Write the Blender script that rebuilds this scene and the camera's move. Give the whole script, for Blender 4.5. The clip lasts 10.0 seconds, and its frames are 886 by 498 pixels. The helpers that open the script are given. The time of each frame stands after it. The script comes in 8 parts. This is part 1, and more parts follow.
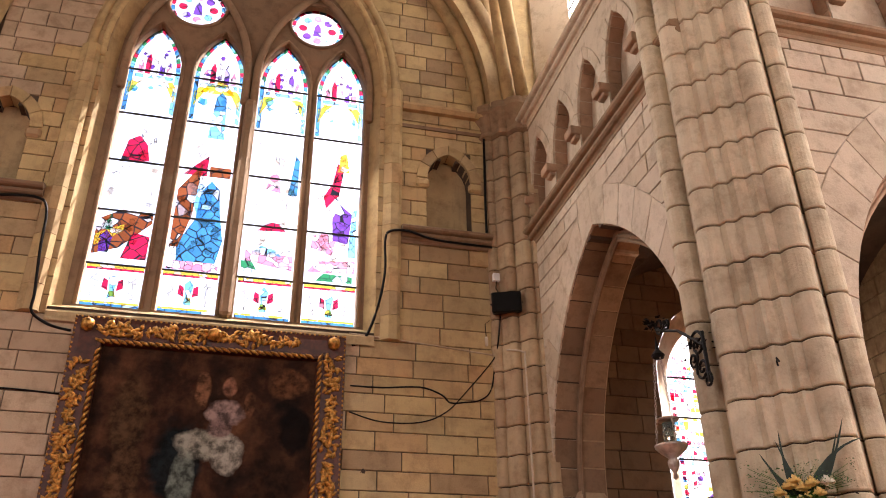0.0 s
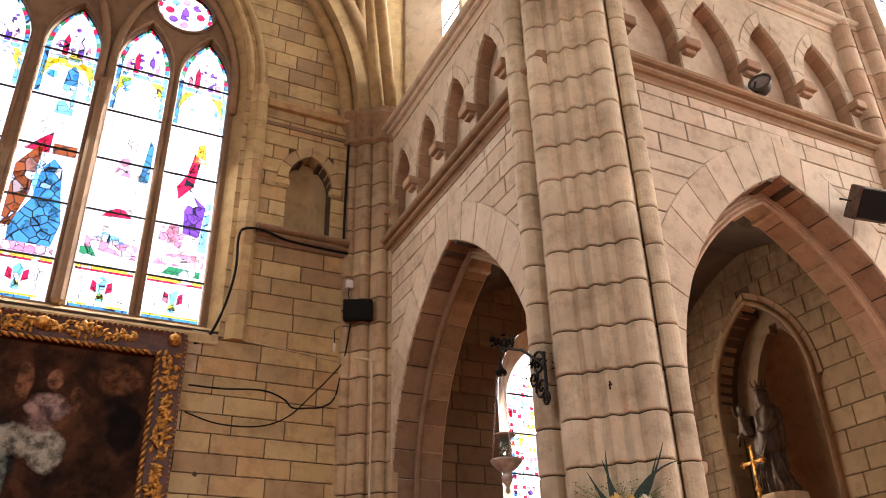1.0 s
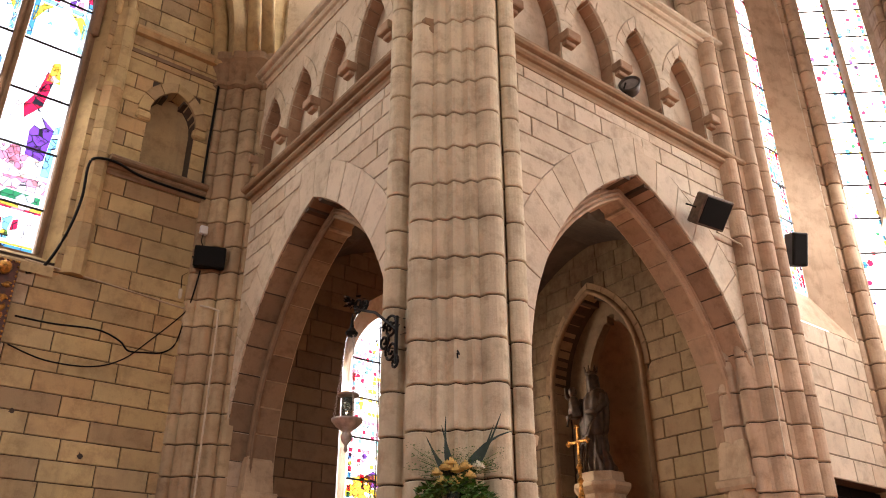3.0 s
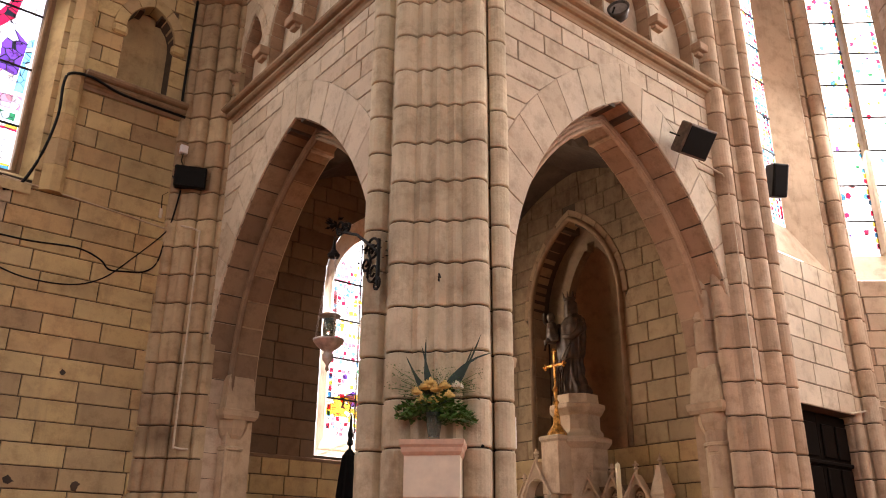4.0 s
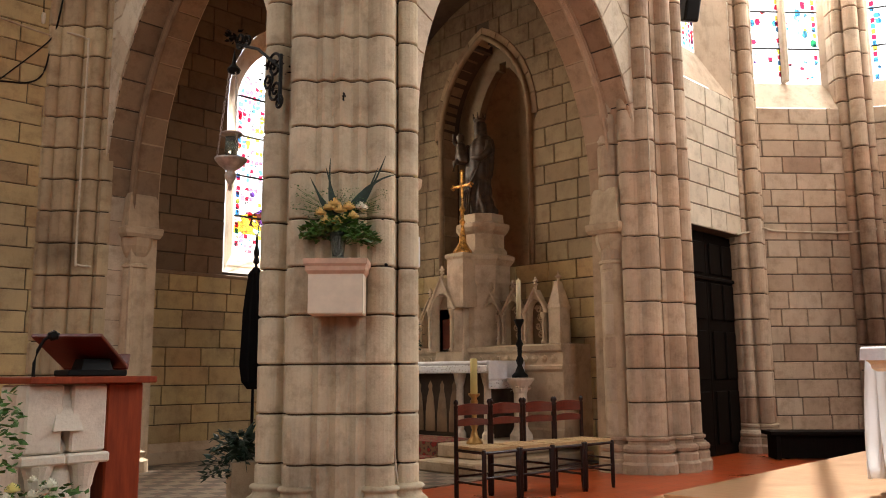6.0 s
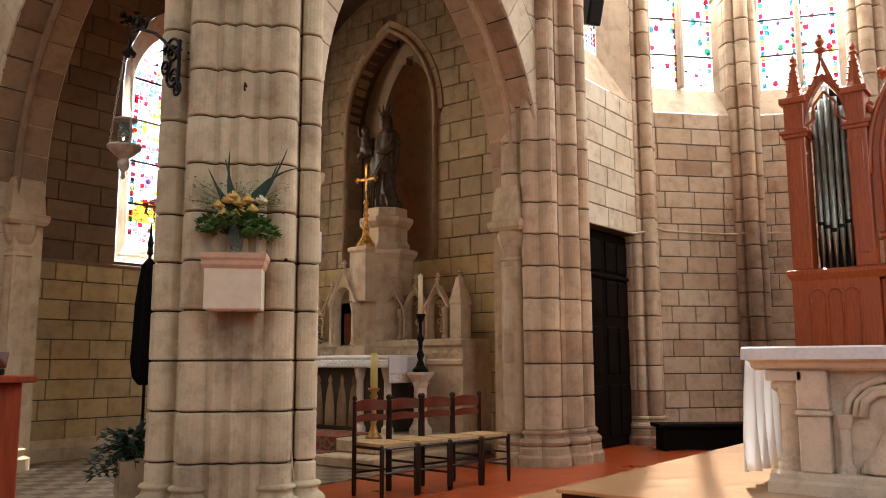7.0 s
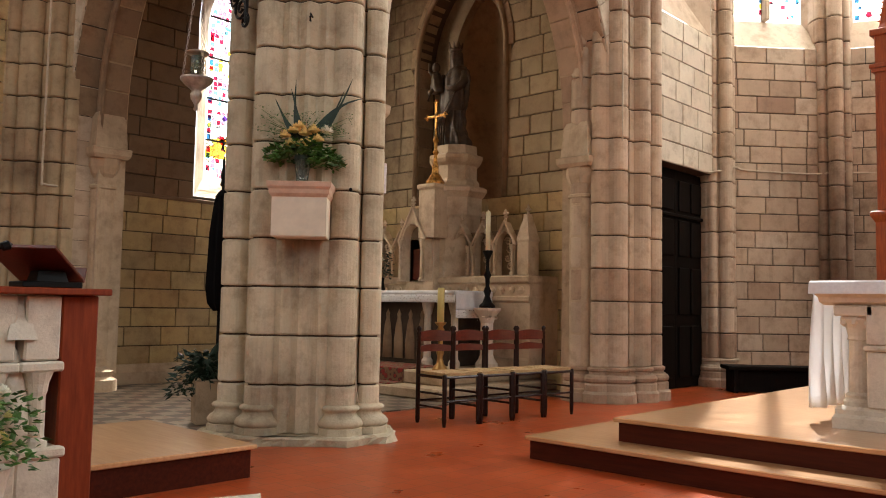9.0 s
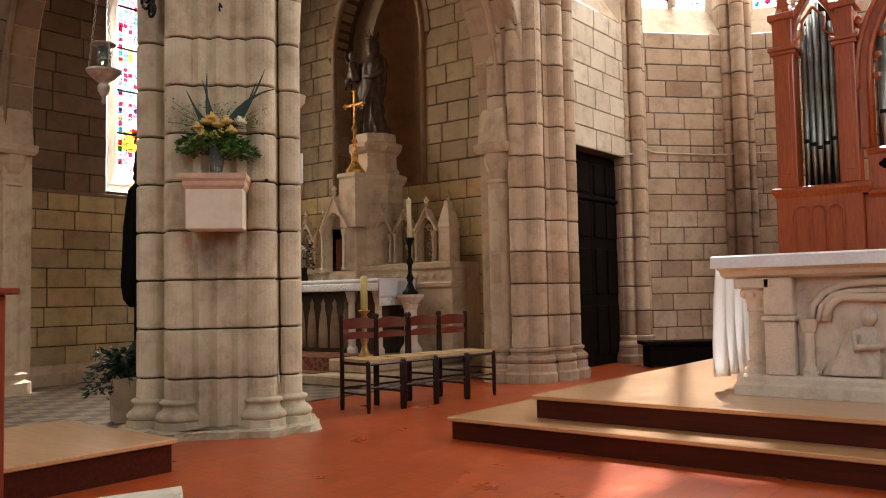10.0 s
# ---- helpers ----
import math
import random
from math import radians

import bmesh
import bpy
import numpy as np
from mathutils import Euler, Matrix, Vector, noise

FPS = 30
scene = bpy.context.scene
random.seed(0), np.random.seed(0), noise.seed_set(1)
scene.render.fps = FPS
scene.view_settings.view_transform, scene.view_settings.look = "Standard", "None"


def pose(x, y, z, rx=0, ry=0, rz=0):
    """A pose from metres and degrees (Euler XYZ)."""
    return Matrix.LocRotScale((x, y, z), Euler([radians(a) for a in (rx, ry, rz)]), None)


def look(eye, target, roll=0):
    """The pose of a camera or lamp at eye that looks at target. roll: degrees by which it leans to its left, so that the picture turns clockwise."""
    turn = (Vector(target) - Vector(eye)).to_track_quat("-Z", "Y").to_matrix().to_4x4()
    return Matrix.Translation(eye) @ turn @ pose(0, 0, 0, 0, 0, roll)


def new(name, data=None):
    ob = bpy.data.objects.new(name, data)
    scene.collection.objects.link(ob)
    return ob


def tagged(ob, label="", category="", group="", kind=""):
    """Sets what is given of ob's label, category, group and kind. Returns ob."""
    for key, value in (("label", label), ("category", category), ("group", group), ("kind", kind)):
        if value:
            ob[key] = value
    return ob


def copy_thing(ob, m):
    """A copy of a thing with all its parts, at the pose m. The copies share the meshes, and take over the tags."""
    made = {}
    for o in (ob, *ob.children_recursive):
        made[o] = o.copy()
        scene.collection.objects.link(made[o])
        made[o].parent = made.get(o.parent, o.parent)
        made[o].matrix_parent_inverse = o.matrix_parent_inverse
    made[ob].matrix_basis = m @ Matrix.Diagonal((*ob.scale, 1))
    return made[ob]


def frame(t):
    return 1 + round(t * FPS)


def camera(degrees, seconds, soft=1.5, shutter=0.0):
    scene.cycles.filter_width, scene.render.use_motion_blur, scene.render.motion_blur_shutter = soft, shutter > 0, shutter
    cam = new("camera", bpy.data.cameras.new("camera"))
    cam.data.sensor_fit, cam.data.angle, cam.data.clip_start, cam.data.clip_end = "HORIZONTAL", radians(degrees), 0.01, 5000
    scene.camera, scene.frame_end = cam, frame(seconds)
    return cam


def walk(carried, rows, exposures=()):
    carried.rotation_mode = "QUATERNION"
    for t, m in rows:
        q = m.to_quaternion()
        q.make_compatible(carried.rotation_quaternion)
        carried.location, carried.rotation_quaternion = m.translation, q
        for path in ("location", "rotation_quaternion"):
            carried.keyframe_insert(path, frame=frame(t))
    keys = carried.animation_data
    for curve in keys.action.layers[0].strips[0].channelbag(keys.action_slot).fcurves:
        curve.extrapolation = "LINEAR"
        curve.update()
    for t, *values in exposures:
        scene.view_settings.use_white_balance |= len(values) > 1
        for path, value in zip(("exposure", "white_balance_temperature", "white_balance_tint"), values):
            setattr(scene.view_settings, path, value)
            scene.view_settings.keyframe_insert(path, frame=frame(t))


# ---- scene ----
cam = camera(57.0, 10.0, soft=1.0)
PATH = [
    (0, (0.152, 0.044, 1.178), (0.6, 1.745, 2.129), -0.9),
    (0.5, (0.167, 0.054, 1.173), (0.79, 1.691, 2.139), -1.4),
    (1, (0.129, 0.03, 1.184), (0.907, 1.602, 2.144), -1.6),
    (1.5, (0.118, 0.054, 1.172), (1.015, 1.571, 2.117), -1.2),
    (2, (0.109, 0.065, 1.169), (1.087, 1.537, 2.104), -0.6),
    (3.5, (0.088, 0.093, 1.101), (1.223, 1.516, 1.928), 0.1),
    (4, (0.083, 0.09, 1.098), (1.257, 1.537, 1.824), 0.4),
    (4.5, (0.074, 0.073, 1.075), (1.289, 1.533, 1.7), 0.5),
    (5, (0.074, 0.053, 1.066), (1.333, 1.525, 1.566), 0.4),
    (6.5, (0.163, 0.038, 1.163), (1.646, 1.356, 1.416), -0.3),
    (7, (0.154, 0.022, 1.175), (1.714, 1.242, 1.449), -0.2),
    (7.5, (0.176, 0.002, 1.171), (1.792, 1.148, 1.445), -0.5),
    (8, (0.16, -0.016, 1.145), (1.744, 1.179, 1.397), 0.0),
    (8.5, (0.197, -0.047, 1.081), (1.687, 1.272, 1.276), 1.3),
    (9, (0.213, -0.076, 1.056), (1.662, 1.295, 1.197), 1.0),
    (9.5, (0.192, -0.135, 1.047), (1.667, 1.209, 1.184), -0.1),
    (10, (0.194, -0.183, 1.039), (1.761, 1.054, 1.151), -1.1),
]
walk(cam, [(t, look(eye, target, roll)) for t, eye, target, roll in PATH], [(0.0, 2.5, 7000, 19), (2.0, 2.48, 7000, 15), (4.0, 2.37, 7000, 18), (6.5, 2.24, 6550, 5), (8.5, 2.24, 6600, 5), (10.0, 2.24, 6500, 5)])

# ---- world and light ----
world = bpy.data.worlds.new("world")
scene.world = world
world.use_nodes = True
_sky = world.node_tree.nodes.new("ShaderNodeTexSky")
_sky.sky_type, _sky.sun_disc = "NISHITA", False
_sky.sun_elevation, _sky.sun_rotation = radians(55), radians(68)
world.node_tree.links.new(_sky.outputs[0], world.node_tree.nodes["Background"].inputs[0])
world.node_tree.nodes["Background"].inputs[1].default_value = 0.15

_sun = new("sun", bpy.data.lights.new("sun", "SUN"))
_sky.dust_density, _sky.ozone_density = 6.0, 0.4
_sun.data.energy, _sun.data.angle, _sun.data.color = 2.7, radians(0.6), (1.0, 0.95, 0.92)
_sun.matrix_world = look((10.0, 4.0, 15.4), (0, 0, 0))


def window_light(name, centre, target, w, h, power, color=(1.0, 0.97, 0.93)):
    """Sky light that comes in by a window opening."""
    ob = new(name, bpy.data.lights.new(name, "AREA"))
    ob.data.shape, ob.data.size, ob.data.size_y, ob.data.energy, ob.data.color = "RECTANGLE", w, h, power, color
    ob.matrix_world = look(centre, target)
    return ob


# Unseen south, west and choir windows are assumed; their lamps add fill light.
window_light("light_south_window", (0.0, -9.3, 7.6), (0.6, 0, 4.6), 4.0, 5.6, 62)
window_light("light_west_window", (-9.7, 0.5, 7.5), (0, 1.5, 4.4), 4.0, 6.0, 84)
window_light("light_choir_south_window", (8.0, -9.2, 8.4), (7.0, 5.0, 4.5), 3.0, 4.5, 55)
window_light("light_transept_window", (-0.2, 9.99, 7.6), (0.4, 0, 2.0), 3.2, 4.4, 48)
window_light("light_apse_window", (12.0, 4.25, 7.6), (6, 0, 0.5), 1.1, 4.0, 45)
window_light("light_apse_window_b", (12.95, 2.9, 7.4), (6, 0, 0.5), 1.1, 4.0, 55)
window_light("light_apse_window_c", (13.1, -1.2, 7.4), (5, 0, 0.5), 1.4, 4.0, 120)
window_light("light_chapel_window", (6.7, 10.55, 4.3), (6.9, 6.0, 1.5), 1.0, 3.0, 36, (1.0, 0.86, 0.68))
window_light("light_clerestory_west", (4.95, 8.2, 11.2), (2.6, 8.2, 9.4), 1.5, 2.6, 18)
window_light("light_clerestory_south", (6.5, 5.95, 11.2), (6.5, 3.5, 9.4), 1.5, 2.6, 12)

# ---- materials ----


class Nodes:
    def __init__(self, name):
        self.mat = bpy.data.materials.new(name)
        self.mat.use_nodes = True
        self.t = self.mat.node_tree
        self.bsdf = self.t.nodes["Principled BSDF"]

    def add(self, kind, **kw):
        n = self.t.nodes.new("ShaderNode" + kind)
        for k, v in kw.items():
            if k in n.inputs:
                n.inputs[k].default_value = v
        return n

    def link(self, a, b):
        self.t.links.new(a, b)

    def coords(self, scale=(1, 1, 1), kind="Object"):
        c = self.add("TexCoord")
        m = self.add("Mapping")
        m.inputs["Scale"].default_value = scale
        self.link(c.outputs[kind], m.inputs["Vector"])
        return m.outputs["Vector"]

    def world_coords(self, scale=(1, 1, 1)):
        g = self.add("NewGeometry")
        m = self.add("Mapping")
        m.inputs["Scale"].default_value = scale
        self.link(g.outputs["Position"], m.inputs["Vector"])
        return m.outputs["Vector"]

    def noise(self, vec, scale, detail=4.0, rough=0.6):
        n = self.add("TexNoise", Scale=scale, Detail=detail, Roughness=rough)
        self.link(vec, n.inputs["Vector"])
        return n.outputs["Fac"]

    def ramp(self, fac, stops):
        r = self.add("ValToRGB")
        e = r.color_ramp.elements
        while len(e) < len(stops):
            e.new(0.5)
        for el, (pos, col) in zip(e, stops):
            el.position, el.color = pos, (*col, 1) if len(col) == 3 else col
        self.link(fac, r.inputs["Fac"])
        return r.outputs["Color"]

    def mix(self, fac, a, b, blend="MIX"):
        m = self.t.nodes.new("ShaderNodeMix")
        m.data_type, m.blend_type = "RGBA", blend
        for sock, v in ((m.inputs[0], fac), (m.inputs[6], a), (m.inputs[7], b)):
            if isinstance(v, (int, float)):
                sock.default_value = v
            elif isinstance(v, tuple):
                sock.default_value = (*v, 1)
            else:
                self.link(v, sock)
        return m.outputs[2]

    def math(self, op, a, b=0.0):
        m = self.t.nodes.new("ShaderNodeMath")
        m.operation = op
        for sock, v in zip(m.inputs, (a, b)):
            if isinstance(v, (int, float)):
                sock.default_value = v
            else:
                self.link(v, sock)
        return m.outputs[0]

    def bump(self, height, strength=0.3, distance=0.01):
        b = self.add("Bump", Strength=strength, Distance=distance)
        self.link(height, b.inputs["Height"])
        self.link(b.outputs["Normal"], self.bsdf.inputs["Normal"])

    def set(self, **kw):
        for k, v in kw.items():
            self.bsdf.inputs[k.replace("_", " ")].default_value = v
        return self


def stone(name, tones, grime=0.35, island=False, rough=0.85, grain=1.0, stain_shade=()):
    """Dressed limestone: a tone for each block, soft staining, fine pitting."""
    n = Nodes(name)
    v = n.world_coords()
    if island:
        rnd = n.add("NewGeometry").outputs["Random Per Island"]
    else:
        rnd = n.add("ObjectInfo").outputs["Random"]
    base = n.ramp(rnd, [(i / max(1, len(tones) - 1), c) for i, c in enumerate(tones)])
    big = n.noise(v, 0.9, 5, 0.65)
    mid = n.noise(v, 5.0, 6, 0.7)
    fine = n.noise(v, 60 * grain, 3, 0.6)
    col = n.mix(n.ramp(big, [(0.42, (0, 0, 0)), (0.72, (grime, grime, grime))]), base, (0.16, 0.115, 0.075))
    col = n.mix(0.6, col, n.ramp(mid, [(0.30, (0.46, 0.39, 0.32)), (0.52, (1.0, 0.99, 0.97))]), "MULTIPLY")
    col = n.mix(0.5, col, n.ramp(fine, [(0.3, (0.84, 0.83, 0.82)), (0.7, (1, 1, 1))]), "MULTIPLY")
    streak = n.noise(n.world_coords((3.5, 3.5, 0.35)), 1.6, 4, 0.7)
    col = n.mix(n.ramp(streak, [(0.56, (0, 0, 0)), (0.8, (grime * 0.8,) * 3)]), col, (0.12, 0.085, 0.06))
    # old ragged smoke and damp stains; the chapel ones also paint in its shade
    for (cx, cy, cz), (rx, ry, rz), amount in stain_shade:
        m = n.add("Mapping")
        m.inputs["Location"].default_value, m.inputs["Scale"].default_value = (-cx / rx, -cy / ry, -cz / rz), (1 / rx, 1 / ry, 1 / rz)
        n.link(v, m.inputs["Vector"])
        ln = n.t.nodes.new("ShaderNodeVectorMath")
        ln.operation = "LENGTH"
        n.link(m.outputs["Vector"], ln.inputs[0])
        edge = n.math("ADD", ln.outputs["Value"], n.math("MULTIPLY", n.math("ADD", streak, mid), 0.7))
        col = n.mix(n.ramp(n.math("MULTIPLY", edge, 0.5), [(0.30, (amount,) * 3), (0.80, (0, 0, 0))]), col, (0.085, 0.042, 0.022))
    n.link(col, n.bsdf.inputs["Base Color"])
    n.set(Roughness=rough)
    n.bump(n.math("ADD", fine, n.math("MULTIPLY", mid, 2.0)), 0.42, 0.008)
    return n.mat


STONE_YEL = stone("stone_buff", [(0.43, 0.31, 0.165), (0.52, 0.395, 0.21), (0.59, 0.45, 0.22), (0.48, 0.355, 0.17), (0.62, 0.48, 0.24), (0.52, 0.345, 0.165), (0.57, 0.43, 0.205), (0.38, 0.26, 0.14)], 0.46)
STONE_PALE = stone("stone_pale", [(0.57, 0.485, 0.365), (0.62, 0.535, 0.415), (0.53, 0.435, 0.32), (0.64, 0.55, 0.43)], 0.28)
STONE_PINK = stone("stone_rose", [(0.36, 0.23, 0.15), (0.50, 0.375, 0.26), (0.56, 0.435, 0.315), (0.50, 0.36, 0.245), (0.58, 0.465, 0.345), (0.43, 0.305, 0.205), (0.54, 0.42, 0.30)], 0.42, stain_shade=(((3.58, 9.6, 2.5), (0.5, 0.5, 0.28), 0.85), ((12.6, 3.8, 2.0), (0.8, 0.8, 2.6), 0.85), ((3.6, 9.6, 0.9), (0.4, 0.5, 0.9), 0.35)))
STONE_SMOKE_SHADE = stone("stone_chapel_smoke_shade", [(0.16, 0.098, 0.055), (0.21, 0.132, 0.075), (0.12, 0.07, 0.04), (0.18, 0.115, 0.065)], 0.5)
# Patches at the top and north corner: soot, deepened to paint in shade.
STONE_CHAPEL = stone("stone_chapel", [(0.40, 0.31, 0.185), (0.47, 0.36, 0.22), (0.36, 0.26, 0.155), (0.44, 0.35, 0.205)], 0.45, stain_shade=(((9.0, 8.0, 6.6), (1.2, 3.0, 2.6), 0.95), ((9.0, 9.3, 4.6), (0.9, 1.1, 2.6), 0.8)))
STONE_CORNER = stone("stone_corner", [(0.46, 0.345, 0.205), (0.54, 0.42, 0.26), (0.40, 0.275, 0.165), (0.50, 0.39, 0.24)], 0.5, stain_shade=(((3.58, 9.6, 2.5), (0.5, 0.5, 0.28), 0.85), ((3.6, 9.6, 8.0), (0.9, 0.9, 1.0), 0.5), ((3.6, 9.6, 0.9), (0.4, 0.5, 0.9), 0.35)))
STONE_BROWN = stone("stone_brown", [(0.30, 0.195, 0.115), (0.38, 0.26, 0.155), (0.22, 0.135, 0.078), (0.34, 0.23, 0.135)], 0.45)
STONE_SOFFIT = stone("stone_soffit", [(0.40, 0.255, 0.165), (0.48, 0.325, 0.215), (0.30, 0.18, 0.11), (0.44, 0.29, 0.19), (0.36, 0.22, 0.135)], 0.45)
STONE_PIER = stone("stone_pier", [(0.63, 0.55, 0.39), (0.67, 0.585, 0.42), (0.59, 0.51, 0.355)], 0.58, stain_shade=(((4.01, 5.01, 1.45), (0.34, 0.34, 0.55), 0.85), ((4.0, 5.0, 0.45), (0.6, 0.6, 0.2), 0.35)))
MORTAR = stone("mortar", [(0.055, 0.036, 0.022), (0.07, 0.046, 0.03)], 0.3)
STONE_CORBEL = stone("stone_corbel", [(0.50, 0.36, 0.235), (0.55, 0.42, 0.28), (0.45, 0.31, 0.195)], 0.4)
STONE_DARK = stone("stone_near_black", [(0.04, 0.025, 0.016), (0.055, 0.034, 0.022)], 0.5)
STONE_PLAIN = stone("stone_plain", [(0.520, 0.401, 0.278), (0.550, 0.430, 0.296)], 0.3)
STONE_ALTAR = stone("stone_altar", [(0.66, 0.57, 0.46), (0.70, 0.60, 0.49)], 0.18, rough=0.6)
STONE_RERE = stone("stone_reredos", [(0.58, 0.45, 0.31), (0.62, 0.48, 0.34)], 0.4, rough=0.7)
STONE_DIM = stone("stone_dim", [(0.23, 0.165, 0.10), (0.29, 0.21, 0.13), (0.18, 0.125, 0.078), (0.26, 0.19, 0.115)], 0.5)
STONE_ISL = stone("stone_far", [(0.500, 0.392, 0.261), (0.580, 0.458, 0.313), (0.460, 0.344, 0.226), (0.600, 0.477, 0.331)], 0.3, island=True)


def simple(name, color, rough=0.5, metal=0.0, var=0.25, scale=12.0, bump=0.1, coat=0.0, spec=0.5):
    n = Nodes(name)
    v = n.world_coords()
    a = n.noise(v, scale, 5, 0.6)
    b = n.noise(v, scale * 0.13, 3, 0.5)
    dark = tuple(c * (1 - var) for c in color)
    col = n.mix(n.ramp(a, [(0.35, (0, 0, 0)), (0.65, (1, 1, 1))]), dark, tuple(min(1, c * (1 + var * 0.4)) for c in color))
    col = n.mix(0.5, col, n.ramp(b, [(0.3, (0.8, 0.8, 0.8)), (0.7, (1, 1, 1))]), "MULTIPLY")
    n.link(col, n.bsdf.inputs["Base Color"])
    n.set(Roughness=rough, Metallic=metal, Coat_Weight=coat, Specular_IOR_Level=spec)
    n.bump(a, bump, 0.004)
    return n.mat


def wood(name, dark, light, scale=(2, 14, 14), rough=0.4, coat=0.2, spec=0.5):
    n = Nodes(name)
    v = n.coords(scale)
    g = n.noise(v, 3.0, 8, 0.65)
    w = n.noise(n.coords((1, 1, 1)), 1.3, 3, 0.5)
    col = n.mix(n.ramp(g, [(0.3, (0, 0, 0)), (0.7, (1, 1, 1))]), dark, light)
    col = n.mix(0.5, col, n.ramp(w, [(0.3, (0.75, 0.75, 0.75)), (0.7, (1, 1, 1))]), "MULTIPLY")
    n.link(col, n.bsdf.inputs["Base Color"])
    n.set(Roughness=rough, Coat_Weight=coat, Coat_Roughness=0.2, Specular_IOR_Level=spec)
    n.bump(g, 0.12, 0.003)
    return n.mat


WOOD_CHAIR = wood("wood_chair", (0.010, 0.003, 0.0018), (0.028, 0.007, 0.004), rough=0.35, coat=0.0, spec=0.25)
WOOD_CHAIR_RED = wood("wood_chair_red", (0.07, 0.008, 0.003), (0.13, 0.017, 0.006))
WOOD_PLATFORM = wood("wood_platform", (0.50, 0.24, 0.10), (0.66, 0.38, 0.18), (14, 1.2, 14), 0.33, 0.9)
WOOD_RISER = wood("wood_riser", (0.042, 0.006, 0.002), (0.085, 0.013, 0.004), (14, 1.2, 14), 0.5, 0.0, 0.15)
WOOD_ORGAN = wood("wood_organ", (0.24, 0.036, 0.005), (0.42, 0.090, 0.012), (14, 14, 1.5), 0.4, 0.3)
WOOD_DOOR = wood("wood_door", (0.003, 0.0018, 0.0012), (0.008, 0.0045, 0.003), (14, 14, 1.5), 0.6, 0.0, 0.06)
WOOD_LECTERN = wood("wood_lectern", (0.16, 0.022, 0.005), (0.28, 0.048, 0.012), (14, 14, 1.5), 0.5, 0.0, 0.25)
IRON = simple("black_iron", (0.006, 0.005, 0.0045), 0.55, 0.3, spec=0.2)
BLACK = simple("black_plastic", (0.004, 0.0037, 0.0037), 0.5, 0.0, spec=0.15)
CABLE = simple("black_cable", (0.004, 0.0036, 0.0034), 0.6, spec=0.15)
GILT = simple("gilt", (0.66, 0.33, 0.075), 0.42, 0.65, 0.75, 22, 0.5)
LAMP_METAL = simple("tarnished_silver", (0.50, 0.42, 0.36), 0.45, 0.5, 0.4)
BRASS = simple("brass", (0.55, 0.33, 0.12), 0.35, 0.9, 0.3)
PIPE_METAL = simple("pipe_metal", (0.36, 0.39, 0.37), 0.38, 0.85, 0.3, 5)
LINEN = simple("white_linen", (0.80, 0.79, 0.80), 0.8, 0, 0.08, 40, 0.25)
BOX_CREAM = simple("cream_paint", (0.74, 0.65, 0.50), 0.6, 0, 0.08)
SHELF_PINK = simple("shelf_stone", (0.62, 0.42, 0.30), 0.65, 0, 0.15)


def tile_floor():
    """Old red clay tiles, waxed and worn, about 16 cm."""
    n = Nodes("red_tiles")
    v = n.world_coords()
    br = n.add("TexBrick", Scale=1.0)
    br.offset = 0.5
    for k, val in (("Brick Width", 0.16), ("Row Height", 0.16), ("Mortar Size", 0.004), ("Bias", 0.0)):
        br.inputs[k].default_value = val
    br.inputs["Color1"].default_value, br.inputs["Color2"].default_value = (0.30, 0.040, 0.008, 1), (0.42, 0.068, 0.014, 1)
    br.inputs["Mortar"].default_value = (0.12, 0.04, 0.02, 1)
    n.link(v, br.inputs["Vector"])
    worn = n.noise(v, 1.4, 5, 0.65)
    col = n.mix(n.ramp(worn, [(0.25, (0, 0, 0)), (0.8, (0.7, 0.7, 0.7))]), br.outputs["Color"], (0.46, 0.085, 0.020))
    fine = n.noise(v, 25, 4, 0.6)
    col = n.mix(0.4, col, n.ramp(fine, [(0.3, (0.65, 0.65, 0.65)), (0.7, (1, 1, 1))]), "MULTIPLY")
    n.link(col, n.bsdf.inputs["Base Color"])
    n.link(n.ramp(worn, [(0.3, (0.26, 0.26, 0.26)), (0.7, (0.36, 0.36, 0.36))]), n.bsdf.inputs["Roughness"])
    n.bump(n.math("ADD", br.outputs["Fac"], n.math("MULTIPLY", fine, -0.25)), -0.2, 0.003)
    return n.mat


TILES = tile_floor()


def chapel_tiles():
    n = Nodes("patterned_tiles")
    v = n.world_coords((5.0, 5.0, 5.0))
    ch = n.add("TexChecker", Scale=1.0)
    n.link(v, ch.inputs["Vector"])
    ch.inputs["Color1"].default_value, ch.inputs["Color2"].default_value = (0.30, 0.24, 0.18, 1), (0.10, 0.075, 0.06, 1)
    vo = n.add("TexVoronoi", Scale=2.0)
    n.link(v, vo.inputs["Vector"])
    col = n.mix(n.ramp(vo.outputs["Distance"], [(0.25, (0.6, 0.6, 0.6)), (0.3, (0, 0, 0))]), ch.outputs["Color"], (0.22, 0.08, 0.05))
    col = n.mix(0.5, col, n.ramp(n.noise(v, 2, 5), [(0.3, (0.5, 0.5, 0.5)), (0.7, (1, 1, 1))]), "MULTIPLY")
    n.link(col, n.bsdf.inputs["Base Color"])
    n.set(Roughness=0.45)
    return n.mat


CHAPEL_TILES = chapel_tiles()


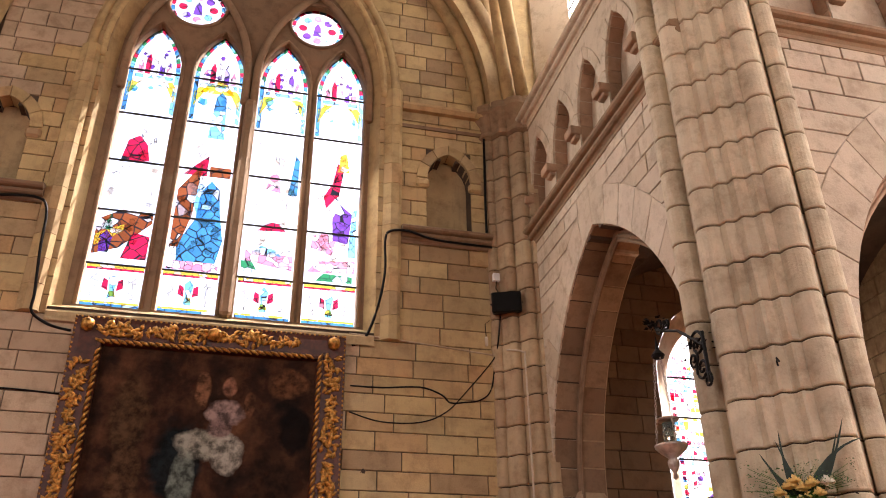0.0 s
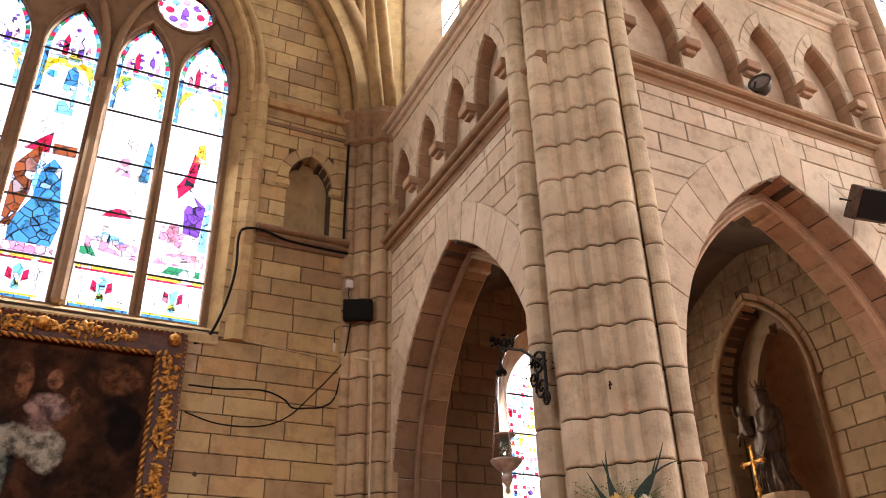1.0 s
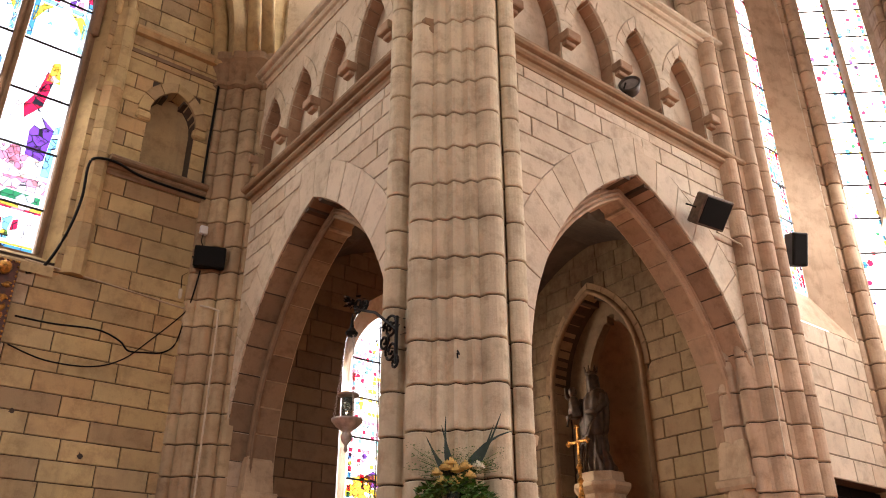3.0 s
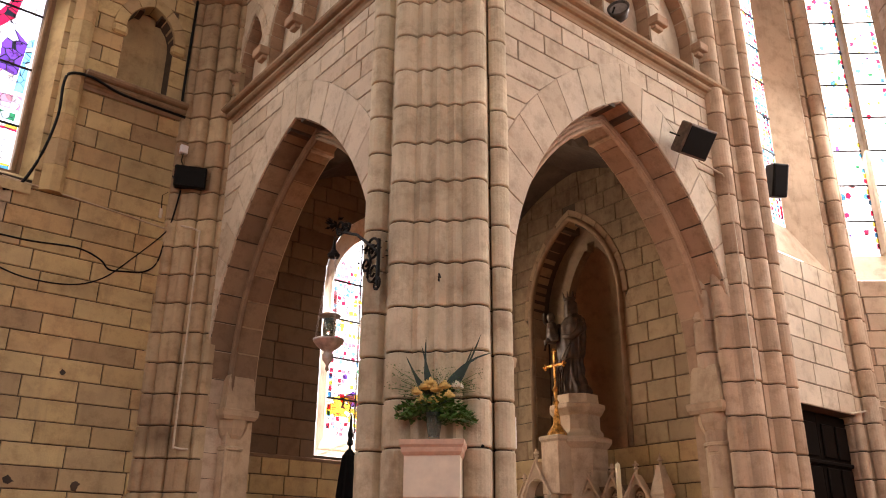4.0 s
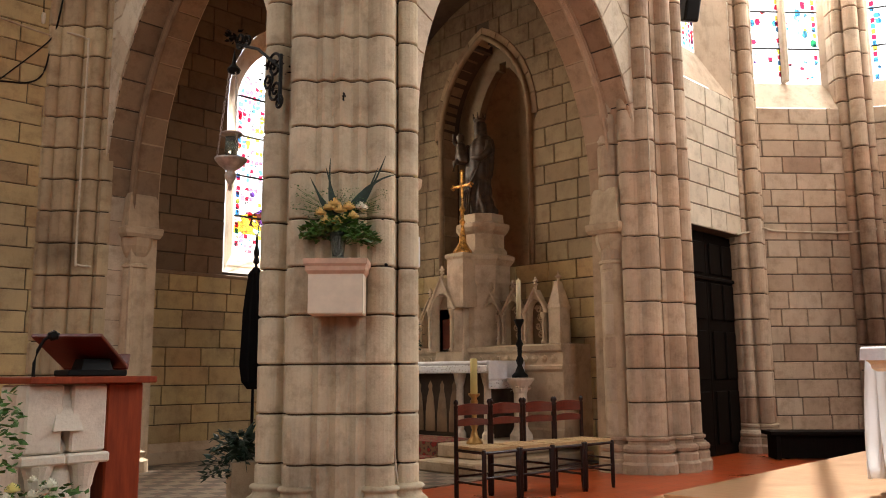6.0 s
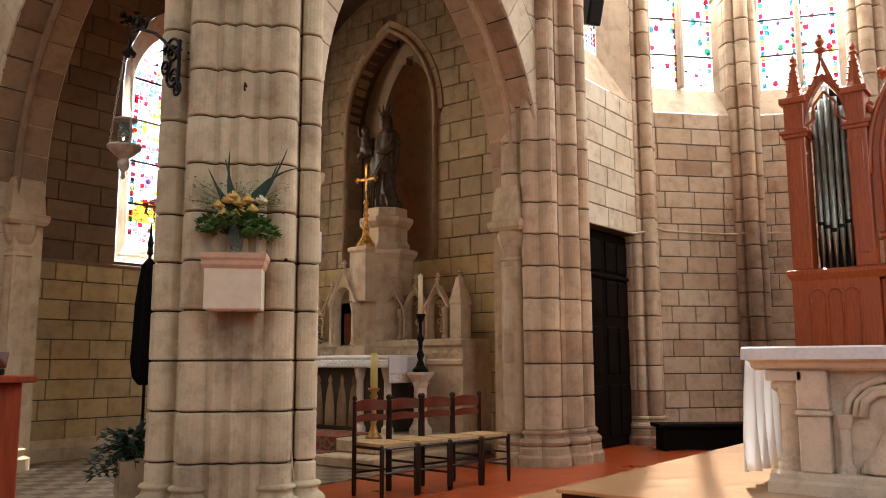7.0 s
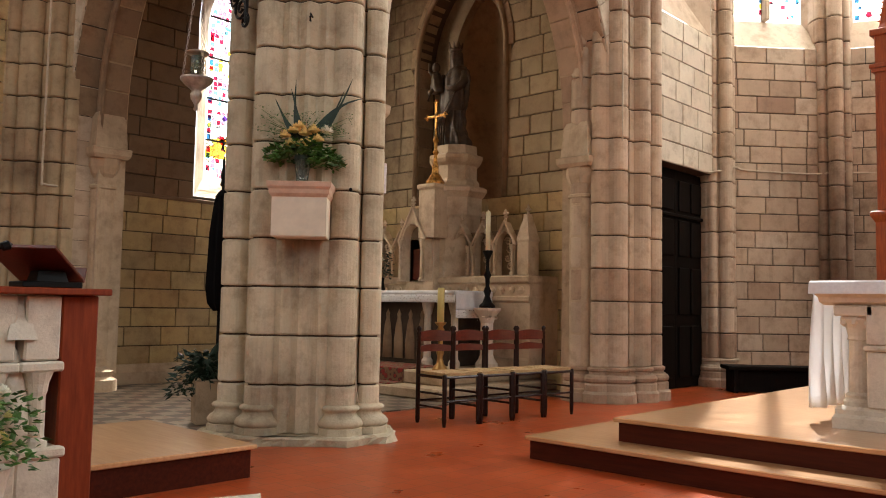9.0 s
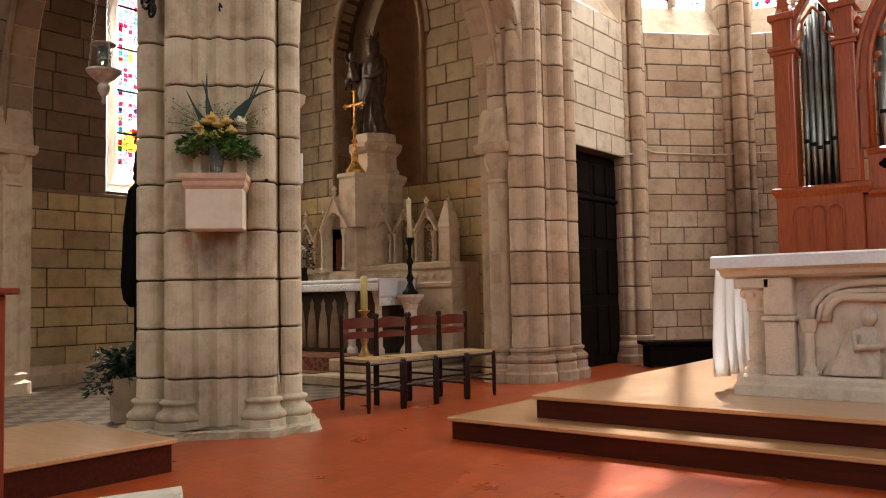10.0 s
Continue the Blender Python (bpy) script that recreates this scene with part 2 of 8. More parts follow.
def glass(name, color, cells=9.0, pale=0.35, lead=0.02, shade=0.4):
    """Leaded glass: small pieces of one colour, some lighter, some painted darker, with lead lines between."""
    n = Nodes(name)
    v = n.world_coords()
    vo = n.add("TexVoronoi", Scale=cells)
    n.link(v, vo.inputs["Vector"])
    ed = n.add("TexVoronoi", Scale=cells)
    ed.feature = "DISTANCE_TO_EDGE"
    n.link(v, ed.inputs["Vector"])
    sep = n.add("SeparateColor")
    n.link(vo.outputs["Color"], sep.inputs[0])
    light = tuple(c + (1 - c) * 0.65 for c in color)
    col = n.mix(n.ramp(sep.outputs[0], [(1 - pale, (0, 0, 0)), (1 - pale + 0.05, (1, 1, 1))]), color, light)
    col = n.mix(n.ramp(sep.outputs[1], [(0.0, (shade, shade, shade)), (0.5, (0, 0, 0))]), col, tuple(c * 0.35 for c in color))
    paint = n.noise(v, cells * 2.2, 5, 0.7)
    col = n.mix(n.ramp(paint, [(0.60, (0, 0, 0)), (0.72, (shade, shade, shade))]), col, tuple(c * 0.3 for c in color))
    if lead > 0.005:
        col = n.mix(n.ramp(ed.outputs["Distance"], [(lead, (1, 1, 1)), (lead + 0.02, (0, 0, 0))]), col, (0.02, 0.02, 0.025))
    tr = n.add("BsdfTransparent")
    n.link(col, tr.inputs["Color"])
    gl = n.add("BsdfGlossy", Roughness=0.15)
    gl.inputs["Color"].default_value = (0.3, 0.3, 0.3, 1)
    mx = n.add("MixShader")
    mx.inputs[0].default_value = 0.04
    n.link(tr.outputs[0], mx.inputs[1])
    n.link(gl.outputs[0], mx.inputs[2])
    n.link(mx.outputs[0], n.t.nodes["Material Output"].inputs["Surface"])
    return n.mat


G_CLEAR = glass("glass_clear", (0.97, 0.98, 1.0), 2.2, 0.9, 0.003, 0.12)
G_WASH = glass("glass_washed", (0.66, 0.68, 0.72), 2.2, 0.35, 0.003, 0.2)
G_PALE = glass("glass_pale", (0.80, 0.70, 0.60), 11, 0.5, 0.015, 0.4)
G_RED = glass("glass_red", (0.72, 0.02, 0.07), 7, 0.05, 0.03)
G_BLUE = glass("glass_blue", (0.06, 0.28, 0.52), 7, 0.12, 0.03)
G_SKY = glass("glass_sky", (0.22, 0.60, 0.85), 10, 0.4)
G_YEL = glass("glass_yellow", (0.95, 0.62, 0.07), 12, 0.3)
G_GREEN = glass("glass_green", (0.03, 0.26, 0.10), 10, 0.2)
G_PURPLE = glass("glass_purple", (0.20, 0.07, 0.42), 7, 0.15, 0.03)
G_BROWN = glass("glass_brown", (0.36, 0.09, 0.03), 7, 0.1, 0.03)
G_PINK = glass("glass_pink", (0.85, 0.30, 0.40), 10, 0.4)
LEAD = simple("lead", (0.02, 0.02, 0.02), 0.6, 0.3)

# ---- mesh helpers ----
Z = Vector((0, 0, 1))


def mesh_ob(name, verts, faces, mat, parent=None, label="", smooth=False):
    me = bpy.data.meshes.new(name)
    me.from_pydata([tuple(v) for v in verts], [], faces)
    me.update()
    if mat:
        me.materials.append(mat)
    if smooth:
        me.shade_smooth()
    ob = new(name, me)
    if parent:
        ob.parent = parent
    if label:
        ob["label"] = label
    return ob


def part(name, bm, mat, parent=None, label="", smooth=False):
    me = bpy.data.meshes.new(name)
    bmesh.ops.recalc_face_normals(bm, faces=bm.faces)
    bm.to_mesh(me)
    bm.free()
    me.materials.append(mat)
    if smooth:
        me.shade_smooth()
    ob = new(name, me)
    if parent:
        ob.parent = parent
    if label:
        ob["label"] = label
    return ob


def thing(name, label, category, group="", kind="", at=None):
    ob = new(name)
    ob.empty_display_size = 0.1
    if at is not None:
        ob.matrix_basis = at if isinstance(at, Matrix) else Matrix.Translation(at)
    return tagged(ob, label, category, group, kind)


def box(bm, x0, x1, y0, y1, z0, z1, bevel=0.0, m=None):
    """A box from corner to corner, its edges rounded."""
    r = bmesh.ops.create_cube(bm, size=1.0, matrix=Matrix.Translation(((x0 + x1) / 2, (y0 + y1) / 2, (z0 + z1) / 2)) @ Matrix.Diagonal((abs(x1 - x0), abs(y1 - y0), abs(z1 - z0), 1)))
    vs = r["verts"]
    if bevel:
        es = list({e for v in vs for e in v.link_edges})
        out = bmesh.ops.bevel(bm, geom=es, offset=bevel, segments=1, affect="EDGES")
        vs = list({v for f in out["faces"] for v in f.verts} | {v for v in vs if v.is_valid})
    if m is not None:
        bmesh.ops.transform(bm, matrix=m, verts=vs)
    return bm


def lathe(bm, rows, seg=16, m=None, a0=0.0, a1=2 * math.pi):
    """A turned shape from (radius, height) rows."""
    full = abs(a1 - a0 - 2 * math.pi) < 1e-6
    n = seg if full else seg + 1
    rings = []
    for r, z in rows:
        ring = []
        for i in range(n):
            a = a0 + (a1 - a0) * i / seg
            p = Vector((r * math.cos(a), r * math.sin(a), z))
            ring.append(bm.verts.new(m @ p if m is not None else p))
        rings.append(ring)
    for lo, hi in zip(rings, rings[1:]):
        for i in range(n if full else n - 1):
            j = (i + 1) % n
            bm.faces.new((lo[i], lo[j], hi[j], hi[i]))
    if full:
        for ring, flip in ((rings[0], True), (rings[-1], False)):
            if rows[0 if flip else -1][0] > 1e-4:
                bm.faces.new(ring[::-1] if flip else ring)
    return bm


def tube(bm, pts, r, seg=8, closed=False, taper=None, side=None):
    """A round bar along points."""
    pts = [Vector(p) for p in pts]
    rings = []
    n = len(pts)
    for i, p in enumerate(pts):
        a = pts[i - 1] if (i > 0 or closed) else p
        b = pts[(i + 1) % n] if (i < n - 1 or closed) else p
        t = (b - a).normalized()
        ref = Vector(side) if side else Z if abs(t.z) < 0.95 else Vector((1, 0, 0))
        s = t.cross(ref).normalized()
        u = s.cross(t).normalized()
        rr = r if taper is None else r * taper[i]
        rings.append([bm.verts.new(p + (s * math.cos(k * 2 * math.pi / seg) + u * math.sin(k * 2 * math.pi / seg)) * rr) for k in range(seg)])
    for i in range(n if closed else n - 1):
        lo, hi = rings[i], rings[(i + 1) % n]
        for k in range(seg):
            bm.faces.new((lo[k], lo[(k + 1) % seg], hi[(k + 1) % seg], hi[k]))
    if not closed:
        bm.faces.new(rings[0][::-1])
        bm.faces.new(rings[-1])
    return bm


def loft(bm, outline, rows, m=None):
    """An outline carried up through (height, growth) rows; growth moves it outwards by that many metres."""
    n = len(outline)
    pts = [Vector((x, y)) for x, y in outline]
    area = sum(pts[i].x * pts[(i + 1) % n].y - pts[(i + 1) % n].x * pts[i].y for i in range(n))
    sgn = 1 if area > 0 else -1
    nor = []
    for i in range(n):
        t = (pts[(i + 1) % n] - pts[i - 1])
        t = t.normalized() if t.length > 1e-9 else Vector((1, 0))
        nor.append(Vector((t.y, -t.x)) * sgn)
    rings = []
    for z, g in rows:
        ring = [Vector((*(pts[i] + nor[i] * g), z)) for i in range(n)]
        rings.append([bm.verts.new(m @ p if m is not None else p) for p in ring])
    for lo, hi in zip(rings, rings[1:]):
        for i in range(n):
            j = (i + 1) % n
            bm.faces.new((lo[i], lo[j], hi[j], hi[i]))
    bm.faces.new(rings[0][::-1])
    bm.faces.new(rings[-1])
    return bm


def arc(cx, cy, r, a0, a1, n=6):
    return [(cx + r * math.cos(radians(a0 + (a1 - a0) * i / n)), cy + r * math.sin(radians(a0 + (a1 - a0) * i / n))) for i in range(n + 1)]


def wall_frame(o, u, n):
    """A wall's own axes: x along it, y into it (away from the viewer), z up."""
    u, n, o = Vector(u), Vector(n), Vector(o)
    m = Matrix((u, -n, Z)).transposed().to_4x4()
    m.translation = o
    return m


def drape(bm, o, prof, seg, rows, fold, lean):
    """A draped body: (height, half depth, half width) rows, with pleats from fold(angle, height) and a swaying axis."""
    rings = []
    for j in range(rows + 1):
        z = prof[0][0] + (prof[-1][0] - prof[0][0]) * j / rows
        k = max(i for i in range(len(prof) - 1) if prof[i][0] <= z + 1e-9)
        p, q = prof[k], prof[k + 1]
        f = (z - p[0]) / (q[0] - p[0])
        f = f * f * (3 - 2 * f)
        rx, ry = p[1] + (q[1] - p[1]) * f, p[2] + (q[2] - p[2]) * f
        ring = []
        for i in range(seg):
            a = 2 * math.pi * i / seg
            g = 1 + fold(a, z)
            ring.append(bm.verts.new(o + Vector((rx * g * math.cos(a), ry * g * math.sin(a) + lean(z), z))))
        rings.append(ring)
    for lo, hi in zip(rings, rings[1:]):
        for i in range(seg):
            bm.faces.new((lo[i], lo[(i + 1) % seg], hi[(i + 1) % seg], hi[i]))
    bm.faces.new(rings[0][::-1])
    bm.faces.new(rings[-1])


class Arch:
    """A pointed opening: centre and half span, sill, springing height and radius."""

    def __init__(self, c, s, sill, spring, apex):
        self.c, self.s, self.sill, self.spring = c, s, sill, spring
        self.rise = apex - spring
        self.R = (s * s + self.rise ** 2) / (2 * s)
        self.apex = apex

    def half(self, z, grow=0.0):
        if z < self.sill - 1e-6:
            return 0.0
        if z <= self.spring:
            return self.s + grow
        d = (self.R + grow) ** 2 - (z - self.spring) ** 2
        return max(0.0, math.sqrt(d) - (self.R - self.s)) if d > 0 else 0.0

    def top(self, grow=0.0):
        return self.spring + math.sqrt(max(0, (self.R + grow) ** 2 - (self.R - self.s) ** 2))

    def path(self, grow=0.0, n=12, foot=None):
        """Points (u, z) from the left foot over the apex to the right foot."""
        cen = self.c + self.R - self.s
        amax = math.acos(max(-1, min(1, (self.R - self.s) / (self.R + grow))))
        left = [(cen - (self.R + grow) * math.cos(amax * i / n), self.spring + (self.R + grow) * math.sin(amax * i / n)) for i in range(n + 1)]
        right = [(2 * self.c - u, z) for u, z in left[::-1]][1:]
        out = left + right
        if foot is not None:
            out = [(self.c - self.s - grow, foot)] + out + [(self.c + self.s + grow, foot)]
        return out


def spans(a, b, holes, z):
    """The stretches of a wall from a to b that stand at height z beside the holes (functions of z giving left and right)."""
    cuts = sorted(h for h in (hole(z) for hole in holes) if h)
    out, at = [], a
    for lo, hi in cuts:
        if lo > at:
            out.append((at, lo))
        at = max(at, hi)
    if at < b:
        out.append((at, b))
    return out


def hole_of(ar, grow=0.0, below=None):
    def f(z):
        g = grow if (below is None or z > ar.spring) else below
        h = ar.half(z, g)
        return (ar.c - h, ar.c + h) if h > 1e-3 else None
    return f


def rect_hole(a, b, z0, z1):
    return lambda z: (a, b) if z0 < z < z1 else None


def slab(name, m, a, b, holes, levels, y0, y1, mat, parent=None, step=0.12):
    """A solid wall built up in layers round its openings."""
    zs = []
    levels = sorted(levels)
    for lo, hi in zip(levels, levels[1:]):
        k = max(1, math.ceil((hi - lo) / step))
        zs += [lo + (hi - lo) * i / k for i in range(k)]
    zs.append(levels[-1])
    verts, faces = [], []
    for lo, hi in zip(zs, zs[1:]):
        s0, s1 = spans(a, b, holes, lo + 1e-4), spans(a, b, holes, hi - 1e-4)
        if len(s0) != len(s1):
            s0 = s1 = spans(a, b, holes, (lo + hi) / 2)
        for (p0, q0), (p1, q1) in zip(s0, s1):
            k = len(verts)
            for y in (y0, y1):
                verts += [(p0, y, lo), (q0, y, lo), (q1, y, hi), (p1, y, hi)]
            faces += [(k, k + 1, k + 2, k + 3), (k + 5, k + 4, k + 7, k + 6), (k + 4, k, k + 3, k + 7), (k + 1, k + 5, k + 6, k + 2), (k + 3, k + 2, k + 6, k + 7), (k + 4, k + 5, k + 1, k)]
    ob = mesh_ob(name, verts, faces, mat, parent)
    ob.matrix_basis = m
    return ob


_blocks = {}


def block_data(d0, da, db, h, mat, depth, proud, bev, key="ashlar"):
    k = (round(d0, 3), round(da, 3), round(db, 3), round(h, 3), mat.name, depth)
    if k in _blocks:
        return _blocks[k]
    b = min(bev, d0 * 0.3, h * 0.3)
    p = -proud
    v = [(0, depth, 0), (d0, depth, 0), (d0 + db, depth, h), (da, depth, h),
         (0, p + b, 0), (d0, p + b, 0), (d0 + db, p + b, h), (da, p + b, h),
         (b, p, b), (d0 - b, p, b), (d0 + db - b, p, h - b), (da + b, p, h - b)]
    f = [(8, 9, 10, 11)]
    for i in range(4):
        j = (i + 1) % 4
        f += [(4 + i, 4 + j, 8 + j, 8 + i), (i, j, 4 + j, 4 + i)]
    me = bpy.data.meshes.new(key)
    me.from_pydata(v, [], f)
    me.materials.append(mat)
    _blocks[k] = me
    return me


def ashlar(m, a, b, holes, z0, z1, course, mat, parent, lengths=(0.44, 0.55, 0.66), seed=1, keep=lambda u, z: True, joint=0.012, proud=0.010, depth=0.05, name="stone_block", rest=STONE_ISL):
    """Coursed blocks over a wall; those that keep() picks are pieces of their own, the others one mesh."""
    rng = random.Random(seed)
    rv, rf = [], []
    n = max(1, round((z1 - z0) / course))
    h = (z1 - z0) / n
    for i in range(n):
        lo, hi = z0 + i * h, z0 + (i + 1) * h
        s0, s1 = spans(a, b, holes, lo + 1e-3), spans(a, b, holes, hi - 1e-3)
        if len(s0) != len(s1):
            s0 = s1 = spans(a, b, holes, (lo + hi) / 2)
        for (p0, q0), (p1, q1) in zip(s0, s1):
            inner0, inner1 = max(p0, p1), min(q0, q1)
            cuts = []
            at = inner0 + rng.choice(lengths) * rng.uniform(0.35, 1.0)
            while at < inner1 - 0.18:
                cuts.append(at)
                at += rng.choice(lengths)
            lows, highs = [p0] + cuts + [q0], [p1] + cuts + [q1]
            for (x0, x1), (t0, t1) in zip(zip(lows, lows[1:]), zip(highs, highs[1:])):
                j = joint / 2
                w0, w1 = x1 - x0 - joint, t1 - t0 - joint
                if w0 < 0.03 or w1 < 0.03:
                    continue
                da, db = t0 - x0, (t1 - x1)
                off = rng.uniform(-0.002, 0.003)
                me = block_data(round(w0, 3), round(da, 3), round(db, 3), round(h - joint, 3), mat, depth, proud, 0.006)
                mm = m @ Matrix.Translation((x0 + j, off, lo + j))
                if keep((x0 + x1) / 2, (lo + hi) / 2):
                    ob = new(name, me)
                    ob.parent = parent
                    ob.matrix_basis = mm
                else:
                    k = len(rv)
                    rv += [mm @ v.co for v in me.vertices]
                    rf += [tuple(k + q for q in p.vertices) for p in me.polygons]
    if rf:
        ob = mesh_ob("stone_courses", rv, rf, rest, parent)
        ob["kind"] = "stuff"


def prism(quad, y0, y1, bev=0.006):
    """A block over a four-cornered outline (u, z), counter-clockwise seen from the front, with a softened front edge."""
    c = Vector((sum(p[0] for p in quad) / len(quad), sum(p[1] for p in quad) / len(quad)))
    n = len(quad)
    v = [(p[0], y1, p[1]) for p in quad] + [(p[0], y0 + bev, p[1]) for p in quad]
    for p in quad:
        d = (c - Vector(p))
        d = d.normalized() * bev * 1.4
        v.append((p[0] + d.x, y0, p[1] + d.y))
    f = [tuple(range(2 * n, 3 * n)), tuple(range(n))[::-1]]
    for i in range(n):
        j = (i + 1) % n
        f += [(n + i, n + j, 2 * n + j, 2 * n + i), (i, j, n + j, n + i)]
    return v, f


def voussoirs(m, ar, g0, g1, y0, y1, count, mat, parent, name="voussoir", seed=3, gap=0.006, from_z=None):
    """The wedge stones of a pointed arch, between two offsets of its curve."""
    rng = random.Random(seed)
    cen = ar.c + ar.R - ar.s
    amax = math.acos(max(-1, min(1, (ar.R - ar.s) / (ar.R + g0))))
    amax1 = math.acos(max(-1, min(1, (ar.R - ar.s) / (ar.R + g1))))
    for side in (0, 1):
        for i in range(count):
            quad = []
            f0, f1 = i / count, (i + 1) / count
            ga = gap / 2 / ar.R
            for f, g, am in ((f0, g0, amax), (f0, g1, amax1), ((f0 + f1) / 2, g1, amax1), (f1, g1, amax1), (f1, g0, amax), ((f0 + f1) / 2, g0, amax)):
                t = am * f + (ga if f == f0 else -ga if f == f1 else 0)
                u, z = cen - (ar.R + g) * math.cos(t), ar.spring + (ar.R + g) * math.sin(t)
                quad.append((u, z) if side == 0 else (2 * ar.c - u, z))
            if side == 0:
                quad = quad[::-1]
            v, f = prism(quad, y0 - rng.uniform(0, 0.004), y1)
            ob = mesh_ob(name, v, f, mat, parent)
            ob.matrix_basis = m


def arch_band(name, m, ar, g0, g1, y0, y1, foot, mat, parent):
    """A flat band that follows a pointed arch, from one offset of its curve to another."""
    a, b = ar.path(g0, 10, foot), ar.path(g1, 10, foot)
    n = len(a)
    v = [(u, y, z) for y in (y0, y1) for line in (a, b) for u, z in line]
    f = [(0, n, 3 * n, 2 * n), (n - 1, 3 * n - 1, 4 * n - 1, 2 * n - 1)]
    for i in range(n - 1):
        f += [(i, i + 1, n + i + 1, n + i), (2 * n + i, 3 * n + i, 3 * n + i + 1, 2 * n + i + 1), (i, 2 * n + i, 2 * n + i + 1, i + 1), (n + i, n + i + 1, 3 * n + i + 1, 3 * n + i)]
    ob = mesh_ob(name, v, f, mat, parent)
    ob.matrix_basis = m
    return ob


def jambs(m, ar, g0, g1, y0, y1, z0, z1, course, mat, parent, name="jamb_stone", sides=(0, 1)):
    n = max(1, round((z1 - z0) / course))
    h = (z1 - z0) / n
    for side in sides:
        for i in range(n):
            lo, hi = z0 + i * h + 0.003, z0 + (i + 1) * h - 0.003
            a, b = ar.c - ar.s - g1, ar.c - ar.s - g0
            if side:
                a, b = ar.c + ar.s + g0, ar.c + ar.s + g1
            v, f = prism([(a, lo), (b, lo), (b, hi), (a, hi)], y0, y1)
            ob = mesh_ob(name, v, f, mat, parent)
            ob.matrix_basis = m


def roll(m, ar, grow, y, r, mat, parent, foot, name="roll_moulding", seg=8):
    bm = bmesh.new()
    tube(bm, [(u, y, z) for u, z in ar.path(grow, 14, foot)], r, seg, side=(0, 1, 0))
    ob = part(name, bm, mat, parent, smooth=True)
    ob.matrix_basis = m
    return ob


def strip(name, m, a, b, z, prof, mat, parent=None, bend=None):
    """A moulding run along a wall: prof is (out, up) from the wall's face at height z."""
    v = [(x, -o, z + u) for x in (a, b) for o, u in prof]
    n = len(prof)
    f = [tuple(range(n)), tuple(range(n, 2 * n))[::-1]]
    f += [(i, n + i, n + (i + 1) % n, (i + 1) % n) for i in range(n)]
    ob = mesh_ob(name, v, f, mat, parent)
    ob.matrix_basis = m
    return ob


def reveal(m, face, inner, y0, y1, mat, parent, name="window_splay"):
    """The splayed stone lining of an opening, from the wall's face in to the glass, with a sloping sill."""
    a, b = face.path(0.0, 8, face.sill), inner.path(0.0, 8, inner.sill)
    n = len(a)
    v = [(u, y0, z) for u, z in a] + [(u, y1, z) for u, z in b]
    f = [(i, i + 1, n + i + 1, n + i) for i in range(n - 1)] + [(n - 1, 0, n, 2 * n - 1)]
    ob = mesh_ob(name, v, f, mat, parent)
    ob.matrix_basis = m
    return ob


STRING = [(-0.02, -0.17), (0.02, -0.17), (0.025, -0.13), (0.05, -0.10), (0.085, -0.095), (0.11, -0.075), (0.115, -0.05), (0.10, -0.03), (0.15, -0.02), (0.175, 0.0), (0.18, 0.03), (0.165, 0.05), (-0.02, 0.10)]

# ---- setting ----
M_ARCH1 = wall_frame((3.98, 0, 0), (0, -1, 0), (-1, 0, 0))
M_ARCH2 = wall_frame((0, 4.98, 0), (1, 0, 0), (0, -1, 0))
M_WIN = wall_frame((0, 9.86, 0), (1, 0, 0), (0, -1, 0))
M_CHN = wall_frame((0, 9.98, 0), (1, 0, 0), (0, -1, 0))
M_CHE = wall_frame((9.0, 0, 0), (0, -1, 0), (-1, 0, 0))
TOP = 14.0


def setting(name, label, category="wall"):
    return thing(name, label, category, kind="structure")


# floor
bm = bmesh.new()
box(bm, -11, 15, -11, 12, -0.3, 0.0)
tagged(part("floor", bm, TILES), "worn waxed red clay tile floor of the church", "floor", kind="structure")
bm = bmesh.new()
box(bm, 3.2, 9.0, 5.95, 9.98, -0.1, 0.012)
tagged(part("floor_chapel", bm, CHAPEL_TILES), "patterned cream and brown encaustic tile floor of the chapel", "floor", kind="structure")

# closing walls and ceiling, added out of view; dim stone cuts the bounced light
bm = bmesh.new()
box(bm, -11, 4.4, -11, 10.4, TOP, TOP + 0.3)
box(bm, 4.405, 13.8, -11, 5.3, TOP, TOP + 0.3)
tagged(part("ceiling", bm, STONE_DIM), "flat dim slab added to close the church above the crossing", "ceiling", kind="structure")


def plain_wall(name, x0, x1, y0, y1, z0=0.0, z1=TOP, mat=STONE_DIM, label="plain dressed limestone wall of the church"):
    bm = bmesh.new()
    box(bm, x0, x1, y0, y1, z0, z1)
    return tagged(part(name, bm, mat), label, "wall", kind="structure")


slab("wall_south", wall_frame((0, -9.5, 0), (-1, 0, 0), (0, 1, 0)), -15, 11, [rect_hole(-2.0, 2.0, 4.8, 10.4), rect_hole(-9.5, -6.5, 6.0, 10.6)], [0, 4.8, 6.0, 10.4, 10.6, TOP], 0, 0.6, STONE_DIM, step=20)
tagged(bpy.data.objects["wall_south"], "plain limestone wall added out of view, with one tall window opening", "wall", kind="structure")
slab("wall_west", wall_frame((-10, 0, 0), (0, 1, 0), (1, 0, 0)), -11, 12, [rect_hole(-1.5, 2.5, 4.5, 10.5)], [0, 4.5, 10.5, TOP], 0, 0.6, STONE_DIM, step=20)
tagged(bpy.data.objects["wall_west"], "plain limestone wall added out of view, with tall window openings", "wall", kind="structure")

# ---- wall with the side-chapel arch, beside the transept window ----
ARCH1 = Arch(-7.64, 1.80, 0.0, 3.2, 5.97)
ARCH2 = Arch(6.62, 1.80, 0.0, 3.2, 5.97)
RING = 0.46


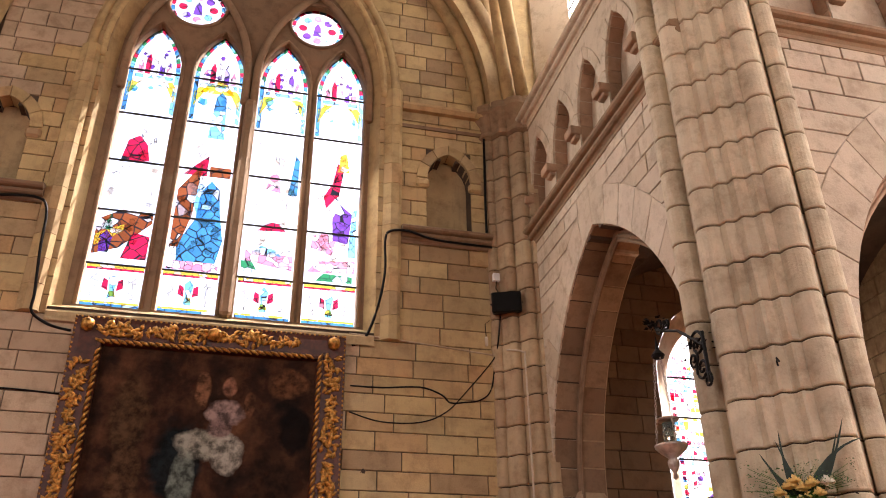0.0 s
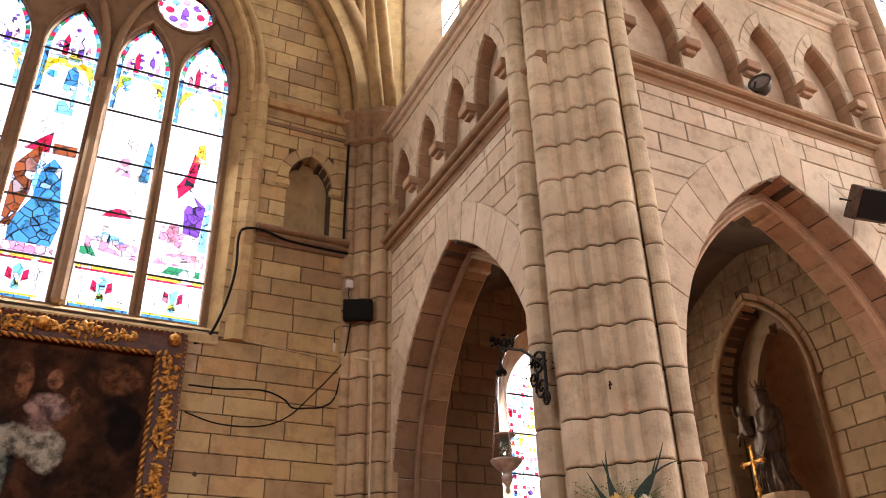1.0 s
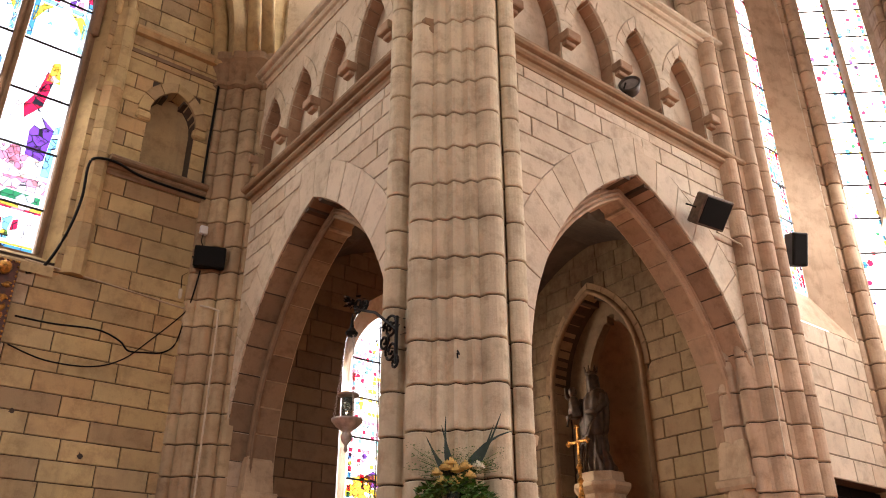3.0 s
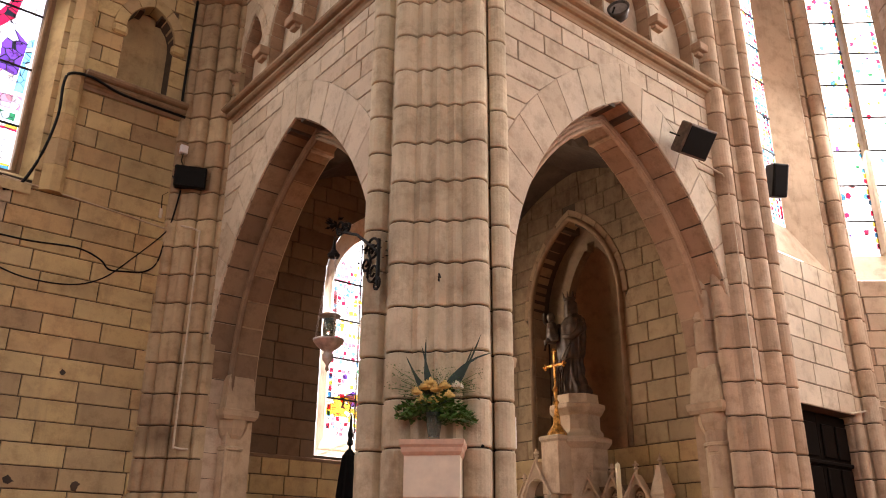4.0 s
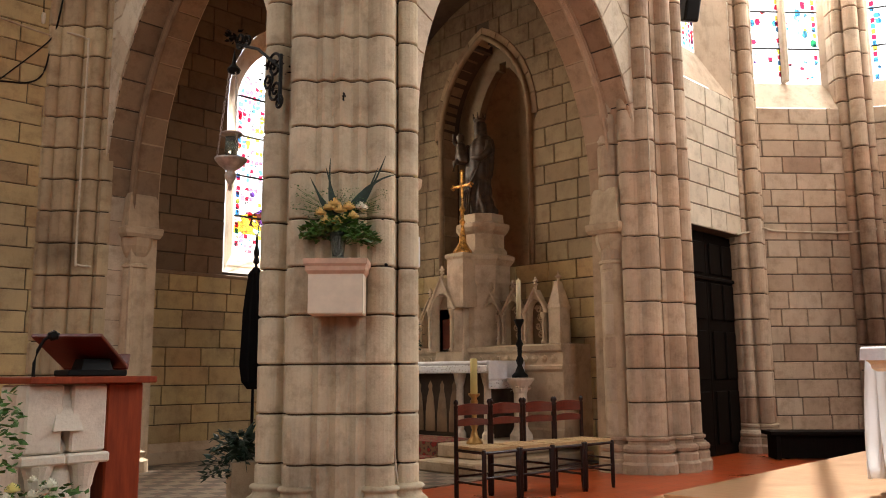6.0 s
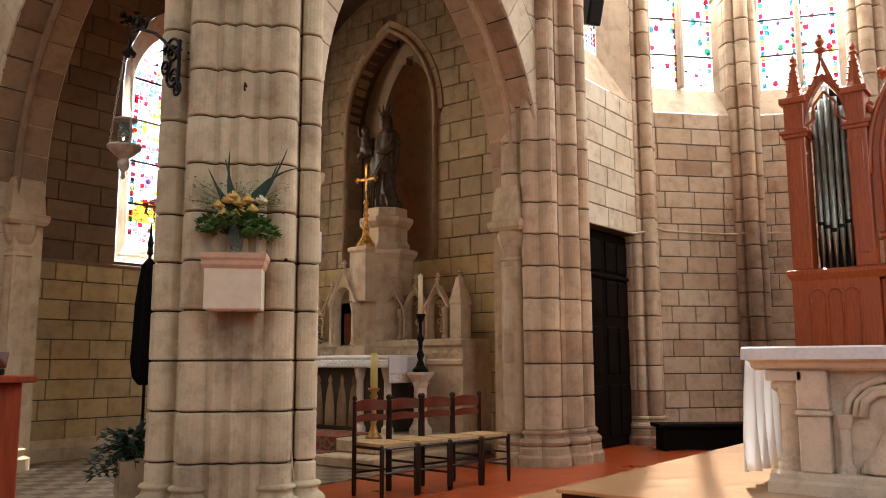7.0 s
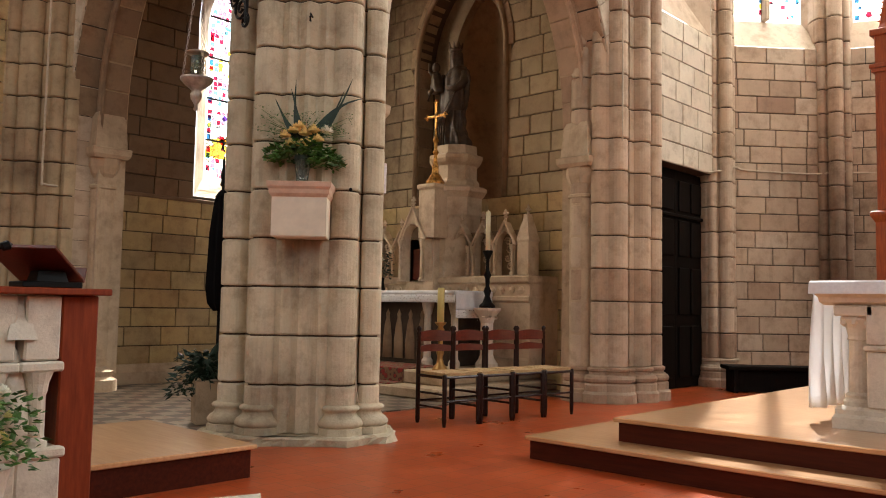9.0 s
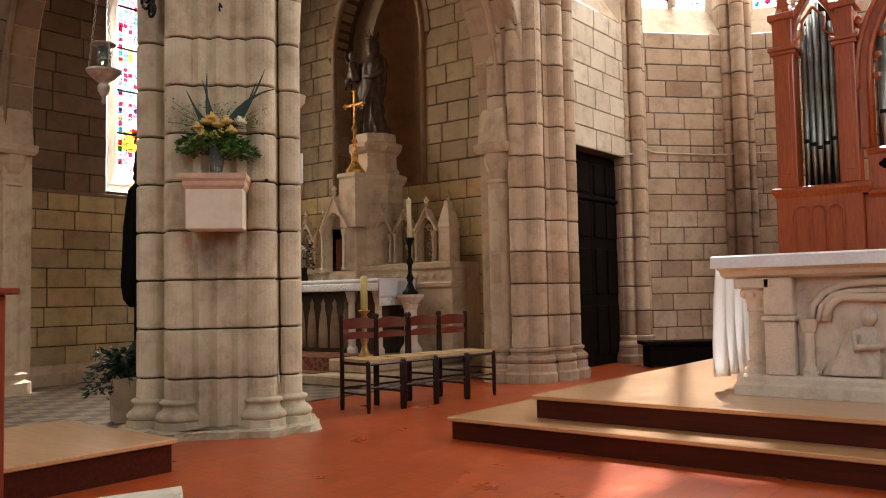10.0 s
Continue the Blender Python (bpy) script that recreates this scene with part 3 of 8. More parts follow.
def arcade(cs, s, sill, spring, apex):
    return [Arch(c, s, sill, spring, apex) for c in cs]


def bay_wall(name, label, m, a, b, ar, niches, clere, mat, seed, keep, soffit):
    w = setting(name, label)
    holes = [hole_of(ar)]
    lv = [0, ar.spring, ar.apex, 6.9]
    slab("wall_core", m, a, b, holes, lv, 0.012, 0.30, MORTAR, w)
    slab("wall_core", m, a, b, [hole_of(ar, -0.13)], [0, ar.spring, ar.top(-0.13), 6.9], 0.305, 0.62, STONE_CORBEL, w)
    ashlar(m, a, b, [hole_of(ar, RING, 0.0)], 0.0, 3.2, 0.305, mat, w, seed=seed, keep=keep)
    ashlar(m, a, b, [hole_of(ar, RING, 0.0)], 3.2, 6.76, 0.238, mat, w, (0.42, 0.50, 0.58), seed=seed + 1, keep=keep)
    voussoirs(m, ar, 0.0, RING, -0.008, 0.30, 10, mat, w, seed=seed)
    # reddish soffit stones, darker than the wall to paint in the arch's shade
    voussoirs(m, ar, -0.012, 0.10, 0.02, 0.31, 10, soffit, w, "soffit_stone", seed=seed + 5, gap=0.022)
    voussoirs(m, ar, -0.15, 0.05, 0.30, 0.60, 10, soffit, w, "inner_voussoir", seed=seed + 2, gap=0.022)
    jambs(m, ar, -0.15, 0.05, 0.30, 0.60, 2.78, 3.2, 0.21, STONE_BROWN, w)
    jambs(m, ar, -0.012, 0.10, 0.02, 0.31, 0.0, 3.2, 0.30, STONE_PINK, w)
    jambs(m, ar, -0.12, 0.05, 0.30, 0.62, 0.0, 2.74, 0.305, STONE_PINK, w)
    bm = bmesh.new()
    box(bm, ar.c - 0.35, ar.c + 0.35, -0.005, 0.011, ar.top(RING) - 0.2, ar.top(RING) + 0.22)
    part("apex_stone", bm, mat, w).matrix_basis = m
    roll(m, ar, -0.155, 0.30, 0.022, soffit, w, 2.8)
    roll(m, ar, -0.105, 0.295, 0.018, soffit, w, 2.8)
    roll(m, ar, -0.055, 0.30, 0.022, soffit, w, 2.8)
    # blind arcade over the string course
    slab("arcade_core", m, a, b, [hole_of(n) for n in niches], [6.76, 6.98, niches[0].spring, niches[0].apex, 8.75], 0.0, 0.19, mat, w, step=0.06)
    slab("arcade_back", m, a, b, [], [6.76, 8.75], 0.192, 0.5, mat, w, step=0.5)
    for i, n in enumerate(niches):
        voussoirs(m, n, 0.0, 0.14, -0.012, 0.03, 5, mat, w, "arcade_stone", seed=seed + 11 + i)
    # darker lining puts the shade inside the blind niches into the colour
    for n in niches:
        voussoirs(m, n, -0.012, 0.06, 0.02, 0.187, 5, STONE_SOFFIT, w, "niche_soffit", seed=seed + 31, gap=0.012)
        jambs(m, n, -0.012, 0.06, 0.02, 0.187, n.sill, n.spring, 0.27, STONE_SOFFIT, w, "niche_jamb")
    half = (niches[1].c - niches[0].c) / 2
    for x in [niches[0].c - half] + [n.c + half for n in niches]:
        bm = bmesh.new()
        box(bm, x - 0.11, x + 0.11, -0.13, 0.02, niches[0].spring - 0.13, niches[0].spring - 0.01, 0.012)
        box(bm, x - 0.08, x + 0.08, -0.07, 0.02, niches[0].spring - 0.18, niches[0].spring - 0.12, 0.012)
        part("corbel", bm, STONE_SOFFIT, w).matrix_basis = m
    strip("string_course", m, a, b, 6.83, STRING, STONE_BROWN, w)
    strip("string_course", m, a, b, 8.80, STRING, STONE_PALE, w)
    # clerestory
    wide = Arch(clere.c, clere.s + 0.42, clere.sill - 0.5, clere.spring, clere.apex + 0.3)
    slab("clerestory", m, a, b, [hole_of(wide)], [8.75, wide.sill, wide.spring, wide.apex, TOP], 0.25, 0.75, mat, w, step=0.3)
    reveal(m, wide, clere, 0.25, 0.72, mat, w)
    ashlar(m, a, b, [hole_of(wide)], 8.9, 12.5, 0.30, mat, w, seed=seed + 3, keep=lambda u, z: False, depth=0.27, proud=-0.235, rest=mat)
    return w


keep1 = lambda u, z: z < 6.8
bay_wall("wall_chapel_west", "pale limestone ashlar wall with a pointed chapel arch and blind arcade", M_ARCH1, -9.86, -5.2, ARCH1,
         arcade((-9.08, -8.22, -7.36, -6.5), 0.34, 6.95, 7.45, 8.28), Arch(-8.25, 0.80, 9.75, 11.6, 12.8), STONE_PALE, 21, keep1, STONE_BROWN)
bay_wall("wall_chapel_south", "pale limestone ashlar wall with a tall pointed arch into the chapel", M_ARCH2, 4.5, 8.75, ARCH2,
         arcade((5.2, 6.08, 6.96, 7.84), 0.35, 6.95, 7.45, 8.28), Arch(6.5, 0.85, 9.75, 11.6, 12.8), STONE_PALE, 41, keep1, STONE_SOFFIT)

# ---- transept wall with the great window ----
WIN = Arch(-0.2, 1.98, 5.3, 9.3, 12.4)
NICHE_R = Arch(2.84, 0.33, 6.93, 7.82, 8.28)
NICHE_L = Arch(-3.24, 0.33, 6.93, 7.82, 8.28)
w = setting("wall_transept", "buff limestone ashlar wall with a great stained-glass window and blind niches")
slab("wall_core", M_WIN, -6.5, 4.3, [hole_of(WIN), hole_of(NICHE_R), hole_of(NICHE_L)], [0, 5.3, 6.93, 7.82, 8.28, 9.3, 12.4, TOP], 0.012, 0.5, MORTAR, w)
slab("niche_back", M_WIN, 2.4, 3.3, [], [6.8, 8.4], 0.24, 0.3, STONE_YEL, w, step=2)
slab("niche_back", M_WIN, -3.7, -2.8, [], [6.8, 8.4], 0.24, 0.3, STONE_YEL, w, step=2)
holes_w = [hole_of(WIN, 0.30, 0.0), hole_of(NICHE_R, 0.16, 0.0), hole_of(NICHE_L, 0.16, 0.0)]
ashlar(M_WIN, -3.6, 3.9, holes_w, -0.085, 5.195, 0.24, STONE_YEL, w, (0.60, 0.66, 0.74), 61, keep=lambda u, z: u > 1.3)
ashlar(M_WIN, -3.6, 3.9, holes_w, 5.195, 6.93, 0.24, STONE_YEL, w, (0.56, 0.64, 0.72), 62, keep=lambda u, z: True)
ashlar(M_WIN, -3.6, 3.9, holes_w, 6.93, 9.3, 0.245, STONE_YEL, w, (0.40, 0.5, 0.6), 63, keep=lambda u, z: u > -3)
ashlar(M_WIN, -3.6, 3.9, holes_w, 9.3, TOP, 0.27, STONE_YEL, w, (0.34, 0.42, 0.52), 64, keep=lambda u, z: z < 11.5 and u > 0)
for n in (NICHE_R, NICHE_L):
    voussoirs(M_WIN, n, 0.0, 0.16, -0.03, 0.2, 3, STONE_YEL, w, "niche_stone", 5)
    for sx in (-1, 1):
        bm = bmesh.new()
        x = n.c + sx * (n.s + 0.07)
        box(bm, x - 0.10, x + 0.10, -0.06, 0.05, 7.66, 7.80, 0.03)
        part("corbel", bm, STONE_YEL, w).matrix_basis = M_WIN
voussoirs(M_WIN, WIN, 0.0, 0.30, -0.03, 0.25, 12, STONE_YEL, w, "window_voussoir", 6)
reveal(M_WIN, Arch(-0.2, 1.99, 5.3, 9.3, 12.42), Arch(-0.2, 1.86, 5.4, 9.3, 12.2), -0.005, 0.166, STONE_YEL, w)
roll(M_WIN, WIN, 0.06, -0.02, 0.05, STONE_YEL, w, 9.2)
roll(M_WIN, WIN, 0.22, -0.03, 0.06, STONE_YEL, w, 9.2)
# chamfered strips beside the window
for x0, x1 in ((1.86, 2.12), (-2.52, -2.26)):
    for i in range(12):
        bm = bmesh.new()
        z0 = 5.20 + i * 0.345
        loft(bm, [(x0, 0.02), (x1, 0.02), (x1, -0.05), (x1 - 0.05, -0.10), (x0 + 0.10, -0.10), (x0, -0.03)], [(z0 + 0.003, 0), (z0 + 0.342, 0)])
        part("pilaster_stone", bm, STONE_YEL, w).matrix_basis = M_WIN
strip("string_course", M_WIN, 2.12, 3.44, 6.86, STRING, STONE_BROWN, w)
strip("string_course", M_WIN, -3.9, -2.52, 6.86, STRING, STONE_BROWN, w)
strip("band", M_WIN, 2.12, 3.44, 8.72, [(-0.02, -0.03), (0.03, -0.03), (0.03, 0.03), (-0.02, 0.03)], STONE_BROWN, w)
strip("band", M_WIN, 2.12, 3.44, 9.06, [(-0.02, -0.07), (0.09, -0.07), (0.12, 0.0), (0.10, 0.06), (-0.02, 0.08)], STONE_YEL, w)

# ragged holes left in the stones; their inner shade is painted as dark patches
for hx, hz, hr in ((2.49, 3.12, 0.035), (2.14, 1.92, 0.05), (2.82, 1.90, 0.055), (1.70, 3.5, 0.03)):
    hrng = random.Random(int(hz * 100))
    bm = bmesh.new()
    lathe(bm, [(hr, 0.0), (hr * 0.9, 0.012), (hr * 0.5, 0.014)], 11, Matrix.Translation((hx, 0.0, hz)) @ Matrix.Rotation(math.pi / 2, 4, "X"))
    for v in bm.verts:
        v.co += Vector((hrng.uniform(-0.4, 0.4) * hr, 0, hrng.uniform(-0.4, 0.4) * hr))
    part("stone_hole", bm, STONE_DARK, w).matrix_basis = M_WIN

# wall rib of the vault
RIB = Arch(-0.2, 3.55, 0, 9.1, 13.2)
for g, y, r in ((0.0, -0.05, 0.11), (0.24, -0.16, 0.10), (0.44, -0.28, 0.12)):
    roll(M_WIN, RIB, g, y, r, STONE_YEL, w, 9.0, "vault_rib")
slab("rib_web", M_WIN, -5, 4.3, [hole_of(RIB, 0.1)], [9.1, RIB.top(0.1), TOP], -0.30, 0.0, STONE_YEL, w, step=0.15)

# ---- clustered corner shafts ----


def cluster(name, label, centre, turn, outline, z0, z1, course, mat, base=True, category="pier", feet=()):
    """Stone drums of one outline, laid course on course over a moulded base."""
    t = thing(name, label, category, kind="structure")
    m = Matrix.Translation((*centre, 0)) @ Matrix.Rotation(radians(turn), 4, "Z")
    zb = z0
    if feet:
        # worn ground slab, and a turned base on an eight-sided block under each shaft
        bm = bmesh.new()
        loft(bm, outline, [(0, 0.15), (0.05, 0.145), (0.065, 0.12)], m)
        frng = random.Random(4)
        for v in bm.verts:
            v.co.x += frng.uniform(-0.02, 0.02)
            v.co.y += frng.uniform(-0.02, 0.02)
        part("ground_slab", bm, mat, t)
        for fx, fy, fr in feet:
            mf = m @ Matrix.Translation((fx, fy, 0))
            bm = bmesh.new()
            lathe(bm, [(fr + 0.075, 0.05), (fr + 0.07, 0.115), (fr + 0.05, 0.125)], 8, mf @ Matrix.Rotation(radians(22.5), 4, "Z"))
            part("base_block", bm, mat, t)
            bm = bmesh.new()
            lathe(bm, [(fr + 0.05, 0.12), (fr + 0.065, 0.135), (fr + 0.068, 0.155), (fr + 0.05, 0.18), (fr + 0.02, 0.20), (fr + 0.008, 0.225), (fr + 0.012, 0.24), (fr + 0.032, 0.25), (fr + 0.034, 0.265), (fr + 0.02, 0.278), (fr - 0.005, 0.285), (fr - 0.02, 0.30)], 28, mf)
            part("base_moulding", bm, mat, t, smooth=True)
        zb = 0.066
    elif base:
        bm = bmesh.new()
        loft(bm, outline, [(0, 0.10), (0.10, 0.10), (0.13, 0.075), (0.20, 0.075), (0.22, 0.06)], m)
        part("plinth", bm, mat, t)
        bm = bmesh.new()
        loft(bm, outline, [(0.22, 0.05), (0.24, 0.075), (0.27, 0.08), (0.30, 0.06), (0.315, 0.02), (0.345, 0.015), (0.36, 0.035), (0.385, 0.035), (0.40, 0.0)], m)
        part("base_moulding", bm, mat, t)
        zb = 0.40
    bm = bmesh.new()
    loft(bm, outline, [(0.05, -0.026), (z1, -0.026)], m)
    part("core", bm, MORTAR, t)
    n = round((z1 - zb) / course)
    h = (z1 - zb) / n
    bm = bmesh.new()
    loft(bm, outline, [(0.0, -0.018), (0.004, -0.006), (0.014, 0.0), (h - 0.026, 0.0), (h - 0.016, -0.006), (h - 0.012, -0.018)])
    first = part("drum", bm, mat, t)
    first.matrix_basis = m @ Matrix.Translation((0, 0, zb))
    rng = random.Random(len(name))
    for i in range(1, n):
        ob = new("drum", first.data)
        ob.parent = t
        ob.matrix_basis = m @ Matrix.Translation((rng.uniform(-0.002, 0.002), rng.uniform(-0.002, 0.002), zb + i * h))
    return t


# crossing pier: front towards local -y, along the diagonal of the crossing
def shaft(cx, cy, r, a0, a1, n=9):
    return arc(cx, cy, r, a0, a1, n)


PIER = ([(-0.35, 0.45), (-0.62, 0.05)] + shaft(-0.565, -0.25, 0.11, 140, 300) + [(-0.46, -0.30), (-0.435, -0.33)] + shaft(-0.31, -0.42, 0.115, 165, 318)
        + [(-0.205, -0.480), (-0.155, -0.520), (-0.135, -0.520), (-0.085, -0.485), (-0.07, -0.485), (-0.015, -0.535), (0.015, -0.535), (0.07, -0.485), (0.085, -0.485), (0.135, -0.520), (0.155, -0.520), (0.205, -0.480)]
        + shaft(0.31, -0.42, 0.115, 222, 375) + [(0.43, -0.33), (0.435, -0.30)] + shaft(0.50, -0.27, 0.105, 240, 400) + [(0.56, 0.05), (0.35, 0.45)])
PIER_FEET = ((-0.565, -0.25, 0.115), (-0.31, -0.42, 0.12), (0.31, -0.42, 0.12), (0.50, -0.27, 0.115))
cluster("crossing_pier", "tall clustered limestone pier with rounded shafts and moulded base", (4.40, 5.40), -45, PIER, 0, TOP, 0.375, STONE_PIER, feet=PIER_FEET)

# far respond of the chapel arch and the pier before the choir door
RESP = ([(0.75, 0.5), (-0.44, 0.5)] + shaft(-0.49, 0.34, 0.13, 100, 260) + [(-0.51, 0.19), (-0.53, 0.17)] + shaft(-0.53, 0.09, 0.075, 110, 250) + [(-0.51, 0.0), (-0.49, -0.03)] + shaft(-0.36, -0.06, 0.13, 180, 330) + [(-0.22, -0.08), (-0.21, -0.14), (-0.13, -0.15)] + shaft(0.0, -0.16, 0.12, 190, 340)
        + [(0.12, -0.13), (0.16, -0.18)] + shaft(0.30, -0.13, 0.135, 200, 360) + [(0.45, -0.08)] + shaft(0.55, -0.02, 0.09, 220, 370) + [(0.66, 0.05)])
cluster("choir_pier", "clustered limestone pier of rounded shafts beside the choir door", (8.80, 5.00), 0, RESP, 0, TOP, 0.375, STONE_PINK)
CORN = ([(0.45, 0.5), (-0.1, 0.5), (-0.1, 0.02)] + shaft(0.02, -0.02, 0.075, 180, 300) + [(0.07, -0.12), (0.10, -0.16)] + shaft(0.20, -0.17, 0.085, 190, 320) + [(0.27, -0.27), (0.30, -0.32)]
        + shaft(0.40, -0.33, 0.085, 190, 320) + [(0.48, -0.44), (0.53, -0.46), (0.60, -0.46), (0.60, 0.3)])
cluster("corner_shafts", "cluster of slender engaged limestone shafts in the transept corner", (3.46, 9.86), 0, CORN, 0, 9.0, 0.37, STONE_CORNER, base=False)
bm = bmesh.new()
loft(bm, CORN, [(8.62, 0.0), (8.65, 0.05), (8.72, 0.05), (8.75, 0.0), (8.88, 0.03), (9.02, 0.11), (9.06, 0.15), (9.18, 0.15), (9.22, 0.10)], Matrix.Translation((3.46, 9.86, 0)))
tagged(part("shaft_capital", bm, STONE_BROWN), "moulded limestone capital band on the corner shafts", "capital", kind="structure")
for k, (dx, dy) in enumerate(((0.08, -0.05), (0.30, -0.30), (0.48, -0.46))):
    bm = bmesh.new()
    tube(bm, [(3.46 + dx - s * (0.2 + 0.8 * k) * 1.4, 9.86 + dy - s * (0.8 + k * 1.5), 9.15 + 4.6 * math.sin(s * math.pi / 2)) for s in [i / 10 for i in range(11)]], 0.10, 8)
    tagged(part("vault_rib", bm, STONE_YEL, smooth=True), "slender moulded limestone vault rib springing from the corner", "vault rib", kind="structure")

# ---- choir bay with the door, and the apse ----
M_DOOR = wall_frame((0, 5.08, 0), (1, 0, 0), (0, -1, 0))
CH_WIN = Arch(10.08, 0.46, 5.6, 10.6, 11.9)
CH_OUT = Arch(10.30, 0.88, 5.0, 10.6, 12.3)
w = setting("wall_choir", "pale limestone ashlar choir wall with a dark door and a tall window")
slab("wall_core", M_DOOR, 9.2, 11.6, [rect_hole(9.62, 11.30, 0, 3.0), hole_of(CH_OUT)], [0, 3.0, 5.0, 10.6, 12.3, TOP], 0.012, 0.22, MORTAR, w, step=0.2)
reveal(M_DOOR, CH_OUT, CH_WIN, -0.006, 0.215, STONE_PINK, w)
ashlar(M_DOOR, 9.3, 11.5, [rect_hole(9.62, 11.30, 0, 3.0)], 0, 3.0, 0.30, STONE_PALE, w, seed=71)
ashlar(M_DOOR, 9.3, 11.5, [rect_hole(9.62, 11.30, 0, 3.0), hole_of(CH_OUT)], 3.0, 5.0, 0.285, STONE_PALE, w, seed=72)
ashlar(M_DOOR, 9.3, 11.5, [hole_of(CH_OUT)], 5.0, 12.3, 0.30, STONE_PALE, w, seed=73)

APSE = [(11.45, 5.08), (12.75, 3.92), (13.45, 2.25), (13.6, 0.3), (13.3, -1.6), (12.2, -3.6), (10.0, -5.2)]
APSE_WINS = []
for i, (p, q) in enumerate(zip(APSE, APSE[1:])):
    p, q = Vector((*p, 0)), Vector((*q, 0))
    u = (q - p).normalized()
    L = (q - p).length
    mm = wall_frame(p, u, u.cross(Z))
    wi = Arch(L / 2, min(0.58 if i < 3 else 0.75, L * 0.36), 5.45, 11.8, 13.1)
    wo = Arch(L / 2, wi.s + 0.17, 4.95, 11.8, 13.35)
    APSE_WINS.append((mm, wi))
    w = setting(f"wall_apse_{i + 1}", "rose-tinted limestone ashlar apse wall below a tall window")
    slab("wall_core", mm, -0.05, L + 0.05, [hole_of(wo)], [0, 4.95, 11.8, 13.35, TOP], 0.012, 0.345, MORTAR, w, step=0.3)
    reveal(mm, wo, wi, -0.006, 0.34, STONE_PINK, w)
    ashlar(mm, 0.0, L, [hole_of(wo)], 0, 4.95, 0.25, STONE_PINK, w, (0.38, 0.48, 0.58), seed=80 + i, keep=lambda x, z: i < 2)
    ashlar(mm, 0.0, L, [hole_of(wo)], 4.95, 11.8, 0.30, STONE_PALE, w, seed=90 + i, keep=lambda x, z: i < 2)
ASH = [(0.3, 0.3), (-0.3, 0.3), (-0.26, 0.0)] + shaft(-0.17, -0.04, 0.075, 170, 330) + [(-0.09, -0.09)] + shaft(0.0, -0.12, 0.11, 190, 350) + [(0.09, -0.09)] + shaft(0.17, -0.04, 0.075, 210, 370) + [(0.26, 0.0)]
for (px, py), turn in zip(APSE[:5], (-22, -55, -78, -95, -110)):
    cluster("apse_shafts", "slender cluster of engaged limestone shafts in the apse", (px, py), turn, ASH, 0, TOP, 0.36, STONE_PINK, category="shaft")

# ---- side chapel ----
CW = Arch(6.70, 0.50, 2.82, 5.0, 5.95)
CWO = Arch(6.70, 0.82, 2.50, 5.0, 6.3)
w = setting("wall_chapel_north", "sooty limestone ashlar chapel wall with a lancet window, shade put into its upper stones")
slab("wall_core", M_CHN, 4.3, 9.3, [hole_of(CWO)], [0, 2.5, 5.0, 6.3, 8.0], 0.012, 0.32, MORTAR, w)
ashlar(M_CHN, 4.6, 9.0, [hole_of(CWO)], 0, 2.44, 0.245, STONE_YEL, w, (0.4, 0.5, 0.62), 101)
# brown sooty upper stones, darkened further to carry the chapel's shade
ashlar(M_CHN, 4.6, 9.0, [hole_of(CWO)], 2.44, 7.5, 0.255, STONE_SMOKE_SHADE, w, (0.34, 0.44, 0.56), 102)
strip("string_course", M_CHN, 4.6, 9.0, 2.44, [(-0.02, -0.03), (0.03, -0.03), (0.035, 0.01), (-0.02, 0.03)], STONE_BROWN, w)
strip("wall_plinth", M_CHN, 4.6, 9.0, 0.0, [(-0.02, 0.0), (0.10, 0.0), (0.10, 0.16), (0.03, 0.26), (-0.02, 0.26)], STONE_PLAIN, w)
reveal(M_CHN, CWO, CW, -0.006, 0.315, STONE_PALE, w)

NICHE = Arch(-7.95, 0.86, 2.6, 4.75, 6.15)
w = setting("wall_chapel_east", "limestone ashlar chapel wall with a tall pointed statue niche")
slab("wall_core", M_CHE, -10.2, -5.7, [hole_of(NICHE)], [0, 2.6, 4.75, 6.15, 8.0], 0.012, 0.7, MORTAR, w)
ashlar(M_CHE, -10.0, -5.7, [hole_of(NICHE, 0.17, 0.0)], 0, 2.6, 0.26, STONE_YEL, w, (0.36, 0.46, 0.58), 111)
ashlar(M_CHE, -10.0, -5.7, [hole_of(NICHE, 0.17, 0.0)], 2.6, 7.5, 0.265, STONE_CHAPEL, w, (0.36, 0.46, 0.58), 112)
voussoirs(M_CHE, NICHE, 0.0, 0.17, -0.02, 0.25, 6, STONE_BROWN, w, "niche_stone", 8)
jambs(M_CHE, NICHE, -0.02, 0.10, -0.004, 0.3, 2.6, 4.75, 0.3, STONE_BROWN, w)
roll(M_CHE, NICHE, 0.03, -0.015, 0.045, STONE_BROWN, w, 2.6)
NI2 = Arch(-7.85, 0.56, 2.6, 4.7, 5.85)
slab("niche_order", M_CHE, -8.9, -7.05, [hole_of(NI2)], [2.6, 4.7, 5.85, 6.3], 0.35, 0.5, STONE_DIM, w)
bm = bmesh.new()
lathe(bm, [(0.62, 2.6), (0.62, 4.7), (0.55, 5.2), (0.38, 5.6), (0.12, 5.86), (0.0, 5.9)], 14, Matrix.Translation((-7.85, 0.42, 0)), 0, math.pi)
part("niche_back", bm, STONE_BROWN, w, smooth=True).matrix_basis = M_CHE

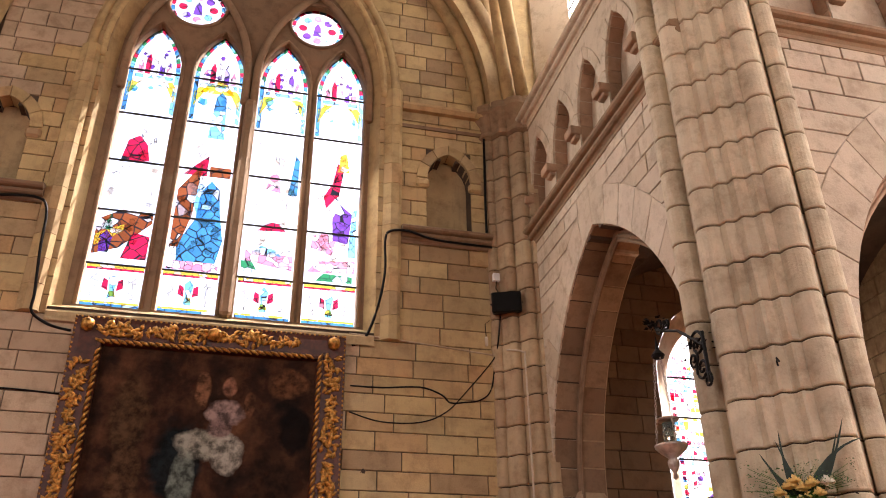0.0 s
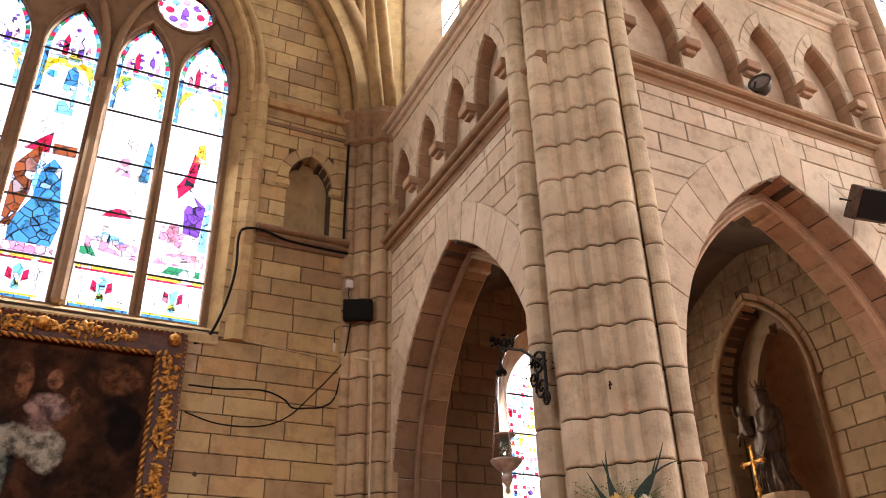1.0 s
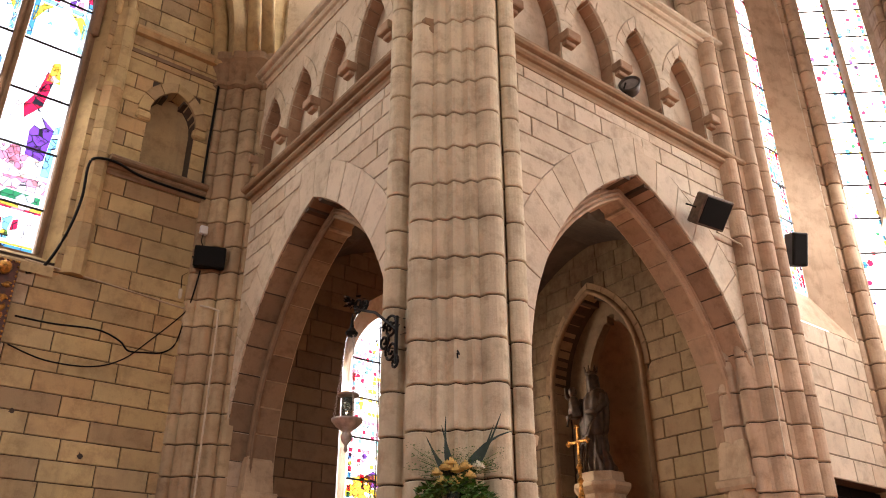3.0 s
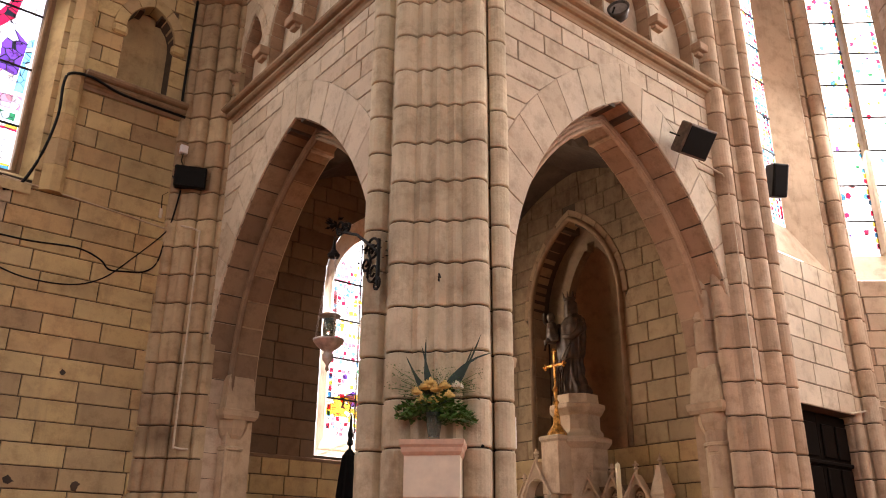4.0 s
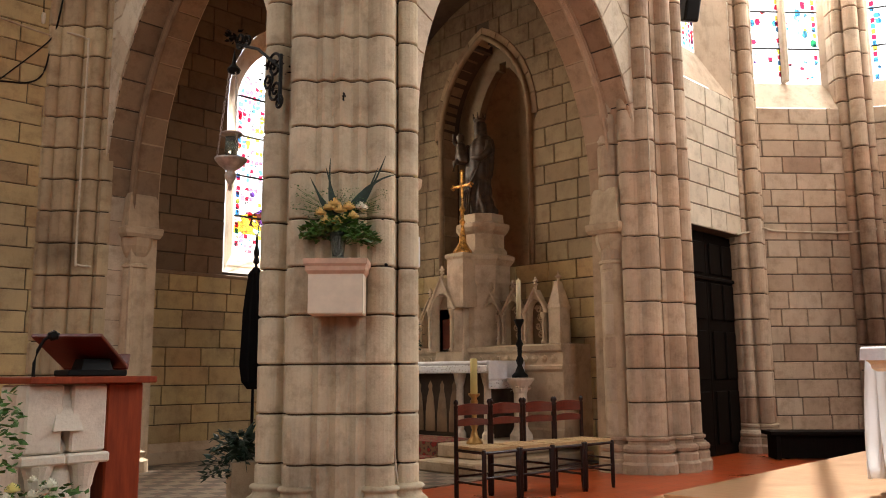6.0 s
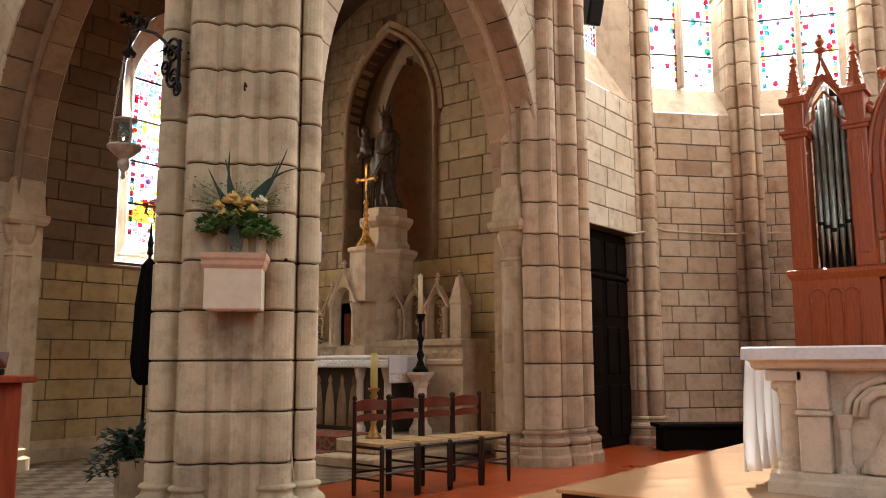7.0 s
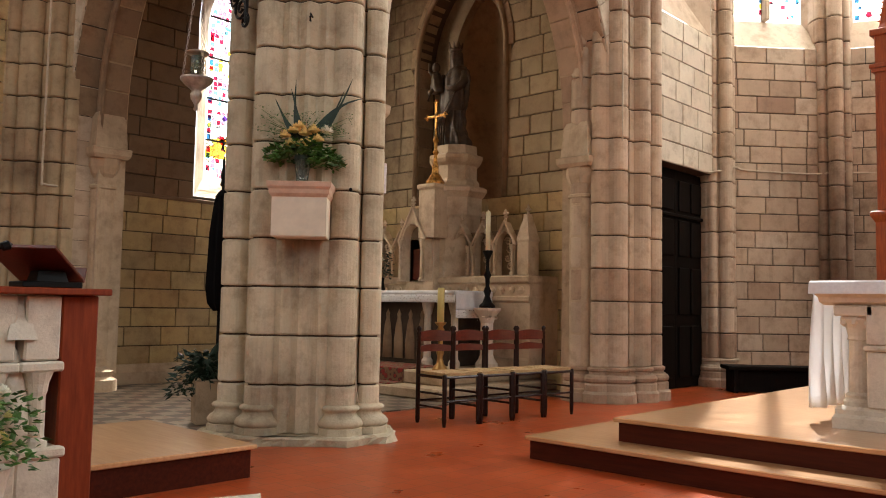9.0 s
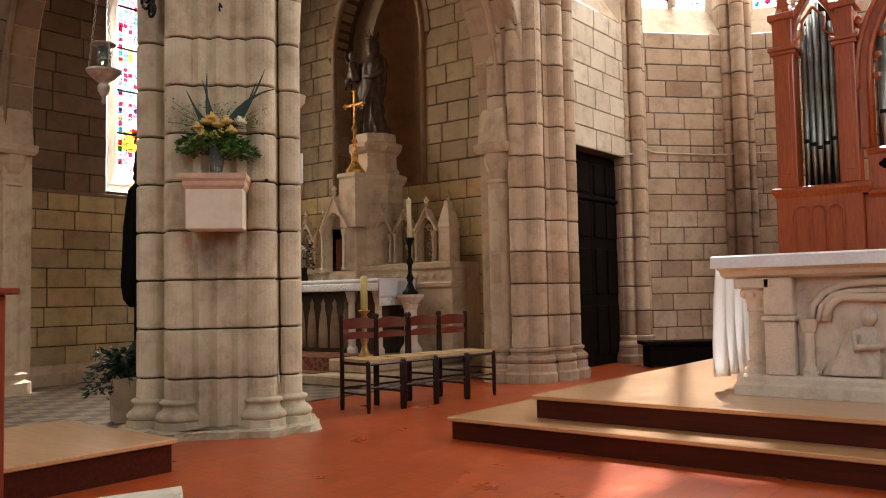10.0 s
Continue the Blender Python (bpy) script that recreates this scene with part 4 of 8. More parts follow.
# chapel vault
n = 28
vs, fs = [], []
for j in range(n + 1):
    for i in range(n + 1):
        x, y = 4.3 + 4.8 * i / n, 5.58 + 4.5 * j / n
        hz = []
        for t, c in ((x, 6.75), (y, 7.83)):
            d = min(abs(t - c), 2.44)
            r = 2.75
            k = r - 2.44
            hz.append(4.2 + math.sqrt(max(0.0, r * r - (d + k) ** 2)))
        vs.append((x, y, max(hz)))
for j in range(n):
    for i in range(n):
        k = j * (n + 1) + i
        fs.append((k, k + n + 1, k + n + 2, k + 1))
# near-black stone puts the shade under the chapel vault into the colour
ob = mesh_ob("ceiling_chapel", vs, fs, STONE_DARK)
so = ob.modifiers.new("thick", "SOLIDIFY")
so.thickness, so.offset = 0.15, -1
tagged(ob, "sooty stone groin vault of the chapel, coloured near black to carry its shade", "ceiling", kind="structure")
# unseen cap that keeps sky light off the chapel vault
plain_wall("ceiling_chapel_roof", 4.9, 9.7, 5.9, 10.6, 7.6, 7.8, label="unseen slab added over the side chapel to close out the sky")

# corbels and colonnettes at the feet of the inner arch orders
def corbel_shaft(m, x, yc, r):
    """A tapered impost block on an eight-sided corbel, carried by a rounded half column with a ringed neck."""
    t = setting("corbel_shaft", "carved limestone corbel on a rounded half column under the arch", "corbel")
    sq = [(x - r, yc - r), (x + r, yc - r), (x + r, yc + r), (x - r, yc + r)]
    eight = [(x + r * math.cos(radians(22.5 + 45 * k)), yc + r * math.sin(radians(22.5 + 45 * k))) for k in range(8)]
    rnd = arc(x, yc, r, 0, 345, 23)
    for nm, outline, rows in (("impost_block", sq, [(2.845, -0.01), (3.20, -0.05), (3.26, -0.08)]),
                              ("abacus", sq, [(2.72, 0.0), (2.76, 0.035), (2.83, 0.045), (2.842, 0.03)]),
                              ("corbel", eight, [(2.42, -0.13), (2.46, -0.085), (2.54, -0.03), (2.62, 0.0), (2.718, 0.01)]),
                              ("neck_ring", rnd, [(2.355, -0.06), (2.37, -0.03), (2.40, -0.03), (2.418, -0.06)]),
                              ("half_column", rnd, [(0.0, 0.05), (0.14, 0.05), (0.18, 0.0), (0.24, 0.02), (0.30, -0.045), (2.354, -0.045)])):
        bm = bmesh.new()
        loft(bm, outline, rows)
        part(nm, bm, STONE_CORBEL, t).matrix_basis = m


corbel_shaft(M_ARCH1, ARCH1.c - ARCH1.s + 0.0, 0.42, 0.20)
corbel_shaft(M_ARCH1, ARCH1.c + ARCH1.s - 0.05, 0.45, 0.19)
corbel_shaft(M_ARCH2, ARCH2.c - ARCH2.s + 0.05, 0.45, 0.19)
corbel_shaft(M_ARCH2, 8.34, 0.36, 0.20)

# ---- windows ----


def pane(name, m, outline, y, mat, parent):
    v = [(u, y, z) for u, z in outline]
    ob = mesh_ob(name, v, [tuple(range(len(v)))], mat, parent)
    ob.matrix_basis = m
    ob.visible_shadow = False
    return ob


def closed(ar, foot, grow=0.0, n=8):
    return ar.path(grow, n, foot)


def ring_pts(cx, cz, r, n=24):
    return [(cx + r * math.cos(2 * math.pi * i / n), cz + r * math.sin(2 * math.pi * i / n)) for i in range(n)]


LANCETS = [Arch(c, 0.365, 5.43, 9.3, 10.12) for c in (-1.545, -0.62, 0.335, 1.20)]
OCULI = [(-1.09, 10.62, 0.42), (0.77, 10.58, 0.42)]


def disc_hole(cx, cz, r):
    return lambda z: (cx - math.sqrt(r * r - (z - cz) ** 2), cx + math.sqrt(r * r - (z - cz) ** 2)) if abs(z - cz) < r else None


win = thing("window_1", "tall four-light stained-glass church window with two round lights", "window", kind="structure")
slab("tracery", M_WIN, -2.2, 1.8, [hole_of(l) for l in LANCETS] + [disc_hole(*o) for o in OCULI], [5.2, 5.43, 9.3, 10.12, 10.16, 11.04, 12.5], 0.17, 0.33, STONE_BROWN, win, step=0.05)
for l in LANCETS:
    roll(M_WIN, l, 0.03, 0.16, 0.025, STONE_BROWN, win, 5.43)
for o in OCULI:
    bm = bmesh.new()
    tube(bm, [(u, 0.16, z) for u, z in ring_pts(o[0], o[1], o[2] + 0.03)], 0.03, 6, True)
    part("round_moulding", bm, STONE_BROWN, win, smooth=True).matrix_basis = M_WIN
for c in (-1.08, 0.77):
    sub = Arch(c, 0.86, 5.4, 9.3, 11.2)
    roll(M_WIN, sub, 0.0, 0.12, 0.06, STONE_BROWN, win, 8.8)
bm = bmesh.new()
box(bm, -0.20, -0.05, 0.02, 0.2, 5.4, 8.85, 0.04)
part("centre_mullion", bm, STONE_BROWN, win).matrix_basis = M_WIN
bm = bmesh.new()
vs = [bm.verts.new(c) for c in ((-2.18, -0.05, 5.22), (1.78, -0.05, 5.22), (1.78, 0.2, 5.42), (-2.18, 0.2, 5.42), (-2.18, -0.05, 5.1), (1.78, -0.05, 5.1))]
bm.faces.new(vs[:4])
bm.faces.new((vs[4], vs[5], vs[1], vs[0]))
part("window_sill", bm, STONE_YEL, win).matrix_basis = M_WIN
for i, l in enumerate(LANCETS):
    a, b = l.c - l.s, l.c + l.s
    glazed = pane("pane", M_WIN, closed(l, 5.43), 0.262, G_CLEAR, win)
    bars = [6.05, 6.85, 7.65, 8.45, 9.25]
    bm = bmesh.new()
    for z in bars:
        box(bm, a, b, 0.24, 0.258, z - 0.012, z + 0.012)
    box(bm, a, b, 0.245, 0.258, 5.43, 5.45)
    part("saddle_bars", bm, LEAD, win).matrix_basis = M_WIN


def shards(name, m, parent, mat, rng, cx, cz, w, h, n, y, size=0.12):
    """Small irregular pieces of coloured glass, leaded together, inside an area."""
    vs, fs = [], []
    for _ in range(n):
        x, z = cx + rng.uniform(-w, w) / 2, cz + rng.uniform(-h, h) / 2
        k = len(vs)
        s = rng.randint(4, 6)
        a0 = rng.uniform(0, 6.28)
        rr = size * rng.uniform(0.5, 1.1)
        asp = rng.uniform(0.6, 1.6)
        vs += [(x + rr * math.cos(a0 + 6.283 * i / s) * rng.uniform(0.7, 1.1), y + rng.uniform(-0.002, 0.002), z + asp * rr * math.sin(a0 + 6.283 * i / s) * rng.uniform(0.7, 1.1)) for i in range(s)]
        fs.append(tuple(range(k, k + s)))
    ob = mesh_ob(name, vs, fs, mat, parent)
    ob.matrix_basis = m
    ob.visible_shadow = False
    return ob


YG = 0.254
rng = random.Random(5)
for i, l in enumerate(LANCETS):
    # canopy borders in the heads and the patterned foot panels
    inner, outerp = l.path(-0.075, 10, 8.5), l.path(-0.012, 10, 8.5)
    for k in range(len(inner) - 1):
        q = [outerp[k], outerp[k + 1], inner[k + 1], inner[k]]
        pane("border_piece", M_WIN, q, YG, (G_BLUE, G_SKY, G_GREEN, G_RED)[k % 4], win)
    for k in range(5):
        x = l.c - 0.20 + 0.10 * k
        hgt = 9.62 - abs(k - 2) * 0.14
        pane("canopy_piece", M_WIN, [(x - 0.04, 9.2), (x + 0.04, 9.2), (x + 0.04, hgt), (x, hgt + 0.12), (x - 0.04, hgt)], YG, (G_PINK, G_RED, G_PALE, G_PURPLE, G_PINK)[k], win)
    pane("canopy_piece", M_WIN, [(l.c - 0.27, 9.12), (l.c + 0.27, 9.12), (l.c + 0.27, 9.19), (l.c - 0.27, 9.19)], YG, G_SKY, win)
    for sx in (-1, 1):
        pane("canopy_piece", M_WIN, [(l.c + sx * 0.33, 8.72), (l.c + sx * 0.20, 9.0), (l.c + sx * 0.10, 9.1), (l.c + sx * 0.27, 9.1), (l.c + sx * 0.33, 9.0)][::sx], YG, G_YEL, win)
    for z0, z1, mt in ((5.46, 5.50, G_BLUE), (5.50, 5.53, G_YEL), (5.97, 6.00, G_RED), (6.00, 6.04, G_YEL)):
        pane("foot_band", M_WIN, [(l.c - 0.35, z0), (l.c + 0.35, z0), (l.c + 0.35, z1), (l.c - 0.35, z1)], YG, mt, win)
    for sx in (-1, 0, 1):
        x = l.c + sx * 0.23
        pane("foot_piece", M_WIN, [(x - 0.05, 5.57), (x + 0.05, 5.57), (x + 0.03, 5.70), (x + 0.06, 5.86), (x, 5.93), (x - 0.06, 5.86), (x - 0.03, 5.70)], YG, (G_PALE, G_SKY, G_PALE)[sx + 1], win)
    pane("foot_piece", M_WIN, [(l.c - 0.13, 5.72), (l.c - 0.05, 5.68), (l.c - 0.06, 5.82), (l.c - 0.12, 5.86)], YG - 0.004, G_RED, win)
    pane("foot_piece", M_WIN, [(l.c + 0.05, 5.68), (l.c + 0.13, 5.72), (l.c + 0.12, 5.86), (l.c + 0.06, 5.82)], YG - 0.004, G_RED, win)
    pane("foot_piece", M_WIN, [(l.c - 0.06, 5.60), (l.c + 0.06, 5.60), (l.c + 0.03, 5.68), (l.c - 0.03, 5.68)], YG - 0.004, G_YEL, win)
    shards("glass_shards", M_WIN, win, G_PALE, rng, l.c, 7.3, 0.55, 1.9, 26, YG + 0.004, 0.09)
    shards("glass_shards", M_WIN, win, G_SKY, rng, l.c, 8.9, 0.5, 0.3, 4, YG + 0.003, 0.07)
    shards("glass_shards", M_WIN, win, G_PURPLE, rng, l.c, 9.5, 0.4, 0.4, 7, YG + 0.003, 0.04)


def picture(lancet, pieces):
    c = LANCETS[lancet].c
    for mat, pts in pieces:
        pane("picture_piece", M_WIN, [(c + u, z) for u, z in pts], YG - 0.003, mat, win)


picture(0, [(G_RED, [(-0.22, 7.62), (0.16, 7.68), (0.10, 7.95), (-0.02, 8.10), (-0.16, 8.0)]), (G_BROWN, [(-0.34, 6.18), (-0.02, 6.30), (0.34, 6.70), (0.34, 6.86), (-0.05, 6.88), (-0.34, 6.70)]),
            (G_YEL, [(-0.33, 6.30), (0.0, 6.55), (0.0, 6.66), (-0.33, 6.48)]), (G_PURPLE, [(-0.26, 6.22), (-0.14, 6.22), (-0.12, 6.45), (-0.20, 6.55), (-0.28, 6.45)]),
            (G_GREEN, [(-0.27, 6.55), (-0.13, 6.55), (-0.18, 6.80)]), (G_RED, [(0.02, 6.15), (0.34, 6.15), (0.34, 6.50), (0.12, 6.55)])])
picture(1, [(G_BLUE, [(-0.22, 6.20), (0.28, 6.20), (0.34, 6.55), (0.26, 7.0), (0.22, 7.35), (0.10, 7.48), (-0.02, 7.30), (-0.05, 6.85), (-0.24, 6.45)]), (G_SKY, [(-0.02, 6.85), (0.14, 7.0), (0.12, 7.3), (-0.02, 7.42), (-0.16, 7.25)]),
            (G_SKY, [(-0.2, 7.35), (-0.05, 7.25), (0.0, 7.40), (-0.12, 7.52)]), (G_BROWN, [(-0.33, 6.4), (-0.22, 6.4), (-0.1, 6.9), (-0.05, 7.75), (-0.33, 7.3)]), (G_BROWN, [(0.05, 7.55), (0.34, 7.55), (0.34, 7.72), (0.05, 7.72)]),
            (G_RED, [(-0.30, 7.55), (0.02, 7.55), (0.02, 7.9), (-0.12, 7.75)]), (G_PINK, [(-0.33, 6.07), (0.33, 6.07), (0.33, 6.2), (-0.33, 6.2)]), (G_BLUE, [(-0.02, 8.7), (0.16, 8.7), (0.14, 8.95), (0.07, 9.05), (0.0, 8.95)]),
            (G_SKY, [(-0.05, 8.2), (0.18, 8.2), (0.16, 8.7), (-0.02, 8.7)]), (G_YEL, [(-0.25, 9.0), (0.25, 9.0), (0.1, 9.25), (-0.1, 9.25)])])
picture(2, [(G_RED, [(-0.16, 6.78), (0.22, 6.80), (0.10, 6.92), (-0.04, 6.94)]), (G_PINK, [(-0.12, 7.45), (0.10, 7.42), (0.05, 7.75), (-0.06, 7.7)]), (G_GREEN, [(-0.34, 6.12), (-0.1, 6.12), (-0.2, 6.3), (-0.34, 6.3)]),
            (G_BLUE, [(0.2, 7.4), (0.33, 7.4), (0.33, 8.0), (0.27, 8.1)]), (G_PINK, [(-0.3, 6.3), (0.34, 6.2), (0.34, 6.42), (-0.3, 6.48)]), (G_SKY, [(-0.2, 6.45), (0.2, 6.40), (0.1, 6.5), (-0.1, 6.55)])])
picture(3, [(G_RED, [(-0.12, 7.25), (0.06, 7.5), (0.12, 7.95), (0.02, 8.05), (-0.04, 7.7), (-0.16, 7.45)]), (G_PURPLE, [(0.0, 6.75), (0.22, 6.70), (0.26, 7.2), (0.08, 7.35), (-0.02, 7.1)]), (G_PINK, [(-0.3, 6.6), (0.0, 6.5), (0.05, 6.75), (-0.1, 6.85), (-0.28, 6.8)]),
            (G_SKY, [(0.22, 6.5), (0.33, 6.5), (0.33, 7.3), (0.26, 7.25)]), (G_YEL, [(0.02, 7.9), (0.2, 7.9), (0.14, 8.25), (0.06, 8.2)]), (G_GREEN, [(-0.2, 6.1), (0.3, 6.1), (0.3, 6.2), (-0.1, 6.22)]), (G_PINK, [(-0.33, 6.22), (0.33, 6.25), (0.33, 6.45), (-0.2, 6.40)])])
for cx, cz, r in OCULI:
    pane("round_pane", M_WIN, ring_pts(cx, cz, r), 0.262, G_CLEAR, win)
    for k in range(20):
        a0, a1 = 2 * math.pi * k / 20, 2 * math.pi * (k + 0.92) / 20
        pane("border_piece", M_WIN, [(cx + rr * math.cos(a), cz + rr * math.sin(a)) for rr, a in ((r * 0.84, a0), (r * 0.98, a0), (r * 0.98, a1), (r * 0.84, a1))], YG, (G_BLUE, G_RED)[k % 2], win)
    for k in range(8):
        a = 2 * math.pi * k / 8
        pane("petal_piece", M_WIN, ring_pts(cx + r * 0.55 * math.cos(a), cz + r * 0.55 * math.sin(a), r * 0.17, 8), YG, (G_RED, G_PURPLE, G_PINK, G_SKY)[k % 4], win)
    pane("petal_piece", M_WIN, [(cx - 0.07, cz - 0.14), (cx + 0.07, cz - 0.14), (cx + 0.05, cz + 0.05), (cx, cz + 0.14), (cx - 0.05, cz + 0.05)], YG - 0.003, G_PURPLE, win)


def tall_window(name, label, m, ar, y, seed, lights=2, rich=0.4, clear=G_CLEAR):
    t = thing(name, label, "window", kind="structure")
    rng = random.Random(seed)
    pane("pane", m, closed(ar, ar.sill), y, clear, t).visible_shadow = clear is not G_CLEAR
    bm = bmesh.new()
    if lights == 2:
        box(bm, ar.c - 0.04, ar.c + 0.04, y - 0.12, y + 0.06, ar.sill, ar.apex - 0.1, 0.02)
    else:
        box(bm, ar.c - 0.006, ar.c + 0.006, y - 0.02, y - 0.004, ar.sill, ar.apex - 0.1)
    part("mullion", bm, STONE_PALE if lights == 2 else LEAD, t).matrix_basis = m
    bm = bmesh.new()
    z = ar.sill + 0.55
    while z < ar.apex - 0.4:
        h = ar.half(z)
        box(bm, ar.c - h, ar.c + h, y - 0.02, y - 0.006, z - 0.012, z + 0.012)
        z += 0.6
    part("saddle_bars", bm, LEAD, t).matrix_basis = m
    H = ar.spring - ar.sill
    wd = ar.s / lights
    for li in range(lights):
        cx = ar.c + (wd if li else -wd) if lights == 2 else ar.c
        for mat, n in ((G_RED, 10), (G_BLUE, 10), (G_SKY, 10), (G_YEL, 10), (G_GREEN, 5), (G_PALE, 22), (G_PURPLE, 5)):
            shards("glass_shards", m, t, mat, rng, cx, ar.sill + H / 2, wd * 1.5, H * 0.98, max(1, int(n * rich * H / 2)), y - 0.004 - rng.uniform(0, 0.004), 0.055)
        k = int(H / 0.09)
        for sx in (-1, 1):
            vs, fs = [], []
            for mat, q in ((G_BLUE, 0), (G_RED, 1), (G_YEL, 2)):
                vs, fs = [], []
                for i in range(q, k, 3):
                    z0 = ar.sill + 0.02 + i * 0.09
                    x0 = cx + sx * (wd - 0.055)
                    if rng.random() > rich + 0.35:
                        continue
                    n0 = len(vs)
                    vs += [(x0 - 0.03, y - 0.003, z0), (x0 + 0.03, y - 0.003, z0), (x0 + 0.03, y - 0.003, z0 + 0.08), (x0 - 0.03, y - 0.003, z0 + 0.08)]
                    fs.append((n0, n0 + 1, n0 + 2, n0 + 3))
                if fs:
                    ob = mesh_ob("border_glass", vs, fs, mat, t)
                    ob.matrix_basis = m
                    ob.visible_shadow = False
    return t


def medallions(m, t, ar, y, step, outer, ring, inner, seed, cell=0.075):
    """Leaded mosaic: round medallions with coloured rims on a coloured ground."""
    rng = random.Random(seed)
    made = {}
    z = ar.sill + 0.02
    while z < ar.apex - 0.1:
        h = ar.half(z + cell) - 0.02
        n = max(1, int(2 * h / cell))
        for i in range(n):
            w = 2 * h / n
            x = ar.c - h + i * w
            cz = ar.sill + step * (math.floor((z - ar.sill) / step) + 0.5)
            d = math.hypot((x + w / 2 - ar.c) / ar.s, (z + cell / 2 - cz) / (step * 0.5))
            pool = inner if d < 0.45 else ring if d < 0.72 else outer
            j = [rng.uniform(-0.010, 0.010) for _ in range(8)]
            made.setdefault(rng.choice(pool), []).append([(x + 0.005 + j[0], z + 0.005 + j[1]), (x + w - 0.005 + j[2], z + 0.005 + j[3]), (x + w - 0.005 + j[4], z + cell - 0.005 + j[5]), (x + 0.005 + j[6], z + cell - 0.005 + j[7])])
        z += cell
    for k, (mat, quads) in enumerate(made.items()):
        vs = [(u, y - 0.006 - 0.001 * k, v) for q in quads for u, v in q]
        ob = mesh_ob("glass_mosaic", vs, [tuple(range(4 * i, 4 * i + 4)) for i in range(len(quads))], mat, t)
        ob.matrix_basis = m
        ob.visible_shadow = False


for i, (mm, wi) in enumerate(APSE_WINS):
    tall_window(f"window_{i + 2}", "tall two-light stained-glass apse window, washed out by daylight", mm, wi, 0.33, 200 + i, 2, 0.4, G_WASH)
chwin = tall_window("window_8", "tall richly coloured stained-glass window above the choir door", M_DOOR, CH_WIN, 0.212, 300, 1, 0.1)
for _ob in chwin.children:
    _ob.visible_shadow = True
medallions(M_DOOR, chwin, CH_WIN, 0.212, 0.95, (G_BLUE, G_BLUE, G_SKY, G_RED), (G_RED, G_YEL, G_YEL, G_PALE), (G_PALE, G_PINK, G_SKY, G_YEL), 41)
cwin = tall_window("window_9", "stained-glass lancet window of the side chapel", M_CHN, CW, 0.31, 310, 1, 0.15)
medallions(M_CHN, cwin, CW, 0.31, 1.15, (G_RED, G_SKY, G_PINK, G_PINK, G_CLEAR), (G_YEL, G_PINK, G_CLEAR, G_CLEAR, G_PALE), (G_CLEAR, G_PALE, G_CLEAR, G_YEL), 42, 0.07)
pane("picture_piece", M_CHN, [(6.45, 3.25), (6.72, 3.2), (6.85, 3.4), (6.66, 3.52), (6.5, 3.42)], 0.300, G_PURPLE, cwin)
pane("picture_piece", M_CHN, [(6.2, 3.12), (6.9, 3.12), (6.9, 3.5), (6.2, 3.38)], 0.304, G_YEL, cwin)
tall_window("window_10", "pale clerestory window high over the chapel arch", M_ARCH1, Arch(-8.25, 0.80, 9.75, 11.6, 12.8), 0.74, 320, 2, 0.1)
tall_window("window_11", "pale clerestory window high over the chapel arch", M_ARCH2, Arch(6.5, 0.85, 9.75, 11.6, 12.8), 0.74, 321, 2, 0.1)

# ---- choir: steps, altar, organ, door ----


def step_platform(name, label, x0, x1, y0, y1, z0, z1, nose=0.03):
    t = thing(name, label, "step")
    bm = bmesh.new()
    box(bm, x0, x1, y0, y1, z1 - 0.03, z1, 0.006)
    part("tread", bm, WOOD_PLATFORM, t)
    bm = bmesh.new()
    box(bm, x0 + nose, x1 - nose, y0 + nose, y1 - nose, z0, z1 - 0.031)
    part("riser", bm, WOOD_RISER, t, "dark red-brown stained riser")
    return t


step_platform("altar_step", "low polished wooden altar step with dark riser", 4.86, 9.6, -3.0, 3.5, 0.0, 0.16)
step_platform("altar_platform", "broad polished wooden platform under the high altar", 5.13, 9.4, -2.4, 2.95, 0.161, 0.32)
step_platform("lectern_platform", "low polished wooden platform beside the pier", 0.9, 3.12, 4.2, 5.6, 0.0, 0.2)

# high altar, front towards the nave
M_ALT = wall_frame((5.85, 0, 0.321), (0, -1, 0), (-1, 0, 0))   # x runs to the right along the front
alt = thing("high_altar", "carved pale stone altar with corner columns and a relief panel", "altar")


def on(m, ob):
    ob.matrix_basis = m
    return ob


AX0, AX1 = -1.74, 1.14
bm = bmesh.new()
loft(bm, [(AX0, 0.0), (AX1, 0.0), (AX1, 1.0), (AX0, 1.0)], [(0, 0.03), (0.07, 0.03), (0.09, 0.0), (0.12, 0.0), (0.14, -0.02)])
on(M_ALT, part("plinth", bm, STONE_ALTAR, alt))
bm = bmesh.new()
loft(bm, [(-1.84, -0.06), (1.24, -0.06), (1.24, 1.06), (-1.84, 1.06)], [(0.79, -0.10), (0.81, -0.05), (0.84, -0.04), (0.86, 0.0), (0.935, 0.0)])
on(M_ALT, part("mensa", bm, STONE_ALTAR, alt))
bm = bmesh.new()
box(bm, -1.46, 0.86, 0.10, 0.92, 0.14, 0.79)
on(M_ALT, part("altar_core", bm, STONE_ALTAR, alt))
for sx in (-1.45, 0.85):
    for nm, g, y0, z0, z1 in (("pier_block", 0.0, 0.0, 0.14, 0.499), ("pier_band", 0.015, -0.015, 0.50, 0.535), ("pier_head", 0.0, 0.0, 0.536, 0.79)):
        bm = bmesh.new()
        box(bm, sx - 0.095 - g, sx + 0.095 + g, y0, 0.14, z0, z1, 0.010)
        on(M_ALT, part(nm, bm, STONE_ALTAR, alt))
